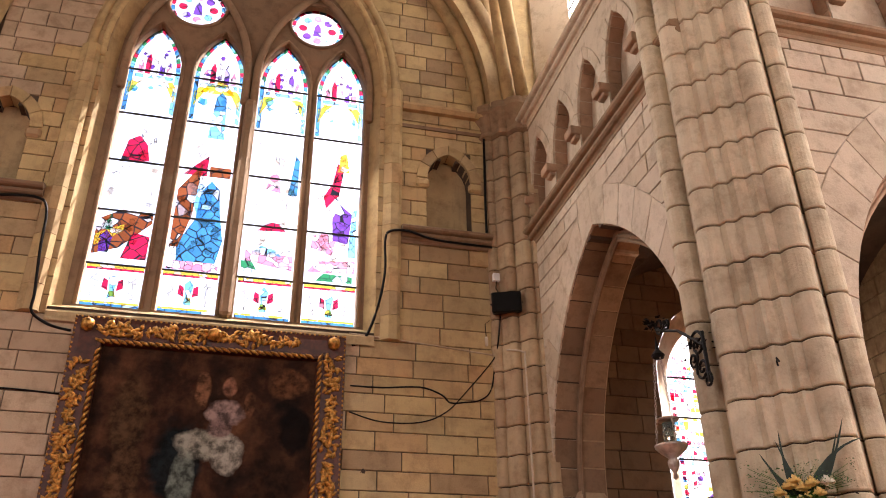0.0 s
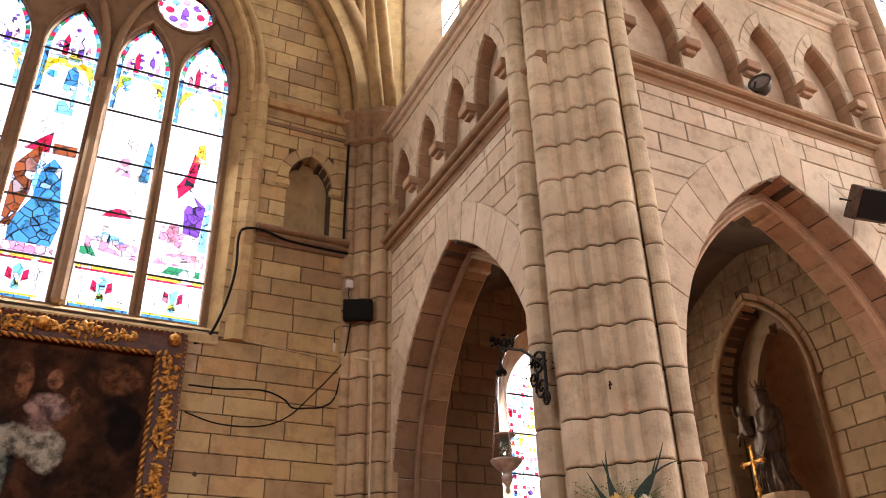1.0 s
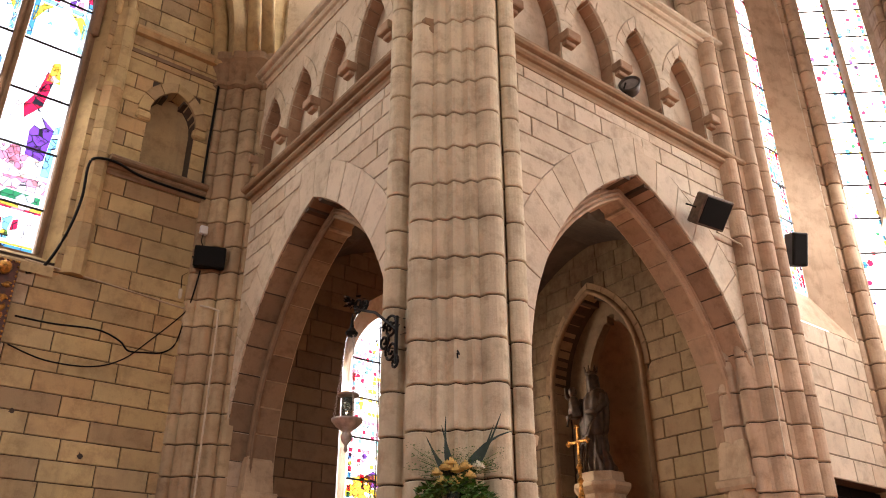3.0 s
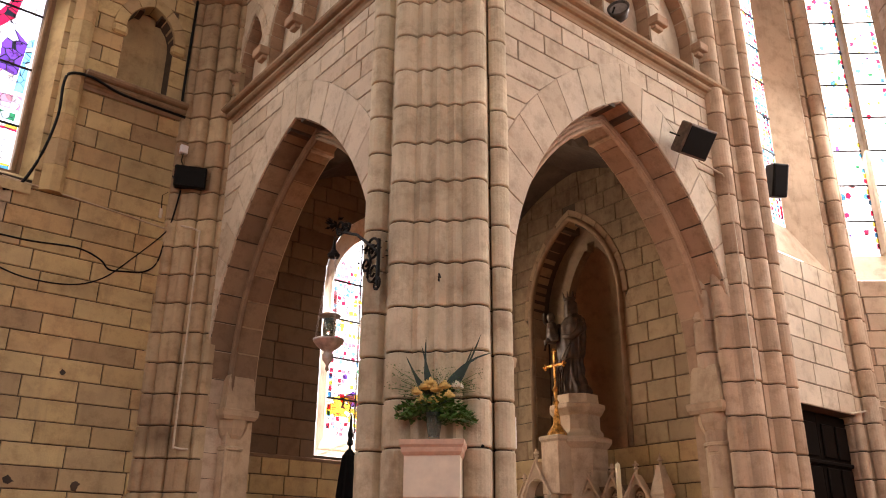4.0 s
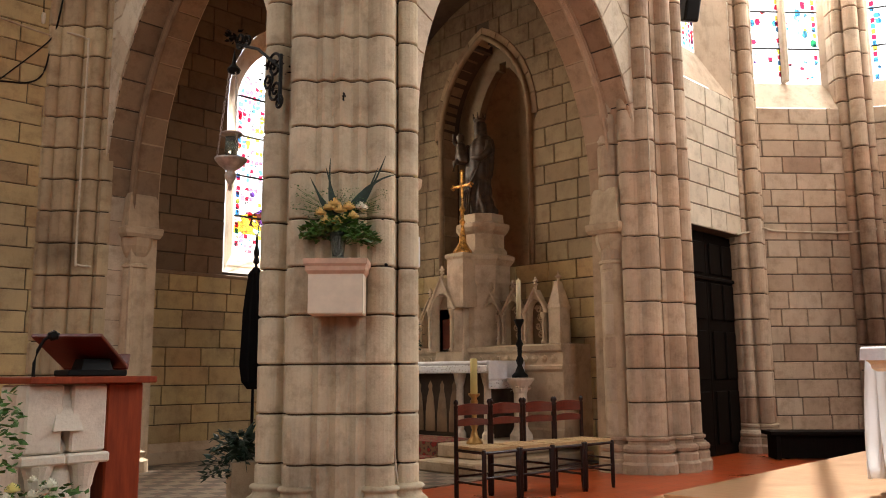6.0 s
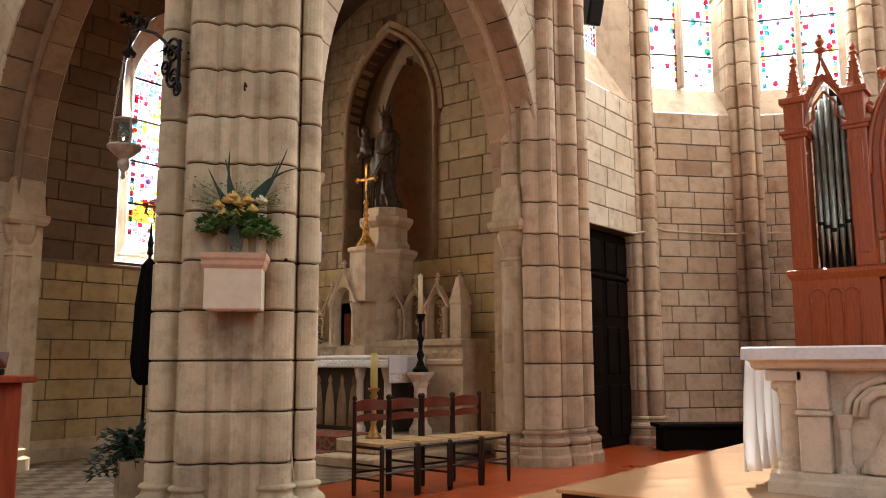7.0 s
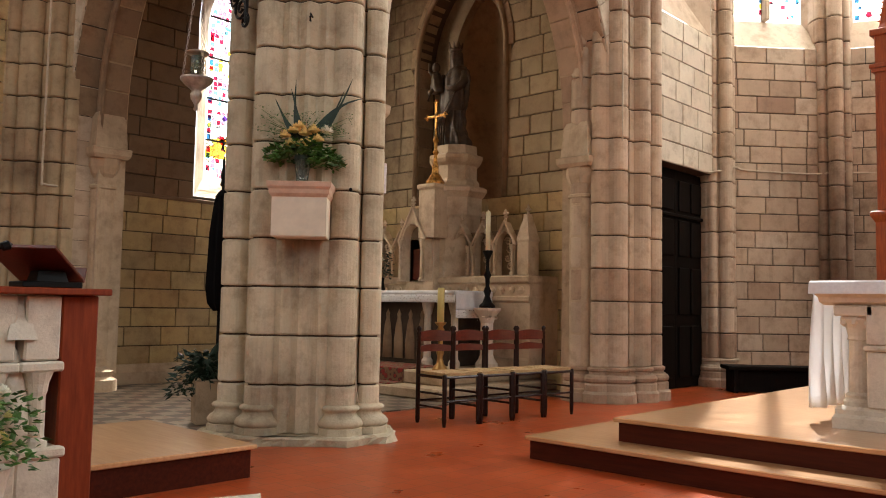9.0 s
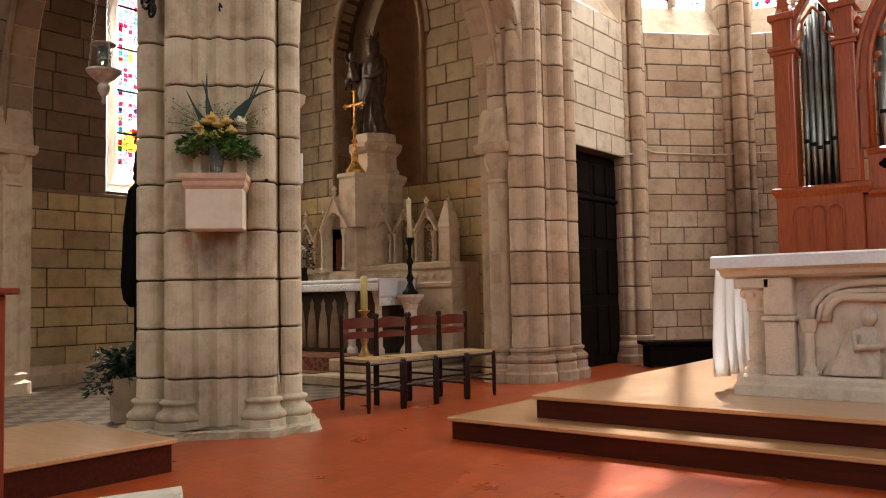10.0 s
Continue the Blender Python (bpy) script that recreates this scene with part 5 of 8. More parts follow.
for sx in (-1.62, 1.02):
    for y in (0.12, 0.88):
        bm = bmesh.new()
        lathe(bm, [(0.10, 0.14), (0.10, 0.17), (0.085, 0.19), (0.09, 0.21), (0.065, 0.23), (0.06, 0.56), (0.07, 0.57), (0.065, 0.59), (0.075, 0.64), (0.11, 0.70), (0.10, 0.72)], 18, Matrix.Translation((sx, y, 0)))
        box(bm, sx - 0.12, sx + 0.12, y - 0.12, y + 0.12, 0.72, 0.79, 0.01)
        for k in range(8):
            a = k * math.pi / 4
            lathe(bm, [(0.0, 0), (0.022, 0.02), (0.018, 0.05), (0.0, 0.06)], 6, Matrix.Translation((sx + 0.095 * math.cos(a), y + 0.095 * math.sin(a), 0.65)))
        on(M_ALT, part("corner_column", bm, STONE_ALTAR, alt, smooth=False))
bm = bmesh.new()
for off, rad in ((0.0, 0.028), (0.055, 0.018), (0.10, 0.03)):
    tube(bm, [(u, 0.07 + 0.02 * (off < 0.05), z) for u, z in ([(-1.27 + off, 0.50), (-1.25 + off, 0.60), (-1.18 + off, 0.685 - off * 0.3), (-1.06 + off * 0.6, 0.735 - off * 0.8), (-0.9, 0.75 - off), (-0.3, 0.755 - off), (0.3, 0.75 - off), (0.46 - off * 0.6, 0.735 - off * 0.8), (0.58 - off, 0.685 - off * 0.3), (0.65 - off, 0.60), (0.67 - off, 0.50)])], rad, 8, side=(0, 1, 0))
on(M_ALT, part("panel_moulding", bm, STONE_ALTAR, alt, smooth=True))
for sx in (-1.28, 0.68):
    bm = bmesh.new()
    lathe(bm, [(0.055, 0.14), (0.055, 0.17), (0.035, 0.20), (0.032, 0.42), (0.04, 0.43), (0.055, 0.48), (0.06, 0.51)], 12, Matrix.Translation((sx, 0.07, 0)))
    on(M_ALT, part("colonnette", bm, STONE_ALTAR, alt, smooth=False))
rng = random.Random(8)
for cx, ht, lean in ((-1.03, 0.36, 0.07), (-0.62, 0.44, 0.03), (-0.26, 0.46, 0.0), (0.10, 0.44, -0.03), (0.44, 0.36, -0.07)):
    bm = bmesh.new()
    pl = lambda a, z: 0.22 * (1 - abs(math.sin(4 * a + 14 * z))) - 0.05
    drape(bm, Vector((cx, 0.105, 0.0)), [(0.15, 0.17, 0.07), (0.20, 0.165, 0.075), (0.30, 0.12, 0.07), (0.15 + ht * 0.62, 0.095, 0.06), (0.15 + ht * 0.82, 0.075, 0.05), (0.15 + ht * 0.9, 0.03, 0.03)], 36, 20, pl, lambda z: 0.0)
    for v in bm.verts:
        v.co.x += lean * (v.co.z - 0.15) / 0.3
    hx = cx + lean * (ht + 0.05) / 0.3
    lathe(bm, [(0.0, -0.06), (0.035, -0.045), (0.05, 0.0), (0.045, 0.035), (0.0, 0.058)], 14, Matrix.Translation((hx + lean * 0.2, 0.075, 0.165 + ht)))
    tube(bm, [(hx - 0.06, 0.05, 0.15 + ht * 0.72), (cx + lean * 0.4 + 0.01, 0.02, 0.15 + ht * 0.5), (cx + lean * 2.2 + 0.05, 0.02, 0.15 + ht * 0.56)], 0.028, 8, False, (1.1, 1.0, 0.6))
    on(M_ALT, part("relief_shape", bm, STONE_ALTAR, alt, smooth=True))
bm = bmesh.new()
box(bm, -0.80, 0.2, 0.04, 0.14, 0.15, 0.40, 0.02)
bmesh.ops.subdivide_edges(bm, edges=[e for e in bm.edges if abs(e.verts[0].co.x - e.verts[1].co.x) > 0.5], cuts=40)
for v in bm.verts:
    v.co.y += 0.014 * math.sin(v.co.x * 60)
on(M_ALT, part("relief_table", bm, STONE_ALTAR, alt))


def cloth_sheet(name, corner, du, dv, nu, nv, wave, mat, parent=None, label="", thick=0.006):
    """A hanging or lying cloth: a grid from a corner along two edges, with folds along its depth."""
    c, du, dv = Vector(corner), Vector(du), Vector(dv)
    nn = du.cross(dv).normalized()
    vs = []
    for j in range(nv + 1):
        for i in range(nu + 1):
            vs.append(c + du * (i / nu) + dv * (j / nv) + nn * wave(i / nu, j / nv))
    fs = [(j * (nu + 1) + i, j * (nu + 1) + i + 1, (j + 1) * (nu + 1) + i + 1, (j + 1) * (nu + 1) + i) for j in range(nv) for i in range(nu)]
    ob = mesh_ob(name, vs, fs, mat, parent, label, smooth=True)
    md = ob.modifiers.new("thick", "SOLIDIFY")
    md.thickness, md.offset = thick, 0
    return ob


_ct = Nodes("thin_white_cloth")
_tl = _ct.add("BsdfTranslucent")
_tl.inputs["Color"].default_value = (0.85, 0.85, 0.86, 1)
_ms = _ct.add("MixShader")
_ms.inputs[0].default_value = 0.5
_ct.set(Base_Color=(0.85, 0.85, 0.86, 1), Roughness=0.9)
_ct.link(_ct.bsdf.outputs[0], _ms.inputs[1])
_ct.link(_tl.outputs[0], _ms.inputs[2])
_ct.link(_ms.outputs[0], _ct.t.nodes["Material Output"].inputs["Surface"])
CLOTH_THIN = _ct.mat
ac = thing("altar_cloth", "plain white linen altar cloth lying over the stone altar", "cloth")
bm = bmesh.new()
loft(bm, [(-1.865, -0.085), (1.265, -0.085), (1.265, 1.085), (-1.865, 1.085)], [(0.862, 0.004), (0.90, 0.0), (0.936, -0.004), (0.948, -0.02)])
on(M_ALT, part("cloth_top", bm, LINEN, ac))
ob = cloth_sheet("cloth_fall", (5.93, 1.885, 1.20), (0.78, 0.0, 0), (0.02, 0.02, -0.78), 40, 10, lambda u, v: (0.012 + 0.03 * v) * math.sin(u * 26 + 1.5 * math.sin(v * 3)), CLOTH_THIN, ac, "hanging white cloth end in soft folds")
cloth_sheet("cloth_fall", (6.72, 1.87, 1.20), (0.22, -0.50, 0), (0.0, 0.0, -0.76), 26, 10, lambda u, v: (0.010 + 0.025 * v) * math.sin(u * 18 + 1.5 * math.sin(v * 3)), CLOTH_THIN, ac, "hanging white cloth end in soft folds")

# organ
M_ORG = wall_frame((10.8, 0, 0), (0, -1, 0), (-1, 0, 0))
org = thing("pipe_organ", "red-brown wooden gothic organ case with metal pipes", "organ")
bm = bmesh.new()
box(bm, -2.84, -1.86, 0.0, 1.2, 0.0, 2.16, 0.01)
on(M_ORG, part("tower_base", bm, WOOD_ORGAN, org))
bm = bmesh.new()
box(bm, -1.86, 2.4, 0.10, 1.2, 0.0, 2.14, 0.01)
on(M_ORG, part("centre_base", bm, WOOD_ORGAN, org))
bm = bmesh.new()
loft(bm, [(-2.84, 0.0), (-1.80, 0.0), (-1.80, 1.2), (-2.84, 1.2)], [(2.15, 0.0), (2.19, 0.03), (2.23, 0.06), (2.27, 0.06), (2.29, 0.02)])
on(M_ORG, part("ledge", bm, WOOD_ORGAN, org))
bm = bmesh.new()
loft(bm, [(-1.80, 0.08), (2.4, 0.08), (2.4, 1.2), (-1.80, 1.2)], [(2.10, 0.0), (2.14, 0.03), (2.18, 0.03), (2.20, 0.0), (2.60, 0.0), (2.62, 0.03), (2.66, 0.04), (2.69, 0.0)])
on(M_ORG, part("ledge", bm, WOOD_ORGAN, org))
for k in range(8):
    bm = bmesh.new()
    for dx, dz in ((0.035, 0), (-0.035, 0), (0, 0.03), (0, -0.03)):
        lathe(bm, [(0.032, 0), (0.032, 0.012)], 10, Matrix.Translation((-1.62 + 0.24 * k + dx, 0.082, 2.48 + dz)) @ Matrix.Rotation(math.pi / 2, 4, "X"))
    on(M_ORG, part("quatrefoil", bm, WOOD_DOOR, org))
for x0, x1 in ((-2.84, -2.56), (-2.12, -1.86)):
    bm = bmesh.new()
    box(bm, x0 + 0.02, x1 - 0.02, 0.02, 0.30, 2.29, 4.45, 0.012)
    on(M_ORG, part("post", bm, WOOD_ORGAN, org))
    for nm, g, y0, y1, z0, z1 in (("post_moulding", 0.03, -0.03, 0.33, 4.02, 4.07), ("post_moulding", 0.01, -0.01, 0.31, 3.97, 4.018), ("post_cap", 0.02, -0.02, 0.32, 4.42, 4.50), ("post_panel", -0.07, 0.008, 0.03, 2.45, 3.85)):
        bm = bmesh.new()
        box(bm, x0 - g, x1 + g, y0, y1, z0, z1, 0.004)
        on(M_ORG, part(nm, bm, WOOD_ORGAN, org))
    xc = (x0 + x1) / 2
    bm = bmesh.new()
    lathe(bm, [(0.13, 4.50), (0.12, 4.54), (0.10, 4.58), (0.055, 4.86), (0.03, 4.94), (0.055, 4.97), (0.03, 5.0), (0.045, 5.04), (0.0, 5.12)], 8, Matrix.Translation((xc, 0.16, 0)))
    for z in (4.62, 4.70, 4.78, 4.86):
        for a in range(4):
            r = 0.11 - (z - 4.6) * 0.22
            lathe(bm, [(0, -0.02), (0.022, 0), (0, 0.02)], 6, Matrix.Translation((xc + r * math.cos(a * math.pi / 2 + 0.78), 0.16 + r * math.sin(a * math.pi / 2 + 0.78), z)))
    on(M_ORG, part("pinnacle", bm, WOOD_ORGAN, org))
# tower gable with cusped arch
OA = Arch(-2.34, 0.235, 2.3, 4.10, 4.66)
arch_band("tower_gable", M_ORG, OA, 0.0, 0.07, 0.05, 0.15, 3.9, WOOD_ORGAN, org)
bm = bmesh.new()
tube(bm, [(-2.60, 0.05, 4.42), (-2.46, 0.05, 4.60), (-2.37, 0.05, 4.85), (-2.34, 0.05, 5.0), (-2.31, 0.05, 4.85), (-2.22, 0.05, 4.60), (-2.08, 0.05, 4.42)], 0.03, 6)
tube(bm, [(-2.34, 0.05, 4.92), (-2.34, 0.05, 5.25)], 0.03, 6)
lathe(bm, [(0.0, 5.0), (0.07, 5.03), (0.08, 5.06), (0.03, 5.09), (0.06, 5.16), (0.0, 5.28)], 8, Matrix.Translation((-2.34, 0.05, 0)))
for sx in (-1, 1):
    for k in range(3):
        lathe(bm, [(0, -0.035), (0.04, 0), (0, 0.035)], 6, Matrix.Translation((-2.34 + sx * (0.07 + 0.07 * k), 0.05, 4.72 - 0.1 * k)))
on(M_ORG, part("gable_crest", bm, WOOD_ORGAN, org))
for s in (-1, 1):
    bm = bmesh.new()
    tube(bm, [(-2.34 + s * 0.235, 0.08, 4.12), (-2.34 + s * 0.12, 0.08, 4.20), (-2.34 + s * 0.13, 0.08, 4.36), (-2.34, 0.08, 4.52)], 0.018, 6)
    on(M_ORG, part("cusp", bm, WOOD_ORGAN, org))
# great centre arch
CA = Arch(-0.30, 1.42, 2.69, 3.55, 5.15)
slab("centre_arch", M_ORG, -1.86, 1.26, [hole_of(CA), lambda z: (-9, -0.30 - CA.half(z, 0.17)) if z > 3.75 else None, lambda z: (-0.30 + CA.half(z, 0.17), 9) if z > 3.75 else None], [2.69, 3.55, 3.75, 5.15, CA.top(0.17)], 0.08, 0.22, WOOD_ORGAN, org, step=0.04)
roll(M_ORG, CA, 0.16, 0.08, 0.035, WOOD_ORGAN, org, 3.4)
roll(M_ORG, CA, 0.02, 0.06, 0.03, WOOD_ORGAN, org, 2.7)
pth = CA.path(0.26, 12)
for i in range(1, len(pth) - 1, 2):
    u, z = pth[i]
    bm = bmesh.new()
    for k in range(5):
        a = k * 1.3
        lathe(bm, [(0, -0.045), (0.045, -0.01), (0.04, 0.025), (0, 0.05)], 7, Matrix.Translation((u + 0.06 * math.cos(a) * (k > 0), 0.12 + 0.03 * (k % 2), z + 0.05 * math.sin(a) * (k > 0))))
    on(M_ORG, part("crocket", bm, WOOD_ORGAN, org, smooth=True))
for i, (u, z) in enumerate(CA.path(-0.05, 9)):
    bm = bmesh.new()
    lathe(bm, [(0, -0.06), (0.05, -0.02), (0.045, 0.02), (0, 0.05)], 6, Matrix.Translation((u, 0.12, z)) @ Matrix.Diagonal((1, 0.5, 1, 1)))
    on(M_ORG, part("cusp", bm, WOOD_ORGAN, org))


def organ_pipe(x, y, r, z0, mouth, top):
    bm = bmesh.new()
    lathe(bm, [(0.012, z0), (r, mouth), (r, top), (r * 0.8, top), (r * 0.8, top - 0.05)], 14, Matrix.Translation((x, y, 0)))
    pp = on(M_ORG, part("pipe", bm, PIPE_METAL, org, "dull grey metal organ pipe", smooth=True))
    bm = bmesh.new()
    box(bm, x - r * 0.75, x + r * 0.75, y - r - 0.006, y - r * 0.6, mouth - 0.012, mouth + 0.035, 0.003)
    ob = part("pipe_mouth", bm, BLACK, pp)
    return pp


for k, dz in enumerate((0.10, 0.04, 0.0, 0.04, 0.10)):
    organ_pipe(-2.50 + 0.08 * k, 0.20 + 0.02 * abs(k - 2), 0.038, 2.30, 2.86 - 0.05 * (2 - abs(k - 2)), 4.60 - 0.13 * abs(k - 2))
for k in range(20):
    x = -1.62 + 0.139 * k
    organ_pipe(x, 0.20, 0.05 if k % 2 else 0.056, 2.70, 3.10 - 0.012 * (10 - abs(k - 10)), max(3.2, CA.spring + math.sqrt(max(0.01, CA.R ** 2 - (abs(x + 0.30) + CA.R - CA.s) ** 2)) + 0.05))
# black sheets paint in the shade inside the case, behind the pipes
for ar, foot in ((OA, 2.29), (CA, 2.69)):
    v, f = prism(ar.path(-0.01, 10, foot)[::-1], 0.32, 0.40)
    on(M_ORG, mesh_ob("case_back", v, f, BLACK, org, "black sheet standing in for the shade inside the organ case"))
for k in range(3):
    a = Arch(-2.54 + 0.19 * k, 0.085, 0.4, 1.95, 2.04)
    roll(M_ORG, a, 0.0, -0.006, 0.016, WOOD_ORGAN, org, 0.5, "panel_arch", 6)
    bm = bmesh.new()
    box(bm, a.c - 0.115, a.c - 0.075, -0.03, 0.02, 1.86, 1.93, 0.008)
    on(M_ORG, part("panel_capital", bm, WOOD_ORGAN, org))
bm = bmesh.new()
box(bm, -1.50, -0.2, 0.02, 0.14, 1.05, 1.86, 0.01)
con = on(M_ORG, part("console", bm, BLACK, org, "black organ console with white stop knobs"))
bm = bmesh.new()
box(bm, -1.45, -1.12, 0.01, 0.03, 1.68, 1.81, 0.004)
on(M_ORG, part("music_paper", bm, BOX_CREAM, org))
for i in range(2):
    for j in range(5):
        bm = bmesh.new()
        lathe(bm, [(0.016, 0), (0.016, 0.03), (0.0, 0.034)], 8, Matrix.Translation((-1.36 + 0.14 * i, 0.02, 1.58 - 0.075 * j)) @ Matrix.Rotation(math.pi / 2, 4, "X"))
        on(M_ORG, part("stop_knob", bm, LINEN, org))

# door
door = thing("door_1", "dark brown panelled wooden double door in the choir wall", "door", kind="structure")
for k in range(2):
    x0 = 9.63 + 0.835 * k
    bm = bmesh.new()
    box(bm, x0, x0 + 0.83, 5.26, 5.31, 0.01, 2.98, 0.006)
    leaf = part("door_leaf", bm, WOOD_DOOR, door)
    for j, (za, zb) in enumerate(((0.15, 0.85), (1.0, 1.65), (1.8, 2.3), (2.42, 2.85))):
        for i in range(2):
            bm = bmesh.new()
            xa = x0 + 0.08 + i * 0.36
            box(bm, xa, xa + 0.30, 5.235, 5.262, za, zb, 0.012)
            part("door_panel", bm, WOOD_DOOR, leaf)
    bm = bmesh.new()
    box(bm, x0 - 0.01, x0 + 0.84, 5.22, 5.26, 2.33, 2.38, 0.01)
    part("rail", bm, WOOD_DOOR, leaf)
bm = bmesh.new()
box(bm, 9.4, 11.5, 5.32, 5.4, 0, 3.1)
part("door_back", bm, BLACK, door)

bench = thing("apse_bench", "low dark wooden bench along the apse wall", "bench")
bm = bmesh.new()
mb = Matrix.Translation((11.3, 4.0, 0)) @ Matrix.Rotation(radians(-50), 4, "Z")
box(bm, -0.9, 1.2, -0.2, 0.2, 0.30, 0.35, 0.008, mb)
part("seat", bm, WOOD_DOOR, bench)
bm = bmesh.new()
box(bm, -0.78, 1.08, -0.10, 0.14, 0.012, 0.298, 0.005, mb)
part("front_panel", bm, WOOD_DOOR, bench)
for x in (-0.8, 1.1):
    bm = bmesh.new()
    box(bm, x - 0.03, x + 0.03, -0.18, 0.18, 0.0, 0.30, 0.005, mb)
    part("leg", bm, WOOD_DOOR, bench)

# ---- chairs ----
WOVEN = Nodes("woven_rush")
_v = WOVEN.coords((1, 1, 1))
_w = WOVEN.add("TexWave", Scale=26.0, Distortion=1.5, Detail=2.0)
WOVEN.link(_v, _w.inputs["Vector"])
_c = WOVEN.mix(_w.outputs["Fac"], (0.30, 0.16, 0.06), (0.62, 0.42, 0.20))
WOVEN.link(WOVEN.mix(0.5, _c, WOVEN.ramp(WOVEN.noise(_v, 18), [(0.3, (0.6, 0.55, 0.5)), (0.7, (1, 1, 1))]), "MULTIPLY"), WOVEN.bsdf.inputs["Base Color"])
WOVEN.bump(_w.outputs["Fac"], 0.5, 0.004)
WOVEN.set(Roughness=0.7)


def make_chair(at):
    t = thing("chair", "dark-stained wooden chair with woven rush seat and red-brown slats", "chair", "row of chairs before the chapel", at=at)
    for x in (-0.20, 0.20):
        bm = bmesh.new()
        lathe(bm, [(0.016, 0), (0.021, 0.03), (0.021, 0.40), (0.019, 0.60), (0.019, 0.80), (0.024, 0.81), (0.014, 0.825), (0.024, 0.845), (0.020, 0.865), (0.0, 0.88)], 10, Matrix.Translation((x, 0.19, 0)))
        part("back_post", bm, WOOD_CHAIR, t, smooth=True)
        bm = bmesh.new()
        lathe(bm, [(0.014, 0), (0.020, 0.05), (0.021, 0.44), (0.017, 0.455)], 10, Matrix.Translation((x, -0.19, 0)))
        part("leg", bm, WOOD_CHAIR, t, smooth=True)
    for z, h in ((0.735, 0.085), (0.64, 0.05)):
        bm = bmesh.new()
        for i in range(8):
            a, b = -0.19 + 0.38 * i / 8, -0.19 + 0.38 * (i + 1) / 8
            ya, yb = 0.19 + 0.03 * math.cos(a * 8.2), 0.19 + 0.03 * math.cos(b * 8.2)
            ta, tb = 0.018 * math.cos(a * 8.2), 0.018 * math.cos(b * 8.2)
            q = [bm.verts.new(p) for p in ((a, ya - 0.007, z), (b, yb - 0.007, z), (b, yb - 0.007, z + h + tb), (a, ya - 0.007, z + h + ta), (a, ya + 0.007, z), (b, yb + 0.007, z), (b, yb + 0.007, z + h + tb), (a, ya + 0.007, z + h + ta))]
            for f in ((0, 1, 2, 3), (5, 4, 7, 6), (3, 2, 6, 7), (4, 5, 1, 0)):
                bm.faces.new([q[k] for k in f])
        part("slat", bm, WOOD_CHAIR_RED, t, "red-brown curved back slat")
    bm = bmesh.new()
    for q in ([(-0.19, -0.19), (0.19, -0.19), (0, 0)], [(0.19, -0.19), (0.19, 0.18), (0, 0)], [(0.19, 0.18), (-0.19, 0.18), (0, 0)], [(-0.19, 0.18), (-0.19, -0.19), (0, 0)]):
        lo = [bm.verts.new((x, y, 0.43)) for x, y in q]
        hi = [bm.verts.new((x, y, 0.468 if (x, y) != (0, 0) else 0.455)) for x, y in q]
        bm.faces.new(hi)
        bm.faces.new(lo[::-1])
        for i in range(3):
            bm.faces.new((lo[i], lo[(i + 1) % 3], hi[(i + 1) % 3], hi[i]))
    part("seat", bm, WOVEN.mat, t, "woven rush seat")
    for p, q, z in (((-0.2, -0.19), (0.2, -0.19), 0.43), ((0.2, -0.19), (0.2, 0.19), 0.43), ((0.2, 0.19), (-0.2, 0.19), 0.43), ((-0.2, 0.19), (-0.2, -0.19), 0.43)):
        bm = bmesh.new()
        tube(bm, [(*p, z), (*q, z)], 0.014, 6)
        part("seat_rail", bm, WOOD_CHAIR, t)
    for p, q, zz in (((-0.2, -0.19), (0.2, -0.19), 0.22), ((-0.2, -0.19), (-0.2, 0.19), 0.16), ((0.2, -0.19), (0.2, 0.19), 0.16), ((-0.2, -0.19), (-0.2, 0.19), 0.28), ((0.2, -0.19), (0.2, 0.19), 0.28), ((-0.2, 0.19), (0.2, 0.19), 0.2)):
        bm = bmesh.new()
        tube(bm, [(*p, zz), (*q, zz)], 0.010, 6)
        part("stretcher", bm, WOOD_CHAIR, t)
    return t


CH0 = make_chair(pose(5.72, 5.04, 0.0, 0, 0, -7))
for i in range(1, 4):
    copy_thing(CH0, pose(5.72 + 0.415 * i, 5.04 - 0.055 * i, 0.0, 0, 0, -7 + (i % 2) * 2))

# ---- pier shelf with flowers ----
M_PIER0 = Matrix.Translation((4.40, 5.40, 0)) @ Matrix.Rotation(radians(-45), 4, "Z")
M_PIER = M_PIER0 @ Matrix.Translation((0, 0, 0.10))
sh = thing("wall_console", "cream painted box shelf with a pink stone top on the pier", "shelf")
bm = bmesh.new()
loft(bm, [(-0.205, -0.76), (0.205, -0.76), (0.205, -0.50), (-0.205, -0.50)], [(1.455, -0.012), (1.465, 0.0), (1.76, 0.0)])
on(M_PIER, part("box", bm, BOX_CREAM, sh, "cream painted plain box"))
bm = bmesh.new()
loft(bm, [(-0.205, -0.76), (0.205, -0.76), (0.205, -0.46), (-0.205, -0.46)], [(1.755, 0.005), (1.78, 0.03), (1.81, 0.035), (1.83, 0.055), (1.865, 0.06), (1.868, 0.05)])
on(M_PIER, part("top_moulding", bm, SHELF_PINK, sh, "moulded pink stone top"))

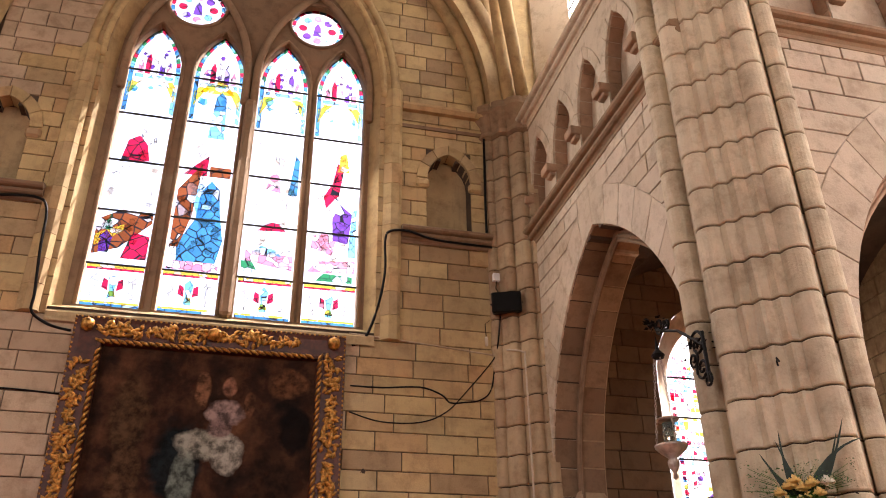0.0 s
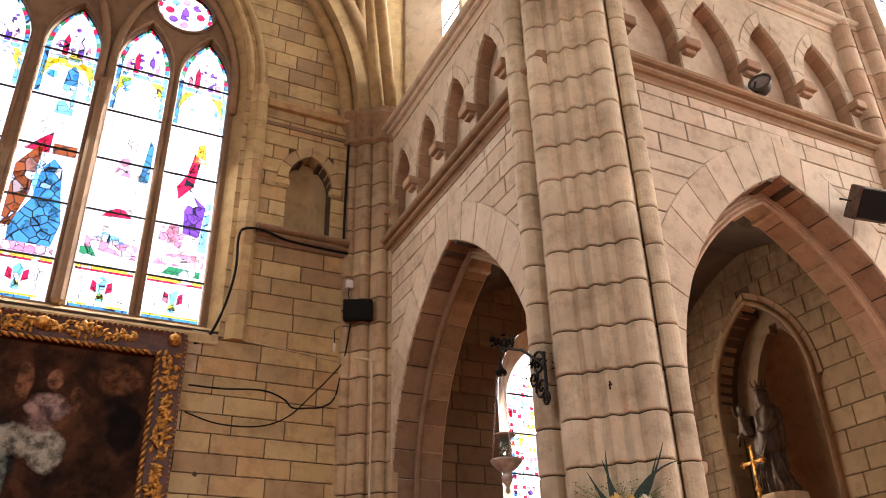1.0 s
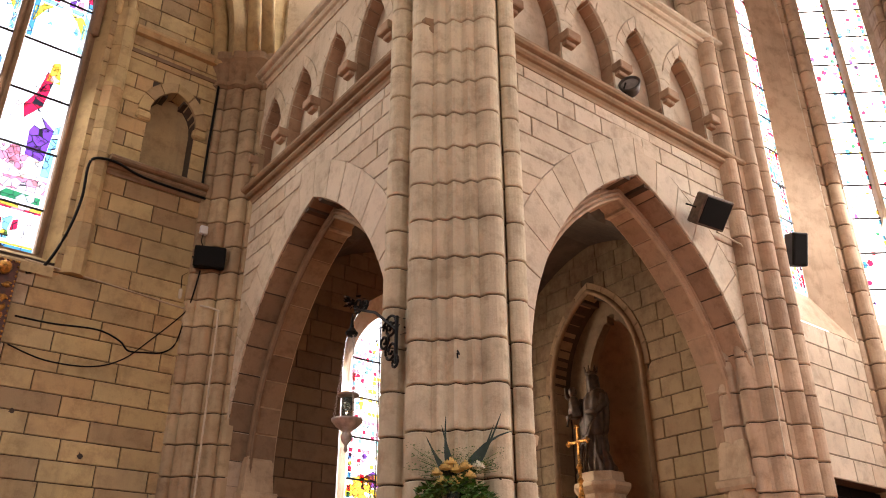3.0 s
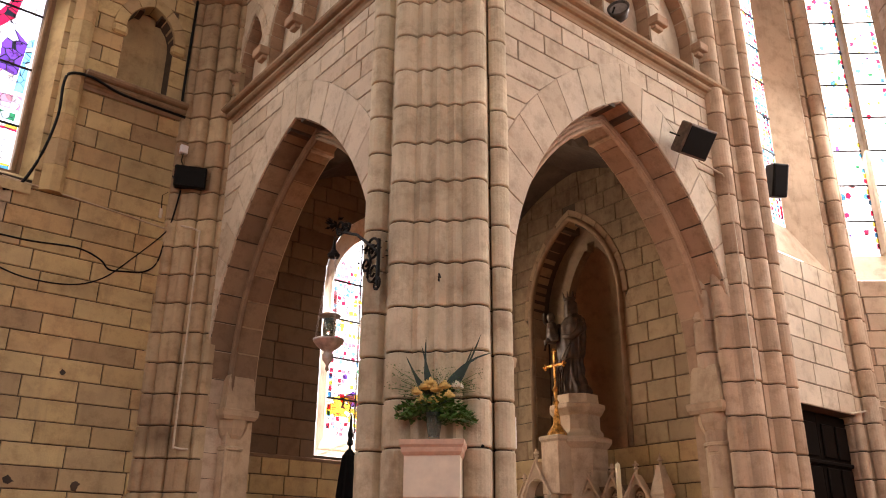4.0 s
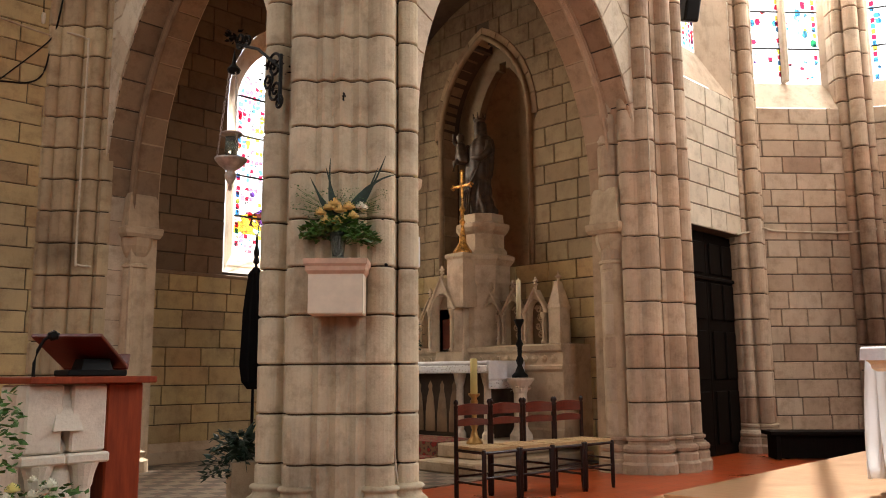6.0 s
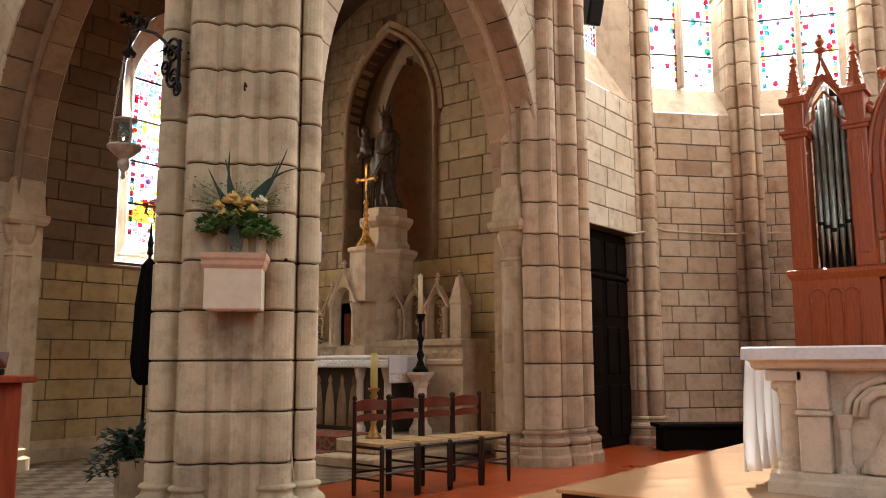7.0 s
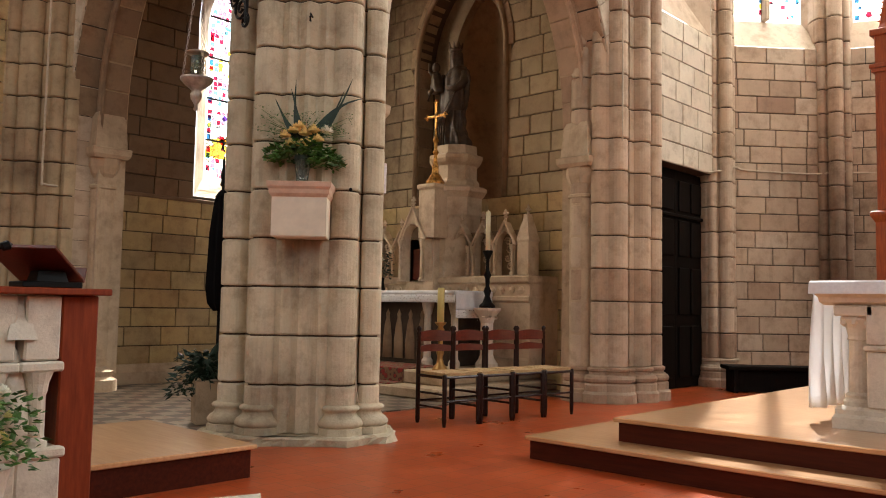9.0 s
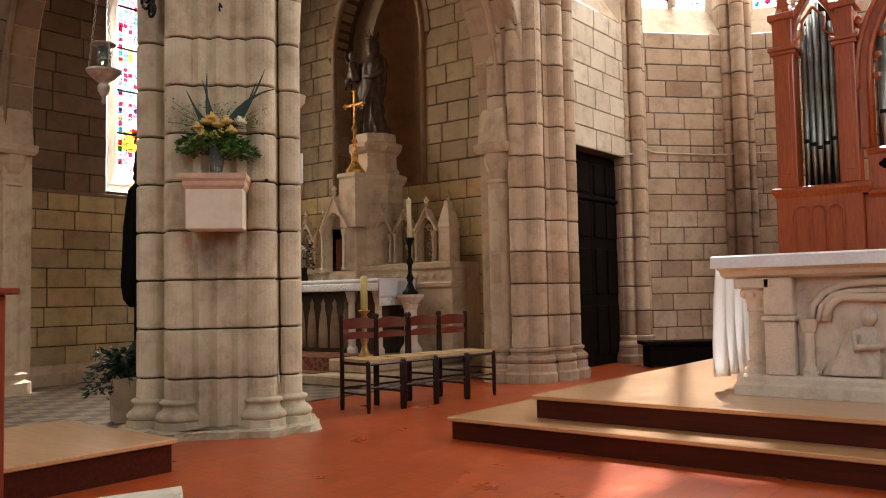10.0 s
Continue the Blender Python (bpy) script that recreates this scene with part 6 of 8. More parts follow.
LEAF = simple("leaf_green", (0.06, 0.16, 0.02), 0.5, 0, 0.5, 20)
LEAF_DARK = simple("leaf_dark", (0.012, 0.035, 0.02), 0.45, 0, 0.4, 20)
ROSE = simple("rose_yellow", (0.92, 0.66, 0.24), 0.6, 0, 0.3, 40)
WHITE_PETAL = simple("white_petal", (0.85, 0.84, 0.70), 0.6, 0, 0.1)
YELLOW_PETAL = simple("yellow_petal", (0.80, 0.74, 0.30), 0.6, 0, 0.2)
_gv = Nodes("vase_glass")
_gv.set(Base_Color=(0.55, 0.62, 0.55, 1), Roughness=0.08, Transmission_Weight=0.9, IOR=1.45)
VASE = _gv.mat


def leaf_spray(bm, rng, base, n, spread, rise, size, droop=0.3, wide=0.35):
    """Leaves on short stalks round a base point."""
    base = Vector(base)
    for _ in range(n):
        a = rng.uniform(0, 2 * math.pi)
        r = spread * math.sqrt(rng.random())
        p = base + Vector((r * math.cos(a), r * math.sin(a), rise * rng.uniform(0.0, 1.0) - droop * r))
        d = Vector((math.cos(a + rng.uniform(-0.8, 0.8)), math.sin(a + rng.uniform(-0.8, 0.8)), rng.uniform(-0.7, 0.7))).normalized()
        s = d.cross(Vector((rng.uniform(-1, 1), rng.uniform(-1, 1), 1.5))).normalized()
        L = size * rng.uniform(0.6, 1.3)
        up = s.cross(d) * L * 0.12
        q = [p, p + d * L * 0.4 + s * L * wide, p + d * L, p + d * L * 0.4 - s * L * wide, p + d * L * 0.45 + up]
        v = [bm.verts.new(c) for c in q]
        for t in ((0, 1, 4), (1, 2, 4), (2, 3, 4), (3, 0, 4)):
            bm.faces.new([v[k] for k in t])
    return bm


def blade(bm, p0, p1, bend, w):
    p0, p1, bend = Vector(p0), Vector(p1), Vector(bend)
    prev = None
    side = (p1 - p0).cross(Vector((0.7, 0.7, 0.1))).normalized()
    for i in range(9):
        t = i / 8
        c = p0.lerp(p1, t) + bend * math.sin(t * math.pi)
        ww = w * (0.5 + 0.9 * math.sin(min(1, t * 1.2 + 0.2) * math.pi)) * (1 - t * 0.6) if i < 8 else 0.001
        cur = [bm.verts.new(c - side * ww), bm.verts.new(c + side * ww + Vector((0, 0, 0.002)))]
        if prev:
            bm.faces.new((prev[0], prev[1], cur[1], cur[0]))
        prev = cur


def rose(bm, c, r, rng):
    c = Vector(c)
    for ring, (k, rr, tilt) in enumerate(((5, 1.0, 0.55), (5, 0.75, 0.9), (4, 0.5, 1.2), (3, 0.28, 1.4))):
        for i in range(k):
            a = 2 * math.pi * i / k + ring * 0.5 + rng.uniform(-0.2, 0.2)
            o = Vector((math.cos(a), math.sin(a), 0))
            t = Vector((-math.sin(a), math.cos(a), 0))
            base = c - Vector((0, 0, r * 0.5)) + o * r * 0.12
            mid = c + o * r * rr * 0.85 + Vector((0, 0, r * (tilt - 0.75)))
            tip = c + o * r * rr + Vector((0, 0, r * (tilt - 0.45)))
            v = [bm.verts.new(p) for p in (base, mid + t * r * rr * 0.7, tip + t * r * rr * 0.35, tip - t * r * rr * 0.35, mid - t * r * rr * 0.7)]
            bm.faces.new(v)
    return bm


fv = thing("flower_vase", "glass vase of yellow roses, ferns and dark blade leaves", "flower vase")
bm = bmesh.new()
lathe(bm, [(0.05, 1.869), (0.055, 1.875), (0.045, 1.90), (0.055, 1.98), (0.065, 2.08), (0.06, 2.08), (0.05, 1.98), (0.04, 1.90)], 16, M_PIER @ Matrix.Translation((0.0, -0.64, 0)))
part("vase", bm, VASE, fv, "clear glass vase", smooth=True)
bm = bmesh.new()
rng = random.Random(14)
bm.free()
for k in range(9):
    a = k * 0.7
    bm = bmesh.new()
    tube(bm, [M_PIER @ Vector((0.015 * math.cos(a), -0.64 + 0.015 * math.sin(a), 1.90)), M_PIER @ Vector((0.07 * math.cos(a), -0.64 + 0.05 * math.sin(a), 2.16))], 0.005, 5)
    part("stem", bm, LEAF_DARK, fv)
bm = bmesh.new()
pc = M_PIER @ Vector((0.0, -0.64, 2.12))
leaf_spray(bm, rng, pc, 420, 0.22, 0.12, 0.055, 0.45)
leaf_spray(bm, rng, M_PIER @ Vector((0.17, -0.66, 2.10)), 200, 0.13, 0.06, 0.05, 0.9)
leaf_spray(bm, rng, M_PIER @ Vector((-0.17, -0.62, 2.10)), 120, 0.11, 0.08, 0.05, 0.6)
part("foliage", bm, LEAF, fv, "mixed green leaves")
bm = bmesh.new()
for k in range(46):
    a = rng.uniform(0, 6.28)
    tip = M_PIER @ Vector((rng.uniform(-0.34, 0.34), -0.64 + rng.uniform(-0.15, 0.12), 2.2 + rng.uniform(0.0, 0.22)))
    tube(bm, [pc, (pc + tip) / 2 + Vector((0, 0, 0.05)), tip], 0.0018, 4)
    leaf_spray(bm, rng, tip, 12, 0.05, 0.05, 0.016, 0.2)
part("fern", bm, LEAF, fv, "feathery fern sprays")
for x, z, r in ((-0.13, 2.23, 0.045), (-0.06, 2.27, 0.05), (0.02, 2.25, 0.052), (0.09, 2.27, 0.05), (-0.09, 2.17, 0.05), (0.0, 2.16, 0.045), (0.12, 2.20, 0.045), (-0.02, 2.30, 0.045), (0.05, 2.19, 0.04)):
    bm = bmesh.new()
    rose(bm, M_PIER @ Vector((x, -0.74 + 0.05 * rng.random(), z)), r, rng)
    part("rose", bm, ROSE, fv, "open yellow rose")
bm = bmesh.new()
rose(bm, M_PIER @ Vector((0.18, -0.70, 2.27)), 0.05, rng)
part("rose", bm, WHITE_PETAL, fv, "white bloom")
for p1, bend in (((-0.22, -0.66, 2.52), (-0.02, 0, 0.02)), ((-0.07, -0.62, 2.68), (-0.03, 0, 0)), ((-0.10, -0.66, 2.60), (0.01, 0, 0)), ((0.36, -0.60, 2.70), (0.03, 0, -0.04)), ((0.30, -0.62, 2.60), (0.02, 0, -0.05)), ((0.44, -0.56, 2.56), (0.0, 0, 0.10))):
    bm = bmesh.new()
    blade(bm, pc, M_PIER @ Vector(p1), M_PIER.to_3x3() @ Vector(bend), 0.024)
    part("blade_leaf", bm, LEAF_DARK, fv, "long dark green blade leaf")

M_PIER = M_PIER0
# ---- sanctuary lamp and its bracket ----
lb = thing("lamp_bracket", "black wrought-iron scroll bracket fixed to the pier", "bracket")


def scroll(bm, c, r0, turns, ux, uz, rad=0.011, start=0.0):
    pts = []
    for i in range(26):
        t = i / 25
        a = start + turns * 2 * math.pi * t
        r = r0 * (1 - 0.8 * t)
        pts.append(Vector(c) + Vector(ux) * (r * math.cos(a)) + Vector(uz) * (r * math.sin(a)))
    tube(bm, pts, rad, 6)


arm0, arm1 = Vector((3.695, 5.40, 3.56)), Vector((3.74, 6.16, 4.0))
ud = (arm1 - arm0)
ud.z = 0
ud.normalize()
for c, r, tn, st in ((arm0 + ud * 0.10 + Z * 0.05, 0.12, 1.6, 0), (arm0 + ud * 0.08 - Z * 0.16, 0.10, -1.6, 1.0), (arm0 + ud * 0.20 - Z * 0.05, 0.08, 1.5, 2.0), (arm0 + ud * 0.02 - Z * 0.28, 0.07, 1.4, 0.5), (arm1 - ud * 0.06 + Z * 0.02, 0.09, 1.5, 3.0), (arm1 - ud * 0.20 - Z * 0.02, 0.06, -1.4, 1.0)):
    bm = bmesh.new()
    scroll(bm, c, r, tn, ud, Z, 0.012, st)
    part("scroll", bm, IRON, lb)
bm = bmesh.new()
tube(bm, [arm0 - Z * 0.30, arm0 + Z * 0.12], 0.016, 6)
for dz in (-0.22, 0.05):
    tube(bm, [arm0 + Z * dz, Vector((3.79, 5.60, arm0.z + dz))], 0.014, 6)
tube(bm, [arm0 + Z * 0.0, arm0.lerp(arm1, 0.5) + Z * 0.06, arm1], 0.014, 6)
part("arm", bm, IRON, lb)
bm = bmesh.new()
leaf_spray(bm, random.Random(3), arm1 + Z * 0.03, 26, 0.08, 0.1, 0.06)
leaf_spray(bm, random.Random(4), arm0 + ud * 0.12, 30, 0.14, 0.2, 0.05)
part("iron_leaves", bm, IRON, lb)

sl = thing("sanctuary_lamp", "hanging silvered sanctuary lamp on three chains", "lamp")
LX, LY = 3.74, 6.20
bm = bmesh.new()
lathe(bm, [(0.0, 2.68), (0.02, 2.70), (0.012, 2.74), (0.045, 2.79), (0.05, 2.83), (0.035, 2.86), (0.10, 2.91), (0.135, 2.95), (0.14, 2.97), (0.12, 2.975), (0.06, 2.95)], 20, Matrix.Translation((LX, LY, 0)))
part("bowl", bm, LAMP_METAL, sl, "turned metal lamp bowl", smooth=True)
bm = bmesh.new()
lathe(bm, [(0.05, 2.96), (0.058, 3.05), (0.055, 3.16), (0.05, 3.16), (0.05, 3.05)], 16, Matrix.Translation((LX, LY, 0)))
part("glass_cup", bm, VASE, sl, smooth=True)
bm = bmesh.new()
lathe(bm, [(0.09, 3.18), (0.10, 3.19), (0.09, 3.20)], 18, Matrix.Translation((LX, LY, 0)))
part("ring", bm, LAMP_METAL, sl)
bm = bmesh.new()
lathe(bm, [(0.0, 3.74), (0.05, 3.75), (0.06, 3.78), (0.02, 3.83), (0.0, 3.98)], 12, Matrix.Translation((LX, LY, 0)))
part("canopy", bm, IRON, sl)
for k in range(3):
    a = k * 2.094 + 0.4
    p, q = Vector((LX + 0.12 * math.cos(a), LY + 0.12 * math.sin(a), 2.97)), Vector((LX + 0.035 * math.cos(a), LY + 0.035 * math.sin(a), 3.78))
    bm = bmesh.new()
    for i in range(22):
        c = p.lerp(q, (i + 0.5) / 22)
        tube(bm, [c + Vector((0.009 * math.cos(t) * (i % 2), 0.009 * math.cos(t) * (1 - i % 2), 0.022 * math.sin(t))) for t in [j * 1.047 for j in range(6)]], 0.003, 4, True)
    part("chain", bm, LAMP_METAL, sl)

# ---- chapel altar, reredos, statue ----
SX = 8.4
stp = thing("chapel_step", "worn stone step before the chapel altar", "step")
bm = bmesh.new()
box(bm, 6.75, 9.0, 6.15, 9.6, 0.012, 0.14, 0.02)
part("lower_step", bm, STONE_PLAIN, stp)
bm = bmesh.new()
box(bm, 7.05, 9.0, 6.4, 9.4, 0.141, 0.30, 0.02)
part("upper_step", bm, STONE_PLAIN, stp)


def carpet_mat():
    n = Nodes("red_carpet")
    v = n.world_coords()
    vo = n.add("TexVoronoi", Scale=16.0)
    n.link(v, vo.inputs["Vector"])
    a = n.noise(v, 40, 3)
    col = n.ramp(vo.outputs["Distance"], [(0.2, (0.24, 0.02, 0.015)), (0.45, (0.30, 0.03, 0.02)), (0.5, (0.05, 0.02, 0.02)), (0.6, (0.22, 0.12, 0.06))])
    n.link(n.mix(0.5, col, n.ramp(a, [(0.3, (0.5, 0.5, 0.5)), (0.7, (1, 1, 1))]), "MULTIPLY"), n.bsdf.inputs["Base Color"])
    n.set(Roughness=0.95)
    n.bump(a, 0.5, 0.006)
    return n.mat


CARPET = carpet_mat()
cp = thing("carpet", "dark red patterned carpet lying over the chapel steps", "carpet")
bm = bmesh.new()
box(bm, 6.78, 7.06, 7.0, 9.0, 0.141, 0.152, 0.004)
box(bm, 7.035, 7.05, 7.0, 9.0, 0.145, 0.312, 0.004)
box(bm, 7.04, 7.72, 7.0, 9.0, 0.301, 0.313, 0.004)
part("carpet_piece", bm, CARPET, cp)

ca = thing("chapel_altar", "carved stone side altar with a dark relief front", "altar")
bm = bmesh.new()
box(bm, 7.85, 8.4, 6.95, 8.95, 0.301, 1.14, 0.015)
part("altar_core", bm, STONE_DARK, ca)
bm = bmesh.new()
loft(bm, [(7.70, 6.78), (8.42, 6.78), (8.42, 9.10), (7.70, 9.10)], [(1.12, -0.04), (1.16, 0.0), (1.25, 0.0)])
part("mensa", bm, STONE_ALTAR, ca)
for y in (6.88, 7.35, 8.5, 9.0):
    bm = bmesh.new()
    lathe(bm, [(0.075, 0.301), (0.075, 0.36), (0.05, 0.40), (0.045, 0.95), (0.055, 0.97), (0.08, 1.08), (0.085, 1.12)], 14, Matrix.Translation((7.80, y, 0)))
    part("column", bm, STONE_ALTAR, ca, smooth=False)
rng = random.Random(17)
for k in range(5):
    bm = bmesh.new()
    y = 7.5 + 0.22 * k
    lathe(bm, [(0.09, 0.36), (0.085, 0.6), (0.06, 0.8), (0.03, 0.9), (0.04, 0.95), (0.0, 1.02)], 10, Matrix.Translation((7.85, y, 0)) @ Matrix.Diagonal((0.5, 1, 1, 1)))
    part("relief_shape", bm, STONE_BROWN, ca, smooth=True)

LACE = Nodes("lace")
_v = LACE.coords((1, 1, 1))
_vo = LACE.add("TexVoronoi", Scale=38.0)
LACE.link(_v, _vo.inputs["Vector"])
LACE.set(Base_Color=(0.8, 0.79, 0.78, 1), Roughness=0.9)
LACE.link(LACE.ramp(_vo.outputs["Distance"], [(0.22, (0, 0, 0)), (0.30, (1, 1, 1))]), LACE.bsdf.inputs["Alpha"])
cc = thing("chapel_altar_cloth", "white linen altar cloth with a lace border", "cloth")
bm = bmesh.new()
box(bm, 7.68, 8.40, 6.76, 9.12, 1.251, 1.262, 0.004)
part("cloth_top", bm, LINEN, cc)
cloth_sheet("cloth_front", (7.676, 9.12, 1.258), (0, -2.36, 0), (0, 0, -0.05), 60, 2, lambda u, v: 0.006 * v * math.sin(u * 60), LINEN, cc)
cloth_sheet("lace_front", (7.674, 9.12, 1.208), (0, -2.36, 0), (0, 0, -0.10), 70, 4, lambda u, v: 0.008 * math.sin(u * 60), LACE.mat, cc, "white lace border", 0.003)
cloth_sheet("cloth_end", (7.68, 6.752, 1.258), (0.70, 0, 0), (0, 0, -0.24), 30, 6, lambda u, v: 0.012 * v * math.sin(u * 22), LINEN, cc)
cloth_sheet("lace_end", (7.68, 6.750, 1.018), (0.70, 0, 0), (0, 0, -0.10), 30, 3, lambda u, v: 0.012 * math.sin(u * 22), LACE.mat, cc, "white lace border", 0.003)

rd = thing("reredos", "carved gothic stone reredos with gabled niches and tabernacle", "reredos")
M_RE = wall_frame((SX, 0, 0), (0, -1, 0), (-1, 0, 0))
bm = bmesh.new()
loft(bm, [(-9.80, 0.0), (-6.16, 0.0), (-6.16, 0.6), (-9.75, 0.6)], [(0.302, 0.02), (0.40, 0.02), (0.43, 0.0), (1.12, 0.0), (1.15, 0.03), (1.19, 0.03), (1.21, 0.0), (1.36, 0.0), (1.39, 0.04), (1.45, 0.05), (1.47, 0.02)])
part("reredos_base", bm, STONE_RERE, rd).matrix_basis = M_RE
for k in range(22):
    bm = bmesh.new()
    x = -9.6 + 0.155 * k + (0.0 if k < 9 else 0.05)
    lathe(bm, [(0.0, 0), (0.05, 0.0), (0.045, 0.015), (0.015, 0.022), (0.0, 0.03)], 8, Matrix.Translation((x, 0.0, 1.285)) @ Matrix.Rotation(math.pi / 2, 4, "X"))
    part("rosette", bm, STONE_RERE, rd).matrix_basis = M_RE


def gable_niche(c, s, z0, spring, apex, top, y0, depth, back=STONE_DIM):
    a = Arch(c, s, z0, spring, apex)
    wd = s + 0.05
    slab("niche_frame", M_RE, c - wd, c + wd, [hole_of(a), lambda z: (-99, c - max(0.001, wd * (top - z) / (top - spring))) if z > spring else None, lambda z: (c + max(0.001, wd * (top - z) / (top - spring)), 99) if z > spring else None],
         [z0, spring, apex, top], y0, y0 + depth, STONE_RERE, rd, step=0.03)
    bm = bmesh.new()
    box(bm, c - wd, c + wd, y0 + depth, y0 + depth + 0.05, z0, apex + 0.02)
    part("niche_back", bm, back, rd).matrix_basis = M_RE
    bm = bmesh.new()
    tube(bm, [(c - wd - 0.02, y0 - 0.01, spring - 0.01), (c, y0 - 0.01, top + 0.01), (c + wd + 0.02, y0 - 0.01, spring - 0.01)], 0.022, 6)
    part("gable_moulding", bm, STONE_RERE, rd).matrix_basis = M_RE
    bm = bmesh.new()
    lathe(bm, [(0.02, top), (0.018, top + 0.05), (0.035, top + 0.07), (0.02, top + 0.09), (0.018, top + 0.15), (0.0, top + 0.17)], 8, Matrix.Translation((c, y0 + 0.02, 0)))
    box(bm, c - 0.045, c + 0.045, y0 + 0.008, y0 + 0.032, top + 0.10, top + 0.13, 0.006)
    part("finial", bm, STONE_RERE, rd).matrix_basis = M_RE
    for sx in (-1, 1):
        bm = bmesh.new()
        lathe(bm, [(0.036, z0), (0.036, z0 + 0.03), (0.022, z0 + 0.05), (0.020, spring - 0.10), (0.028, spring - 0.08), (0.042, spring - 0.02), (0.042, spring)], 10, Matrix.Translation((c + sx * (s + 0.02), y0 - 0.02, 0)))
        part("colonnette", bm, STONE_RERE, rd, smooth=False).matrix_basis = M_RE
    return a


for c in (-7.42, -7.04, -6.66, -8.62, -9.0, -9.38):
    a = gable_niche(c, 0.13, 1.48, 1.88, 2.06, 2.18, 0.10, 0.12)
    bm = bmesh.new()
    for k in range(4):
        scroll(bm, (c + 0.02 * (-1) ** k, 0.20, 1.60 + 0.11 * k), 0.055, 1.4 * (-1) ** k, (1, 0, 0), (0, 0, 1), 0.012, k)
    part("carved_scroll", bm, STONE_RERE, rd).matrix_basis = M_RE
for c in (-6.34, -9.70):
    bm = bmesh.new()
    loft(bm, [(c - 0.09, 0.08), (c + 0.09, 0.08), (c + 0.09, 0.30), (c - 0.09, 0.30)], [(1.48, 0), (1.90, 0), (1.93, 0.015), (2.25, -0.085), (2.27, -0.085)])
    lathe(bm, [(0.02, 2.24), (0.018, 2.31), (0.045, 2.33), (0.02, 2.35), (0.0, 2.42)], 8, Matrix.Translation((c, 0.19, 0)))
    part("end_pinnacle", bm, STONE_RERE, rd).matrix_basis = M_RE
gable_niche(-8.0, 0.19, 1.40, 1.98, 2.20, 2.42, -0.28, 0.16, STONE_DIM)
bm = bmesh.new()
box(bm, -8.27, -7.73, -0.12, 0.3, 1.26, 2.0, 0.01)
part("tabernacle_block", bm, STONE_RERE, rd).matrix_basis = M_RE
bm = bmesh.new()
box(bm, -8.10, -7.90, -0.155, -0.125, 1.43, 1.85, 0.012)
part("tabernacle_door", bm, WOOD_CHAIR_RED, rd, "dark red tabernacle door").matrix_basis = M_RE

pd = thing("statue_pedestal", "octagonal moulded stone pedestal in the niche", "pedestal")
MP = Matrix.Translation((8.74, 7.77, 0))


def octagon(r):
    return [(r * math.cos(math.pi / 8 + k * math.pi / 4), r * math.sin(math.pi / 8 + k * math.pi / 4)) for k in range(8)]


bm = bmesh.new()
loft(bm, octagon(0.40), [(1.471, -0.02), (2.10, -0.02), (2.30, -0.02), (2.34, 0.0), (2.58, 0.0), (2.62, 0.03), (2.66, 0.07), (2.71, 0.075), (2.74, 0.02)], MP)
part("lower_block", bm, STONE_RERE, pd)
bm = bmesh.new()
loft(bm, octagon(0.32), [(2.741, 0.04), (2.80, 0.04), (2.85, 0.0), (3.04, 0.0), (3.08, 0.05), (3.13, 0.085), (3.18, 0.085), (3.20, 0.03), (3.21, 0.0), (3.33, -0.01)], MP)
part("upper_block", bm, STONE_PLAIN, pd)

# the statue: one plain draped shape
STATUE = simple("dark_carved_wood", (0.062, 0.034, 0.017), 0.5, 0.0, 0.55, 14, 0.25, spec=0.35)
bm = bmesh.new()
S0 = Vector((8.72, 7.79, 3.331))


def pleats(a, z):
    t = max(0.0, min(1.0, (1.02 - z) / 0.9))
    r1 = 1 - abs(math.sin(4.5 * a + 2.6 * z + 0.6))
    r2 = 1 - abs(math.sin(7.0 * a - 4.0 * z))
    return (0.30 * r1 * r1 + 0.12 * r2 - 0.12) * (0.25 + 0.75 * t)


def cloak(a, z):
    return 0.16 * (1 - abs(math.sin(3.5 * a + 5.5 * z))) - 0.04 + 0.05 * math.sin(9 * a + 8 * z)


sway = lambda z: 0.055 * math.sin(z * 2.7 + 0.4) - 0.04 * z
drape(bm, S0, [(0.0, 0.17, 0.25), (0.05, 0.18, 0.26), (0.30, 0.15, 0.20), (0.62, 0.135, 0.175), (0.86, 0.125, 0.165), (1.02, 0.125, 0.18), (1.13, 0.10, 0.15), (1.20, 0.05, 0.06)], 72, 44, pleats, sway)
drape(bm, S0 + Vector((-0.012, -0.01, 0)), [(0.52, 0.15, 0.17), (0.60, 0.165, 0.20), (0.78, 0.155, 0.215), (0.98, 0.15, 0.215), (1.10, 0.115, 0.175), (1.17, 0.06, 0.08)], 64, 26, cloak, sway)
hd = S0 + Vector((-0.03, -0.03, 0))
drape(bm, hd, [(1.12, 0.06, 0.065), (1.18, 0.055, 0.05), (1.24, 0.075, 0.07), (1.32, 0.085, 0.075), (1.38, 0.075, 0.07), (1.42, 0.03, 0.03)], 28, 16, lambda a, z: 0.05 * math.sin(6 * a), lambda z: 0.0)
drape(bm, hd + Vector((0.03, 0, 0)), [(1.05, 0.10, 0.14), (1.16, 0.085, 0.10), (1.28, 0.09, 0.09), (1.37, 0.085, 0.082), (1.43, 0.03, 0.03)], 30, 14, lambda a, z: 0.07 * (1 - abs(math.sin(4 * a))), lambda z: 0.0)
lathe(bm, [(0.078, 1.39), (0.084, 1.41), (0.084, 1.43), (0.074, 1.44)], 20, Matrix.Translation(hd))
for k in range(7):
    a = k * 0.8976
    tube(bm, [hd + Vector((0.080 * math.cos(a), 0.080 * math.sin(a), 1.43)), hd + Vector((0.098 * math.cos(a), 0.098 * math.sin(a), 1.52))], 0.018, 6, False, (1, 0.35))
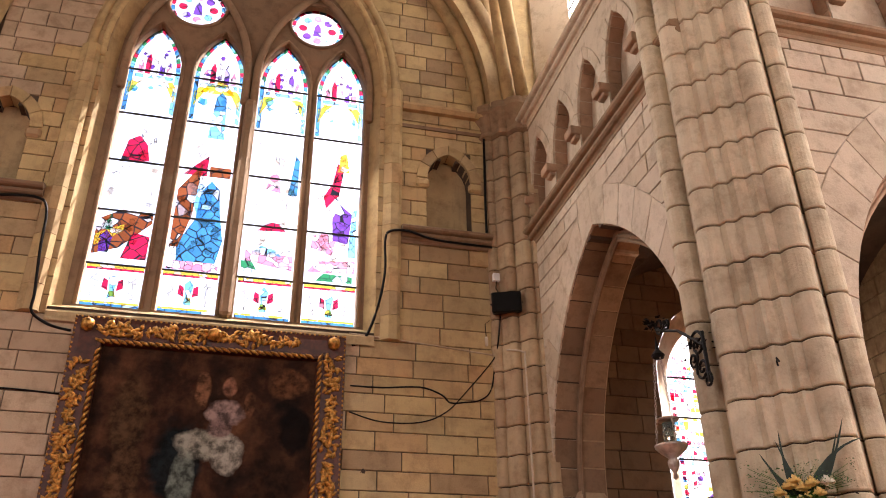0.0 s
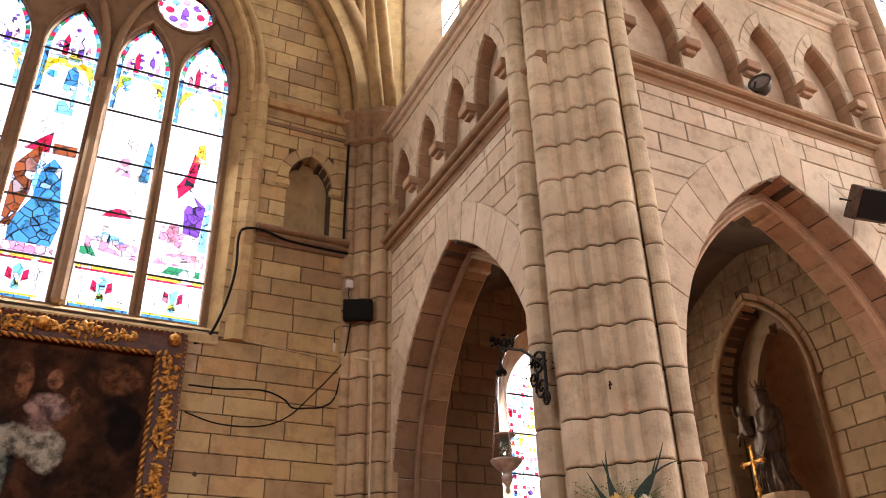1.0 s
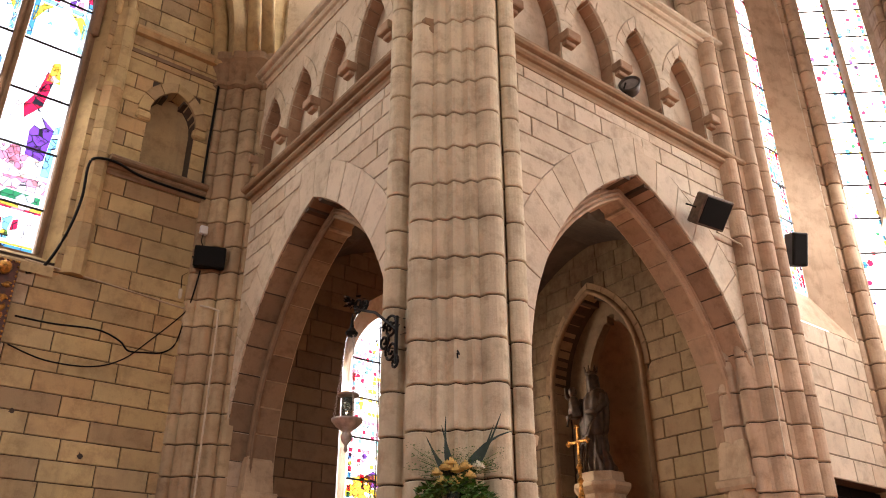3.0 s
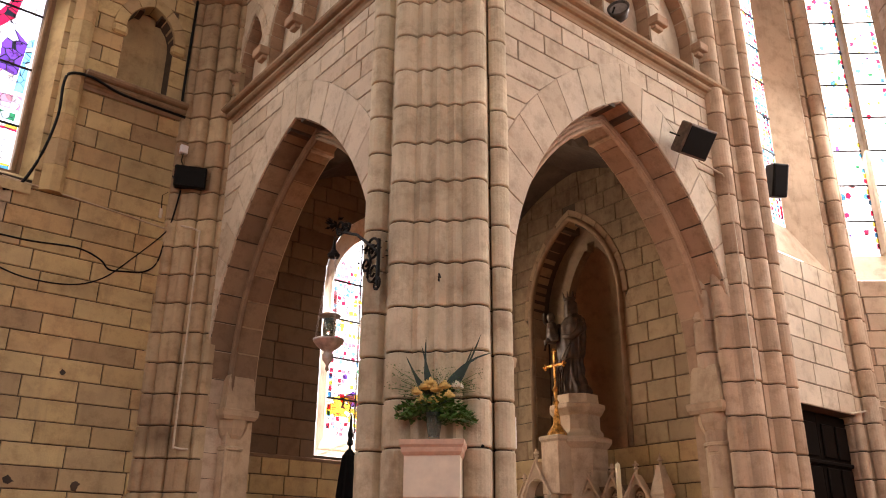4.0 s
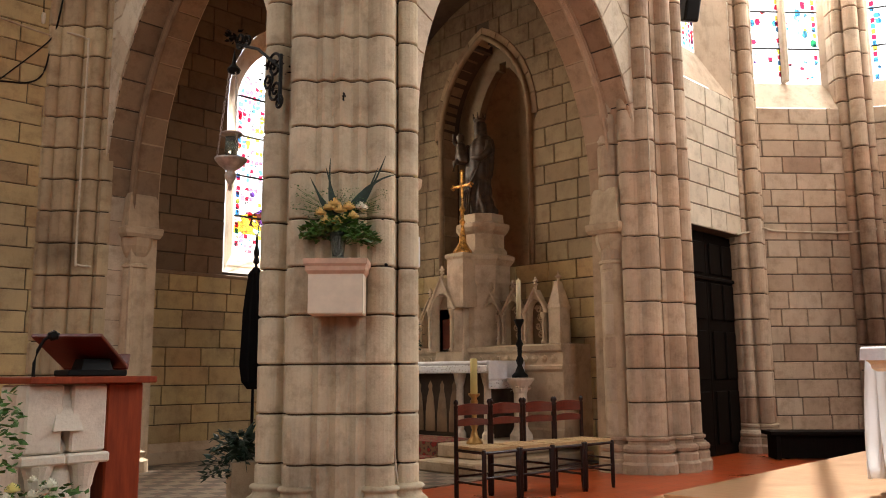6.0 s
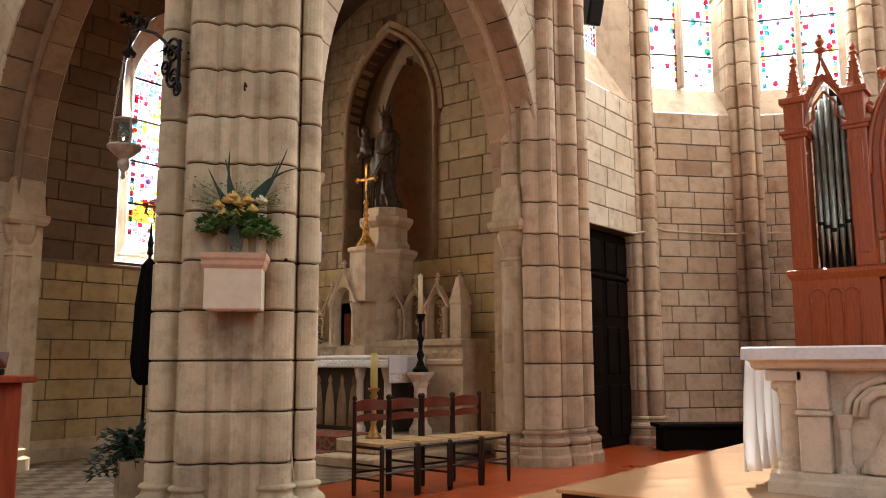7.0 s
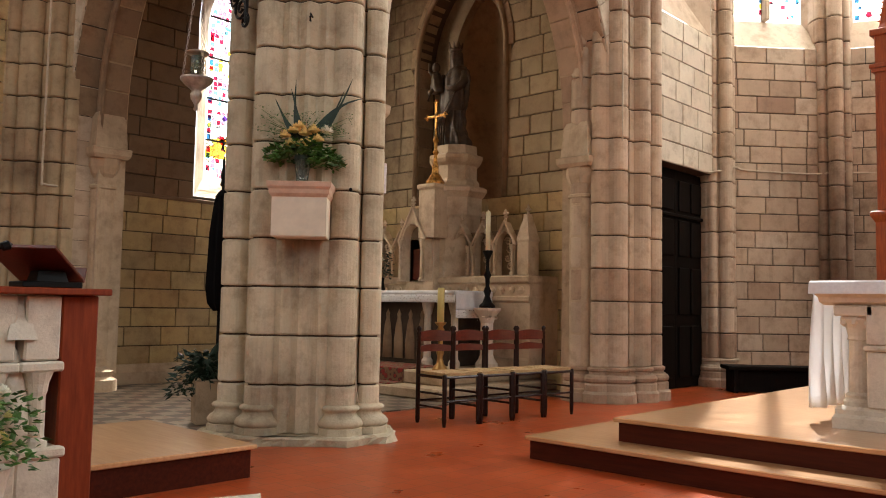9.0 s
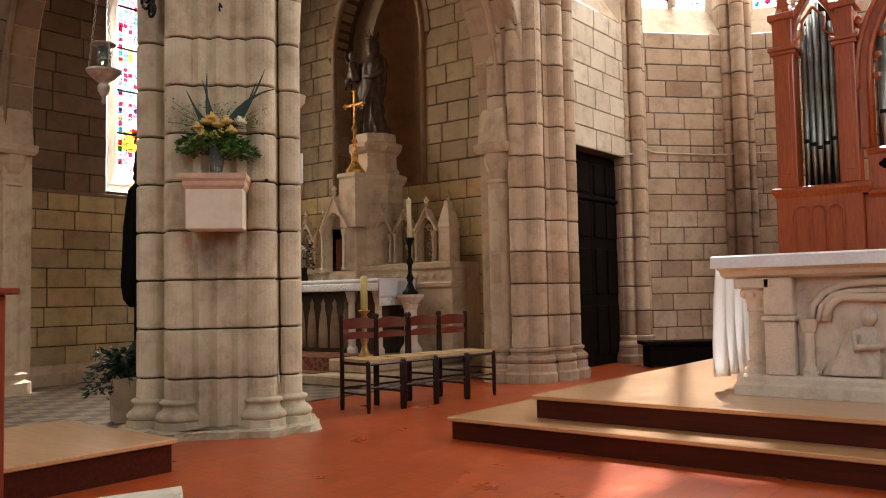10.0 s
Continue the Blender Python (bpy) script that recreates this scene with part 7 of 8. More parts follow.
tube(bm, [S0 + Vector(p) for p in ((-0.03, -0.19, 1.06), (-0.09, -0.25, 0.90), (-0.17, -0.17, 0.80), (-0.20, -0.02, 0.84))], 0.055, 12, False, (1.1, 1.15, 0.9, 0.55))
tube(bm, [S0 + Vector(p) for p in ((-0.03, 0.16, 1.06), (-0.11, 0.23, 0.90), (-0.20, 0.20, 0.84))], 0.055, 12, False, (1.1, 1.1, 0.7))
small = S0 + Vector((-0.15, 0.20, 0.0))
drape(bm, small, [(0.80, 0.07, 0.10), (0.88, 0.085, 0.10), (1.0, 0.07, 0.075), (1.09, 0.055, 0.06), (1.12, 0.025, 0.025)], 26, 12, lambda a, z: 0.16 * (1 - abs(math.sin(3 * a + 6 * z))), lambda z: 0.12 * (z - 0.8))
lathe(bm, [(0.0, 1.10), (0.04, 1.12), (0.062, 1.17), (0.058, 1.22), (0.03, 1.255), (0.0, 1.26)], 16, Matrix.Translation(small + Vector((0, 0.04, 0))))
tube(bm, [small + Vector(p) for p in ((0, 0.08, 1.06), (-0.02, 0.15, 1.14), (-0.01, 0.17, 1.27))], 0.026, 8, False, (1.1, 0.9, 0.7))
tube(bm, [small + Vector(p) for p in ((-0.03, 0.02, 0.86), (-0.10, 0.07, 0.80), (-0.09, 0.10, 0.68))], 0.035, 8, False, (1.1, 1, 0.6))
for k in range(5):
    tube(bm, [S0 + Vector((-0.15 - 0.005 * k, -0.17 + 0.03 * k, 0.80 - 0.04 * k)), S0 + Vector((-0.175, -0.02 + 0.03 * k, 0.52 - 0.03 * k)), S0 + Vector((-0.17, 0.05 + 0.04 * k, 0.30)), S0 + Vector((-0.19, 0.04 + 0.05 * k, 0.02))], 0.020, 6, False, (0.6, 1.0, 1.0, 0.6))
tagged(part("statue", bm, STATUE, smooth=True), "dark carved draped statue standing on its pedestal in the niche", "statue")

cr = thing("altar_cross", "gilt ornate standing altar cross", "cross")
CX, CY = 8.27, 7.72
bm = bmesh.new()
lathe(bm, [(0.13, 2.745), (0.13, 2.78), (0.10, 2.82), (0.05, 2.90), (0.045, 3.0), (0.03, 3.05)], 8, Matrix.Translation((CX, CY, 0)))
part("foot", bm, GILT, cr)
bm = bmesh.new()
lathe(bm, [(0.03, 3.05), (0.022, 3.15), (0.045, 3.19), (0.02, 3.23), (0.025, 3.32), (0.045, 3.36), (0.018, 3.42), (0.016, 3.55)], 10, Matrix.Translation((CX, CY, 0)))
part("stem", bm, GILT, cr)
bm = bmesh.new()
box(bm, CX - 0.012, CX + 0.012, CY - 0.02, CY + 0.02, 3.54, 3.90, 0.006)
box(bm, CX - 0.012, CX + 0.012, CY - 0.17, CY + 0.17, 3.68, 3.72, 0.006)
for y, z in ((-0.17, 3.70), (0.17, 3.70), (0, 3.90), (0, 3.70)):
    for dy, dz in ((0, 0.03), (0.03, 0), (-0.03, 0), (0, -0.03)):
        lathe(bm, [(0, -0.02), (0.024, 0), (0, 0.02)], 8, Matrix.Translation((CX, CY + y + dy, z + dz)))
part("cross_head", bm, GILT, cr)
tb = thing("cross_block", "square moulded stone block carrying the altar cross", "block")
bm = bmesh.new()
loft(bm, [(8.14, 7.60), (8.44, 7.60), (8.44, 7.90), (8.14, 7.90)], [(2.0, 0.0), (2.66, 0.0), (2.69, 0.03), (2.73, 0.03), (2.744, 0.0)])
part("block", bm, STONE_RERE, tb)

# candle by the altar on a carved capital
WAX = simple("wax", (0.85, 0.76, 0.50), 0.5, 0, 0.06)
WAXY = simple("yellow_wax", (0.78, 0.66, 0.26), 0.5, 0, 0.06)
cst = thing("candle_pillar", "short stone column with a carved capital", "column")
bm = bmesh.new()
PX, PY = 8.05, 6.56
lathe(bm, [(0.14, 0.301), (0.14, 0.36), (0.10, 0.42), (0.085, 0.46), (0.08, 0.86), (0.09, 0.88), (0.10, 0.93), (0.17, 1.02), (0.17, 1.05)], 16, Matrix.Translation((PX, PY, 0)))
part("shaft", bm, STONE_ALTAR, cst)
bm = bmesh.new()
leaf_spray(bm, random.Random(6), (PX, PY, 0.93), 40, 0.12, 0.09, 0.05)
part("carved_leaves", bm, STONE_ALTAR, cst)
ck = thing("candlestick", "dark bronze candlestick with a tall white candle", "candlestick")
bm = bmesh.new()
lathe(bm, [(0.10, 1.051), (0.10, 1.08), (0.06, 1.12), (0.03, 1.20), (0.05, 1.26), (0.025, 1.32), (0.03, 1.42), (0.05, 1.46), (0.022, 1.52), (0.022, 1.66), (0.04, 1.70), (0.065, 1.76), (0.06, 1.77)], 14, Matrix.Translation((PX, PY, 0)))
part("stem", bm, IRON, ck, smooth=True)
bm = bmesh.new()
lathe(bm, [(0.030, 1.76), (0.029, 2.26), (0.010, 2.27), (0.002, 2.29)], 14, Matrix.Translation((PX, PY, 0)))
part("candle", bm, WAX, ck, "tall white wax candle", smooth=True)
ck2 = thing("candlestick", "brass floor candlestick with a thick yellow candle", "candlestick")
QX, QY = 7.25, 6.60
bm = bmesh.new()
lathe(bm, [(0.10, 0.301), (0.09, 0.33), (0.05, 0.38), (0.03, 0.46), (0.05, 0.52), (0.03, 0.58), (0.03, 0.74), (0.05, 0.78), (0.03, 0.82), (0.07, 0.86), (0.07, 0.875)], 14, Matrix.Translation((QX, QY, 0)))
part("stem", bm, BRASS, ck2, smooth=True)
bm = bmesh.new()
lathe(bm, [(0.042, 0.86), (0.042, 1.27), (0.03, 1.28), (0.004, 1.27)], 14, Matrix.Translation((QX, QY, 0)))
part("candle", bm, WAXY, ck2, "thick yellow wax candle", smooth=True)
fl = thing("altar_flowers", "small dark vase of white flowers on the side altar", "flower vase")
bm = bmesh.new()
lathe(bm, [(0.05, 1.263), (0.06, 1.30), (0.04, 1.40), (0.05, 1.46)], 12, Matrix.Translation((8.2, 8.7, 0)))
part("vase", bm, IRON, fl, smooth=True)
bm = bmesh.new()
leaf_spray(bm, random.Random(9), (8.2, 8.7, 1.5), 130, 0.16, 0.4, 0.06)
part("foliage", bm, LEAF_DARK, fl)
for k in range(4):
    bm = bmesh.new()
    rose(bm, (8.12, 8.62 + 0.07 * k, 1.72 + 0.05 * (k % 2)), 0.045, random.Random(k))
    part("bloom", bm, WHITE_PETAL, fl)

# ---- furled banner, plant, notice frame ----
# unidentified dark silhouette beside the pier, built as a furled banner
bn = thing("furled_banner", "unidentified dark silhouette, built as a furled black banner with a spiked finial", "banner")
BX, BY = 4.35, 6.72
bm = bmesh.new()
lathe(bm, [(0.014, 0.013), (0.014, 2.15), (0.03, 2.17), (0.02, 2.22), (0.028, 2.26), (0.012, 2.34), (0.012, 2.40), (0.0, 2.46)], 10, Matrix.Translation((BX, BY, 0)))
part("pole", bm, IRON, bn)
bm = bmesh.new()
prof = [(0.02, 2.12), (0.06, 2.06), (0.08, 1.9), (0.10, 1.7), (0.11, 1.4), (0.12, 1.2), (0.10, 1.05), (0.05, 0.98)]
rings = []
for r, z in prof:
    rings.append([bm.verts.new((BX + r * (1 + 0.18 * math.sin(5 * a)) * math.cos(a), BY + r * (1 + 0.18 * math.sin(5 * a + z * 3)) * math.sin(a), z)) for a in [2 * math.pi * i / 24 for i in range(24)]])
for lo, hi in zip(rings, rings[1:]):
    for i in range(24):
        bm.faces.new((lo[i], lo[(i + 1) % 24], hi[(i + 1) % 24], hi[i]))
bm.faces.new(rings[0])
bm.faces.new(rings[-1][::-1])
part("cloth", bm, simple("black_cloth", (0.004, 0.0036, 0.004), 0.9, spec=0.1), bn, "black furled cloth")

pp = thing("potted_plant", "dark-leaved plant in a square stone trough", "plant")
bm = bmesh.new()
loft(bm, [(3.90, 6.28), (4.12, 6.20), (4.2, 6.42), (3.98, 6.50)], [(0.013, 0.0), (0.36, 0.015), (0.38, 0.01)])
part("trough", bm, STONE_PLAIN, pp, "plain square stone trough")
bm = bmesh.new()
rng = random.Random(23)
for k in range(34):
    a = rng.uniform(0, 6.28)
    L = rng.uniform(0.14, 0.34)
    top = Vector((4.02 + L * 0.8 * math.cos(a), 6.38 + L * 0.8 * math.sin(a), 0.42 + rng.uniform(-0.25, 0.3)))
    blade(bm, (4.02, 6.36, 0.37), top, (0, 0, 0.10), 0.022)
leaf_spray(bm, rng, (3.98, 6.36, 0.46), 150, 0.20, 0.22, 0.08, 0.5, 0.28)
leaf_spray(bm, rng, (3.84, 6.42, 0.32), 70, 0.10, 0.16, 0.08, 1.0, 0.25)
part("foliage", bm, LEAF_DARK, pp, "dark glossy leaves")

nb = thing("notice_frame", "small white framed notice fixed to the arch jamb", "notice")
bm = bmesh.new()
mn = Matrix.Translation((4.93, 5.12, 2.14)) @ Matrix.Rotation(radians(60), 4, "Z")
box(bm, -0.10, 0.10, -0.012, 0.012, -0.13, 0.13, 0.004, mn)
part("frame", bm, LINEN, nb)
bm = bmesh.new()
box(bm, -0.08, 0.08, -0.016, -0.0125, -0.11, 0.11, 0.001, mn)
part("sheet", bm, simple("grey_sheet", (0.45, 0.47, 0.46), 0.5), nb)
bm = bmesh.new()
box(bm, 4.66, 4.93, 5.10, 5.14, 2.10, 2.13, 0.004)
part("arm", bm, IRON, nb)

# ---- painting ----


def canvas_mat():
    """Dark old oil paint: soft shapes of drapery and cloud, brushed together."""
    n = Nodes("dark_oil_canvas")
    v = n.world_coords((1, 0, 1))
    a, b = n.noise(v, 2.2, 6, 0.65), n.noise(v, 7.0, 5, 0.65)
    col = n.ramp(a, [(0.32, (0.007, 0.004, 0.003)), (0.48, (0.030, 0.013, 0.007)), (0.62, (0.085, 0.036, 0.018)), (0.76, (0.16, 0.075, 0.035))])
    warp = n.add("TexNoise", Scale=4.5, Detail=4.0)
    n.link(v, warp.inputs["Vector"])
    shapes = (((-1.05, 4.0), (0.25, 0.5), (0.10, 0.055, 0.026), 0.8), ((-1.0, 3.3), (0.22, 0.4), (0.12, 0.062, 0.03), 0.8), ((0.75, 4.5), (0.28, 0.22), (0.15, 0.065, 0.03), 0.85), ((0.6, 3.3), (0.3, 0.5), (0.035, 0.016, 0.008), 0.7),
              ((-0.45, 3.5), (0.32, 0.55), (0.010, 0.016, 0.018), 0.95), ((-0.15, 3.72), (0.42, 0.22), (0.36, 0.35, 0.28), 0.95), ((0.10, 3.62), (0.20, 0.26), (0.40, 0.38, 0.31), 0.95), ((-0.38, 3.25), (0.16, 0.42), (0.20, 0.24, 0.20), 0.9),
              ((0.02, 4.10), (0.25, 0.17), (0.36, 0.25, 0.22), 0.95), ((-0.02, 3.92), (0.16, 0.13), (0.26, 0.17, 0.15), 0.9), ((-0.26, 4.36), (0.10, 0.24), (0.26, 0.12, 0.06), 0.9), ((0.05, 4.42), (0.10, 0.13), (0.32, 0.15, 0.09), 0.95), ((0.30, 4.22), (0.08, 0.17), (0.16, 0.07, 0.035), 0.85),
              ((0.85, 3.95), (0.22, 0.32), (0.004, 0.003, 0.003), 0.9))
    for (cx, cz), (rx, rz), c, amount in shapes:
        m = n.add("Mapping")
        m.inputs["Location"].default_value, m.inputs["Scale"].default_value = (-cx / rx, 0, -cz / rz), (1 / rx, 0, 1 / rz)
        n.link(v, m.inputs["Vector"])
        off = n.t.nodes.new("ShaderNodeVectorMath")
        off.operation = "MULTIPLY_ADD"
        n.link(warp.outputs["Color"], off.inputs[0])
        off.inputs[1].default_value = (0.8, 0, 0.8)
        n.link(m.outputs["Vector"], off.inputs[2])
        sub2 = n.t.nodes.new("ShaderNodeVectorMath")
        sub2.operation = "SUBTRACT"
        n.link(off.outputs[0], sub2.inputs[0])
        sub2.inputs[1].default_value = (0.4, 0, 0.4)
        ln = n.t.nodes.new("ShaderNodeVectorMath")
        ln.operation = "LENGTH"
        n.link(sub2.outputs[0], ln.inputs[0])
        col = n.mix(n.ramp(ln.outputs["Value"], [(0.74, (amount,) * 3), (0.98, (0, 0, 0))]), col, n.mix(n.ramp(b, [(0.40, (0, 0, 0)), (0.60, (1, 1, 1))]), tuple(q * 0.22 for q in c), c))
    n.link(col, n.bsdf.inputs["Base Color"])
    n.set(Roughness=0.6, Specular_IOR_Level=0.06)
    n.bump(n.noise(v, 90, 3), 0.15, 0.002)
    return n.mat


CANVAS = canvas_mat()
FRAME_DARK = simple("frame_brown", (0.085, 0.02, 0.008), 0.45, 0.2, 0.5, 15)
pt = thing("painting", "large dark oil painting in a carved gilt and brown frame", "painting")
FX0, FX1, FZ0, FZ1 = -1.84, 1.43, 1.5, 5.20
bm = bmesh.new()
box(bm, FX0 + 0.35, FX1 - 0.33, -0.04, 0.0, FZ0 + 0.3, FZ1 - 0.32)
on(M_WIN, part("canvas", bm, CANVAS, pt, "dark brown oil canvas with pale draped shapes"))


FR = [(0.0, 0.0), (0.02, 0.09), (0.10, 0.10), (0.30, 0.085), (0.31, 0.105), (0.355, 0.11), (0.37, 0.04)]
sides = (("left", (FX0, FZ0), (FX0, FZ1), (1, 0)), ("right", (FX1, FZ1), (FX1, FZ0), (-1, 0)), ("upper", (FX0, FZ1), (FX1, FZ1), (0, -1)), ("lower", (FX1, FZ0), (FX0, FZ0), (0, 1)))
for _, p, q, inn in sides:
    p, q, inn = Vector(p), Vector(q), Vector(inn)
    t = (q - p).normalized()
    L = (q - p).length
    bm = bmesh.new()
    rows2 = []
    for d, o in FR:
        a, b = p + inn * d + t * d, q + inn * d - t * d
        rows2.append((bm.verts.new((a.x, -o, a.y)), bm.verts.new((b.x, -o, b.y))))
    for (a0, b0), (a1, b1) in zip(rows2, rows2[1:]):
        bm.faces.new((a0, b0, b1, a1))
    rail = on(M_WIN, part("frame_rail", bm, FRAME_DARK, pt, "brown stained frame rail with gilt carving"))
    # twisted inner moulding
    bm = bmesh.new()
    k = int(L / 0.085)
    for i in range(4, k - 4):
        c = p + inn * 0.335 + t * (i * 0.085)
        d = (t * 0.055 + inn * 0.028)
        tube(bm, [(c.x - d.x, -0.105, c.y - d.y), (c.x, -0.128, c.y), (c.x + d.x, -0.105, c.y + d.y)], 0.022, 5, False, (0.5, 1, 0.5))
    on(M_WIN, part("twisted_moulding", bm, GILT, pt, "twisted gilt moulding", smooth=True))
    # pearls on the outer edge
    bm = bmesh.new()
    for i in range(int(L / 0.06)):
        c = p + inn * 0.03 + t * (0.03 + i * 0.06)
        lathe(bm, [(0, -0.018), (0.018, 0), (0, 0.018)], 5, Matrix.Translation((c.x, -0.095, c.y)))
    tagged(on(M_WIN, part("pearl_edge", bm, GILT, pt, smooth=True)), kind="stuff")
    # clusters of carved gilt leaves and ribbons
    at = 0.55
    while at < L - 0.5:
        for j, (dd, n2, sp) in enumerate(((0.0, 44, 0.15), (0.42, 24, 0.08))):
            if at + dd > L - 0.4:
                continue
            bm = bmesh.new()
            for i in range(n2):
                c = p + inn * (0.17 + rng.uniform(-0.5, 0.5) * sp * 1.2) + t * (at + dd + rng.uniform(-1, 1) * (sp * 1.6))
                ang = rng.uniform(0, 3.14)
                lathe(bm, [(0, -0.055), (0.024, -0.018), (0.026, 0.012), (0, 0.055)], 5, Matrix.Translation((c.x, -0.10 - 0.018 * rng.random(), c.y)) @ Matrix.Rotation(ang, 4, "Y"))
            on(M_WIN, part("carved_leaves", bm, GILT, pt, "carved gilt leaf cluster", smooth=True))
        at += 0.78
for cx, cz in ((FX0 + 0.17, FZ1 - 0.14), (FX1 - 0.17, FZ1 - 0.14), ((FX0 + FX1) / 2, FZ1 - 0.15)):
    bm = bmesh.new()
    lathe(bm, [(0, -0.09), (0.06, -0.06), (0.08, 0.0), (0.07, 0.05), (0, 0.09)], 14, Matrix.Translation((cx, -0.13, cz)))
    on(M_WIN, part("corner_boss", bm, GILT, pt, "rounded carved boss", smooth=True))

# ---- loudspeakers, lamps, cables ----


def loudspeaker(name, label, at, tilt, turn, w, h, d, bracket=True, category="loudspeaker", body=BLACK):
    m = Matrix.Translation(at) @ Matrix.Rotation(radians(turn), 4, "Z") @ Matrix.Rotation(radians(tilt), 4, "X")
    t = thing(name, label, category)
    bm = bmesh.new()
    box(bm, -w / 2, w / 2, -d / 2, d / 2, -h / 2, h / 2, 0.015, m)
    part("cabinet", bm, body, t)
    bm = bmesh.new()
    box(bm, -w / 2 + 0.025, w / 2 - 0.025, -d / 2 - 0.008, -d / 2 + 0.002, -h / 2 + 0.025, h / 2 - 0.025, 0.003, m)
    part("grille", bm, CABLE, t)
    if bracket:
        bm = bmesh.new()
        tube(bm, [m @ Vector((0, d / 2, 0)), m @ Vector((0, d / 2 + 0.14, 0.02))], 0.018, 6)
        tube(bm, [m @ Vector((-w / 2 - 0.015, 0, 0)), m @ Vector((-w / 2 - 0.015, d / 2 + 0.08, 0)), m @ Vector((w / 2 + 0.015, d / 2 + 0.08, 0)), m @ Vector((w / 2 + 0.015, 0, 0))], 0.010, 5)
        part("bracket", bm, IRON, t)
    return t


loudspeaker("loudspeaker", "black wall loudspeaker tilted down beside the corner shafts", (3.56, 9.62, 5.80), 14, -22, 0.40, 0.28, 0.24)
loudspeaker("floodlight", "brown metal wall floodlight with dark glass, tilted down", (7.52, 4.70, 5.67), 40, -8, 0.44, 0.36, 0.17, category="floodlight", body=simple("brown_metal", (0.13, 0.09, 0.065), 0.5, 0.4, 0.4, 15))
loudspeaker("loudspeaker", "black loudspeaker mounted high beside the choir pier", (9.62, 4.86, 5.88), 20, -30, 0.22, 0.44, 0.22)

sp = thing("spotlight", "dark round spotlight resting on the string course", "spotlight")
ms = Matrix.Translation((6.52, 4.84, 7.06)) @ Matrix.Rotation(radians(-60), 4, "Z") @ Matrix.Rotation(radians(75), 4, "X")
bm = bmesh.new()
lathe(bm, [(0.05, -0.12), (0.09, -0.08), (0.12, 0.02), (0.13, 0.06), (0.115, 0.07), (0.10, 0.03)], 18, ms)
part("housing", bm, simple("grey_metal", (0.09, 0.075, 0.065), 0.45, 0.5, 0.4, 15), sp, smooth=True)
bm = bmesh.new()
lathe(bm, [(0.0, 0.035), (0.105, 0.035), (0.105, 0.04)], 18, ms)
part("lens", bm, simple("lamp_glass", (0.25, 0.22, 0.2), 0.15), sp)
bm = bmesh.new()
tube(bm, [(6.52, 4.90, 6.92), (6.42, 4.86, 7.0), (6.44, 4.84, 7.08)], 0.012, 6)
tube(bm, [(6.52, 4.90, 6.92), (6.62, 4.88, 7.0), (6.60, 4.84, 7.08)], 0.012, 6)
part("yoke", bm, IRON, sp)


def cable(name, label, pts, r, mat):
    sm = []
    P = [Vector(p) for p in pts]
    for i in range(len(P) - 1):
        p0, p1, p2, p3 = P[max(0, i - 1)], P[i], P[i + 1], P[min(len(P) - 1, i + 2)]
        for t in (0, 0.2, 0.4, 0.6, 0.8):
            sm.append(0.5 * ((2 * p1) + (p2 - p0) * t + (2 * p0 - 5 * p1 + 4 * p2 - p3) * t * t + (3 * p1 - p0 - 3 * p2 + p3) * t ** 3))
    sm.append(P[-1])
    bm = bmesh.new()
    tube(bm, sm, r, 6)
    return tagged(part(name, bm, mat, smooth=True), label, "cable")


YW = 9.842
cable("cable", "black cable looping down the transept wall beside the window", [(3.42, 9.72, 6.70), (2.6, 9.72, 6.72), (2.2, 9.70, 6.80), (1.95, 9.72, 6.78), (1.88, 9.72, 6.62), (1.89, 9.73, 6.15), (1.80, 9.74, 5.6), (1.66, YW, 5.2), (1.5, YW, 5.1)], 0.018, CABLE)
cable("cable", "thin pale conduit running along the transept wall", [(1.46, YW, 5.26), (2.12, YW, 5.22), (2.8, YW, 5.17), (3.42, YW, 5.12), (3.55, 9.74, 5.12)], 0.012, STONE_PLAIN)
cable("cable", "black cable sagging across the transept wall", [(1.5, YW, 4.56), (1.9, YW, 4.56), (2.4, YW, 4.60), (2.68, YW, 4.52), (2.80, YW, 4.42), (3.0, YW, 4.44), (3.2, YW, 4.48), (3.35, YW, 4.62), (3.42, YW, 4.95), (3.46, 9.76, 5.3), (3.5, 9.74, 5.65)], 0.011, CABLE)
cable("cable", "thin black cable sagging low across the transept wall", [(1.5, YW, 4.22), (1.9, YW, 4.12), (2.4, YW, 4.14), (2.75, YW, 4.30), (3.05, YW, 4.62), (3.35, YW, 4.98), (3.46, 9.78, 5.15)], 0.009, CABLE)
cable("cable", "black cable beside the great window", [(-3.2, YW, 6.72), (-2.6, 9.72, 6.70), (-2.42, 9.72, 6.55), (-2.38, 9.72, 6.0), (-2.32, 9.72, 5.4), (-2.30, 9.72, 5.15), (-2.1, YW, 5.05), (-1.86, YW, 5.0)], 0.018, CABLE)
cable("cable", "thin black cable crossing the wall beside the painting", [(-3.2, YW, 4.2), (-2.5, YW, 4.25), (-1.84, YW, 4.22)], 0.011, CABLE)
cable("conduit_pipe", "pale metal conduit running down the corner shafts", [(3.52, 9.62, 5.12), (3.70, 9.50, 5.06), (3.72, 9.48, 4.9), (3.72, 9.48, 3.5), (3.72, 9.48, 2.45), (3.74, 9.47, 2.36), (3.86, 9.38, 2.34)], 0.013, STONE_PALE)
cable("cable", "black cable running down the corner shafts", [(3.40, 9.80, 8.7), (3.38, 9.80, 7.6), (3.37, 9.78, 6.9)], 0.018, CABLE)
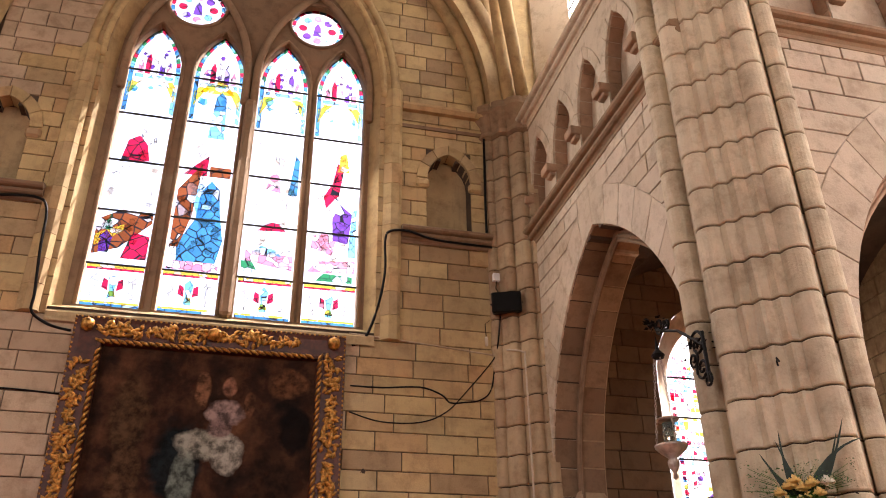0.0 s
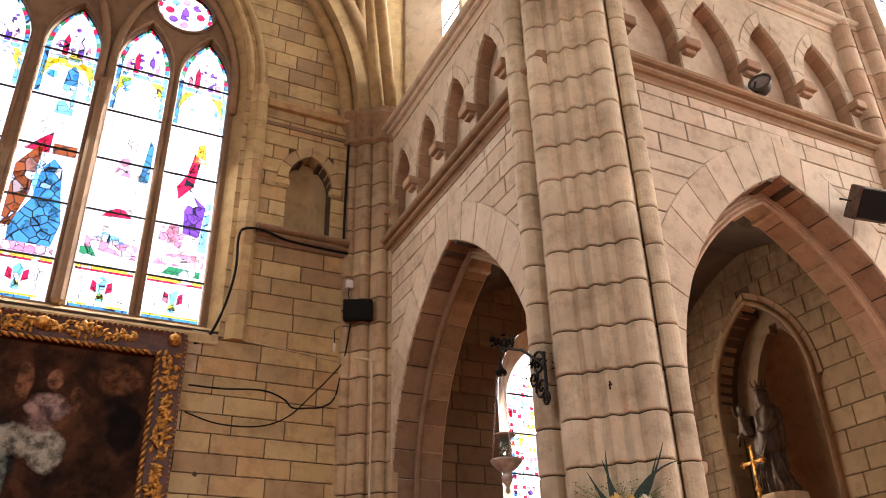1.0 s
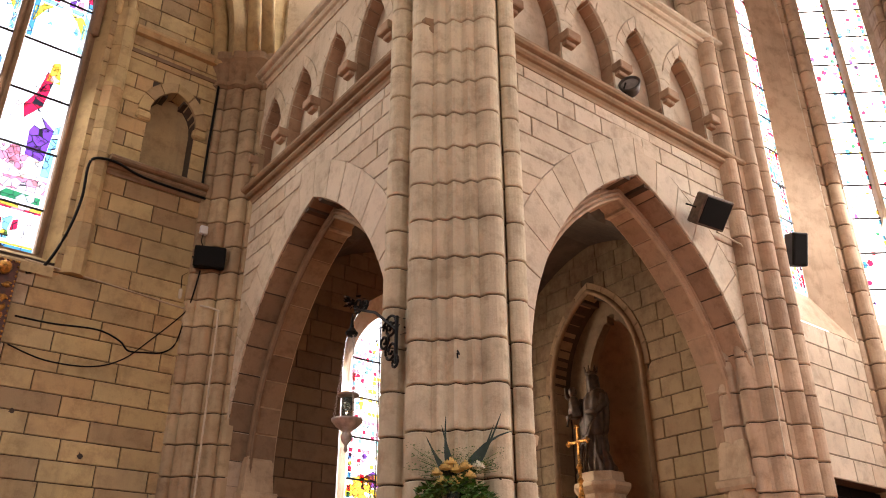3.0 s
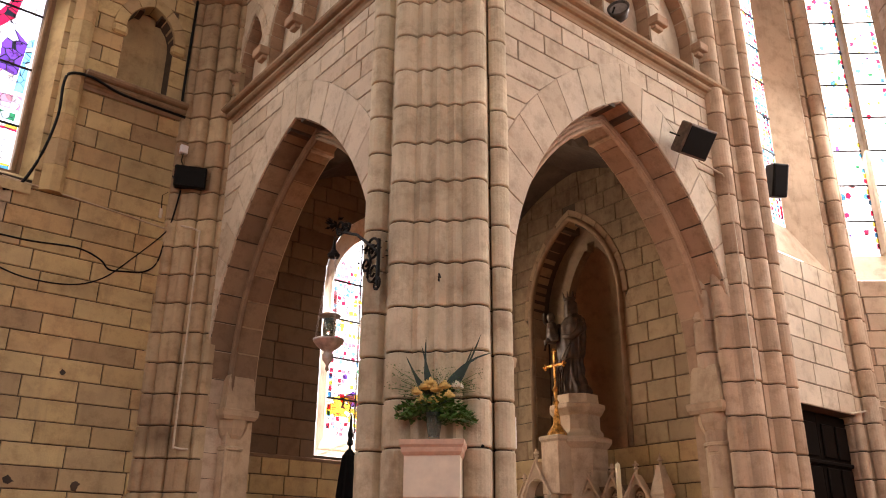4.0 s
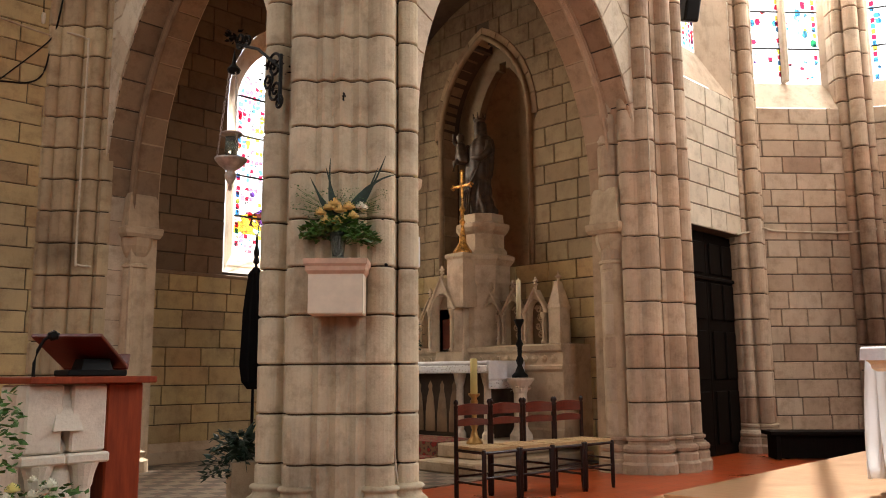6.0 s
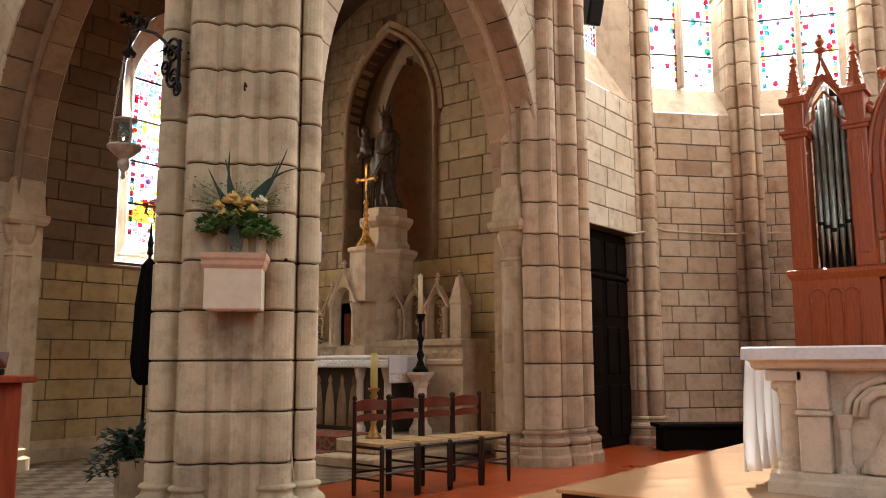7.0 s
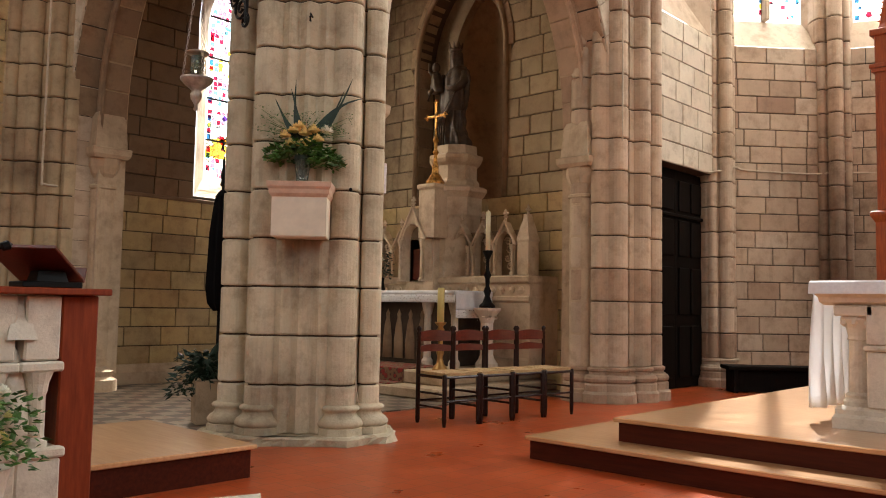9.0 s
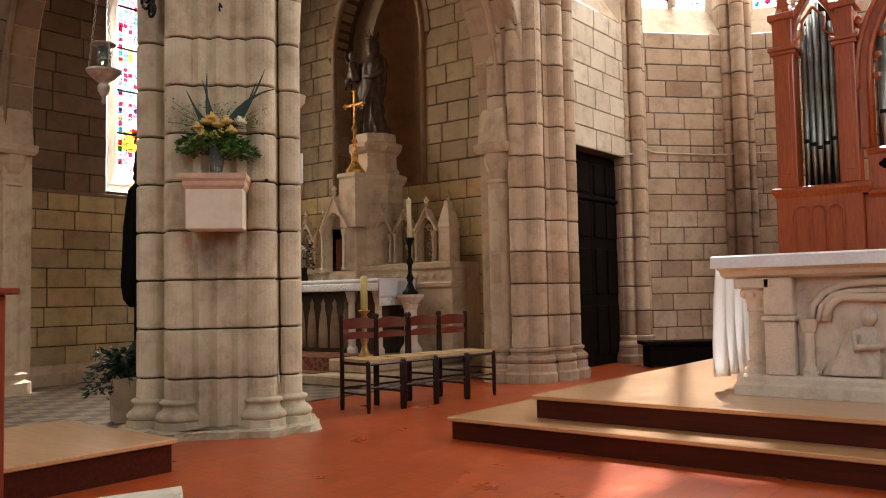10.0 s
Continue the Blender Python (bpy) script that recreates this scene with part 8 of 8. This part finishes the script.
cable("conduit_pipe", "pale conduit down the choir pier from the loudspeaker", [(7.9, 4.90, 5.62), (8.25, 4.90, 5.60), (8.36, 4.86, 5.5), (8.38, 4.84, 5.0), (8.38, 4.83, 4.0), (8.38, 4.83, 3.0)], 0.012, STONE_PALE)
cable("cable", "thin pale cable looped round the apse wall", [(11.0, 5.05, 3.0), (11.3, 4.98, 3.06), (11.48, 4.86, 3.12), (11.75, 4.78, 3.10), (12.5, 4.10, 3.08), (12.66, 3.78, 3.12), (12.85, 3.66, 3.10), (13.3, 2.58, 3.08), (13.32, 2.2, 3.1)], 0.016, STONE_PALE)
cable("cable", "thin pale cable hanging down beside the pier shaft", [M_PIER @ Vector(p) for p in ((0.405, -0.40, 5.0), (0.405, -0.405, 3.0), (0.405, -0.405, 1.8), (0.42, -0.42, 1.5), (0.405, -0.41, 1.2), (0.42, -0.43, 0.6), (0.45, -0.44, 0.3))], 0.006, STONE_PALE)
for x, z in ((0.33, 2.30), (0.36, 1.95), (0.33, 2.62)):
    bm = bmesh.new()
    lathe(bm, [(0.014, 0), (0.014, 0.03), (0.0, 0.032)], 8, M_PIER @ Matrix.Translation((x, -0.50, z)) @ Matrix.Rotation(math.pi / 2, 4, "X"))
    tagged(part("wall_plug", bm, BLACK), "small black iron plug set in the pier stone", "wall plug")

jb = thing("junction_box", "small white cable junction box on the corner shafts", "junction box")
bm = bmesh.new()
box(bm, 3.38, 3.48, 9.60, 9.66, 6.12, 6.24, 0.008)
part("case", bm, LINEN, jb)
bm = bmesh.new()
tube(bm, [(3.43, 9.63, 6.12), (3.42, 9.64, 6.02), (3.46, 9.62, 5.92)], 0.007, 6)
part("lead", bm, CABLE, jb)
cs = thing("cable_switch", "small pale switch hanging on a cable beside the loudspeaker", "switch")
bm = bmesh.new()
lathe(bm, [(0.0, 5.22), (0.022, 5.24), (0.026, 5.32), (0.02, 5.36), (0.0, 5.37)], 10, Matrix.Translation((3.31, 9.815, 0)))
part("body", bm, BOX_CREAM, cs, smooth=True)
bm = bmesh.new()
tube(bm, [(3.31, 9.815, 5.36), (3.30, 9.815, 5.55), (3.36, 9.80, 5.60)], 0.006, 6)
part("lead", bm, CABLE, cs)
hk = thing("pier_hook", "small black iron hook driven into the pier stone", "hook")
bm = bmesh.new()
tube(bm, [(4.03, 4.985, 3.30), (3.97, 4.93, 3.30), (3.955, 4.915, 3.27), (3.96, 4.92, 3.24), (3.975, 4.935, 3.245)], 0.008, 6)
part("hook", bm, IRON, hk)

# ---- lectern ----
lec = thing("lectern", "white carved stone lectern with a red-brown wooden side and top", "lectern")
LST = stone("lectern_stone", [(0.66, 0.61, 0.50), (0.70, 0.65, 0.54)], 0.15, rough=0.6)
bm = bmesh.new()
box(bm, 1.54, 1.90, 4.30, 4.60, 0.0, 1.075, 0.01)
part("core", bm, LST, lec)
bm = bmesh.new()
box(bm, 1.905, 2.09, 4.17, 4.62, 0.0, 1.081, 0.008)
part("side_panel", bm, WOOD_LECTERN, lec, "red-brown wooden side panel")
bm = bmesh.new()
box(bm, 1.50, 2.12, 4.08, 4.66, 1.082, 1.116, 0.006)
part("top_board", bm, WOOD_LECTERN, lec, "red-brown wooden top board")
for x in (1.81, 1.60):
    for nm, hw, y0, z0, z1 in (("buttress", 0.085, 4.15, 0.755, 1.078), ("cap_moulding", 0.105, 4.13, 0.70, 0.75), ("plinth_block", 0.105, 4.13, 0.0, 0.275), ("plinth_moulding", 0.12, 4.11, 0.28, 0.33)):
        bm = bmesh.new()
        box(bm, x - hw, x + hw, y0, 4.298, z0, z1, 0.01)
        part(nm, bm, LST, lec)
    bm = bmesh.new()
    lathe(bm, [(0.06, 0.33), (0.06, 0.36), (0.045, 0.38), (0.042, 0.58), (0.05, 0.60), (0.055, 0.64), (0.075, 0.70)], 14, Matrix.Translation((x, 4.20, 0)))
    part("colonnette", bm, LST, lec)
for x in (1.705,):
    bm = bmesh.new()
    vs = [bm.verts.new(p) for p in ((x - 0.07, 4.12, 0.86), (x + 0.07, 4.12, 0.86), (x + 0.02, 4.2, 1.07), (x - 0.02, 4.2, 1.07), (x - 0.07, 4.3, 0.86), (x + 0.07, 4.3, 0.86))]
    for f in ((0, 1, 2, 3), (0, 3, 4), (1, 5, 2), (0, 4, 5, 1)):
        bm.faces.new([vs[k] for k in f])
    part("canopy_roof", bm, LST, lec, "shingled stone canopy")
    bm = bmesh.new()
    lathe(bm, [(0.09, 0.33), (0.095, 0.45), (0.07, 0.6), (0.05, 0.70), (0.03, 0.73), (0.045, 0.77), (0.0, 0.83)], 14, Matrix.Translation((x, 4.24, 0)))
    part("carved_shape", bm, LST, lec, smooth=True)
bs = thing("book_stand", "black and red-brown tilted book stand on the lectern", "book stand")
bm = bmesh.new()
mB = Matrix.Translation((1.845, 4.36, 1.235)) @ Matrix.Rotation(radians(48), 4, "Z") @ Matrix.Rotation(radians(20), 4, "Y")
box(bm, -0.24, 0.20, -0.17, 0.17, -0.010, 0.010, 0.004, mB)
part("board", bm, WOOD_CHAIR_RED, bs, "red-brown tilted board")
bm = bmesh.new()
box(bm, 0.201, 0.218, -0.17, 0.17, -0.012, 0.075, 0.004, mB)
part("ledge", bm, WOOD_CHAIR_RED, bs)
bm = bmesh.new()
box(bm, 1.74, 2.04, 4.26, 4.46, 1.117, 1.150, 0.006)
loft(bm, [(1.82, 4.30), (1.98, 4.30), (1.98, 4.44), (1.82, 4.44)], [(1.150, 0), (1.205, -0.02)])
part("foot", bm, BLACK, bs)
mc = thing("microphone", "black gooseneck microphone on the lectern", "microphone")
bm = bmesh.new()
tube(bm, [(1.54, 4.16, 1.117), (1.54, 4.16, 1.18), (1.55, 4.15, 1.24), (1.57, 4.13, 1.29), (1.60, 4.12, 1.31)], 0.008, 6)
part("neck", bm, BLACK, mc)
bm = bmesh.new()
lathe(bm, [(0.0, 0), (0.022, 0.01), (0.025, 0.04), (0.0, 0.06)], 10, Matrix.Translation((1.58, 4.12, 1.30)) @ Matrix.Rotation(1.2, 4, "Y"))
part("head", bm, BLACK, mc)
lf = thing("lectern_flowers", "arrangement of pale yellow and white flowers before the lectern", "flowers")
bm = bmesh.new()
lathe(bm, [(0.11, 0.0), (0.12, 0.02), (0.08, 0.10), (0.10, 0.22), (0.12, 0.30), (0.10, 0.30)], 16, Matrix.Translation((1.50, 3.95, 0)))
part("urn", bm, LST, lf, "small stone urn")
rng = random.Random(77)
bm = bmesh.new()
leaf_spray(bm, rng, (1.48, 3.95, 0.38), 500, 0.26, 0.30, 0.05, 0.3)
leaf_spray(bm, rng, (1.30, 3.98, 0.72), 220, 0.13, 0.35, 0.045, 0.2)
part("foliage", bm, LEAF, lf)
for k in range(26):
    a = rng.uniform(0, 6.28)
    bm = bmesh.new()
    p = (1.50 + 0.26 * math.cos(a) * rng.random(), 3.86 + 0.06 * rng.random(), 0.42 + rng.uniform(-0.05, 0.26)) if k < 18 else (1.30 + rng.uniform(-0.1, 0.1), 3.90, rng.uniform(0.7, 1.0))
    rose(bm, p, rng.uniform(0.02, 0.034), rng)
    part("bloom", bm, WHITE_PETAL if k % 3 else YELLOW_PETAL, lf)
ks = thing("stone_slab", "low pale stone slab lying on the tiled floor", "slab")
bm = bmesh.new()
loft(bm, [(2.02, 3.32), (2.48, 3.20), (2.62, 3.42), (2.16, 3.58)], [(0.0, 0.0), (0.09, 0.0), (0.115, -0.02)])
part("slab", bm, LST, ks)
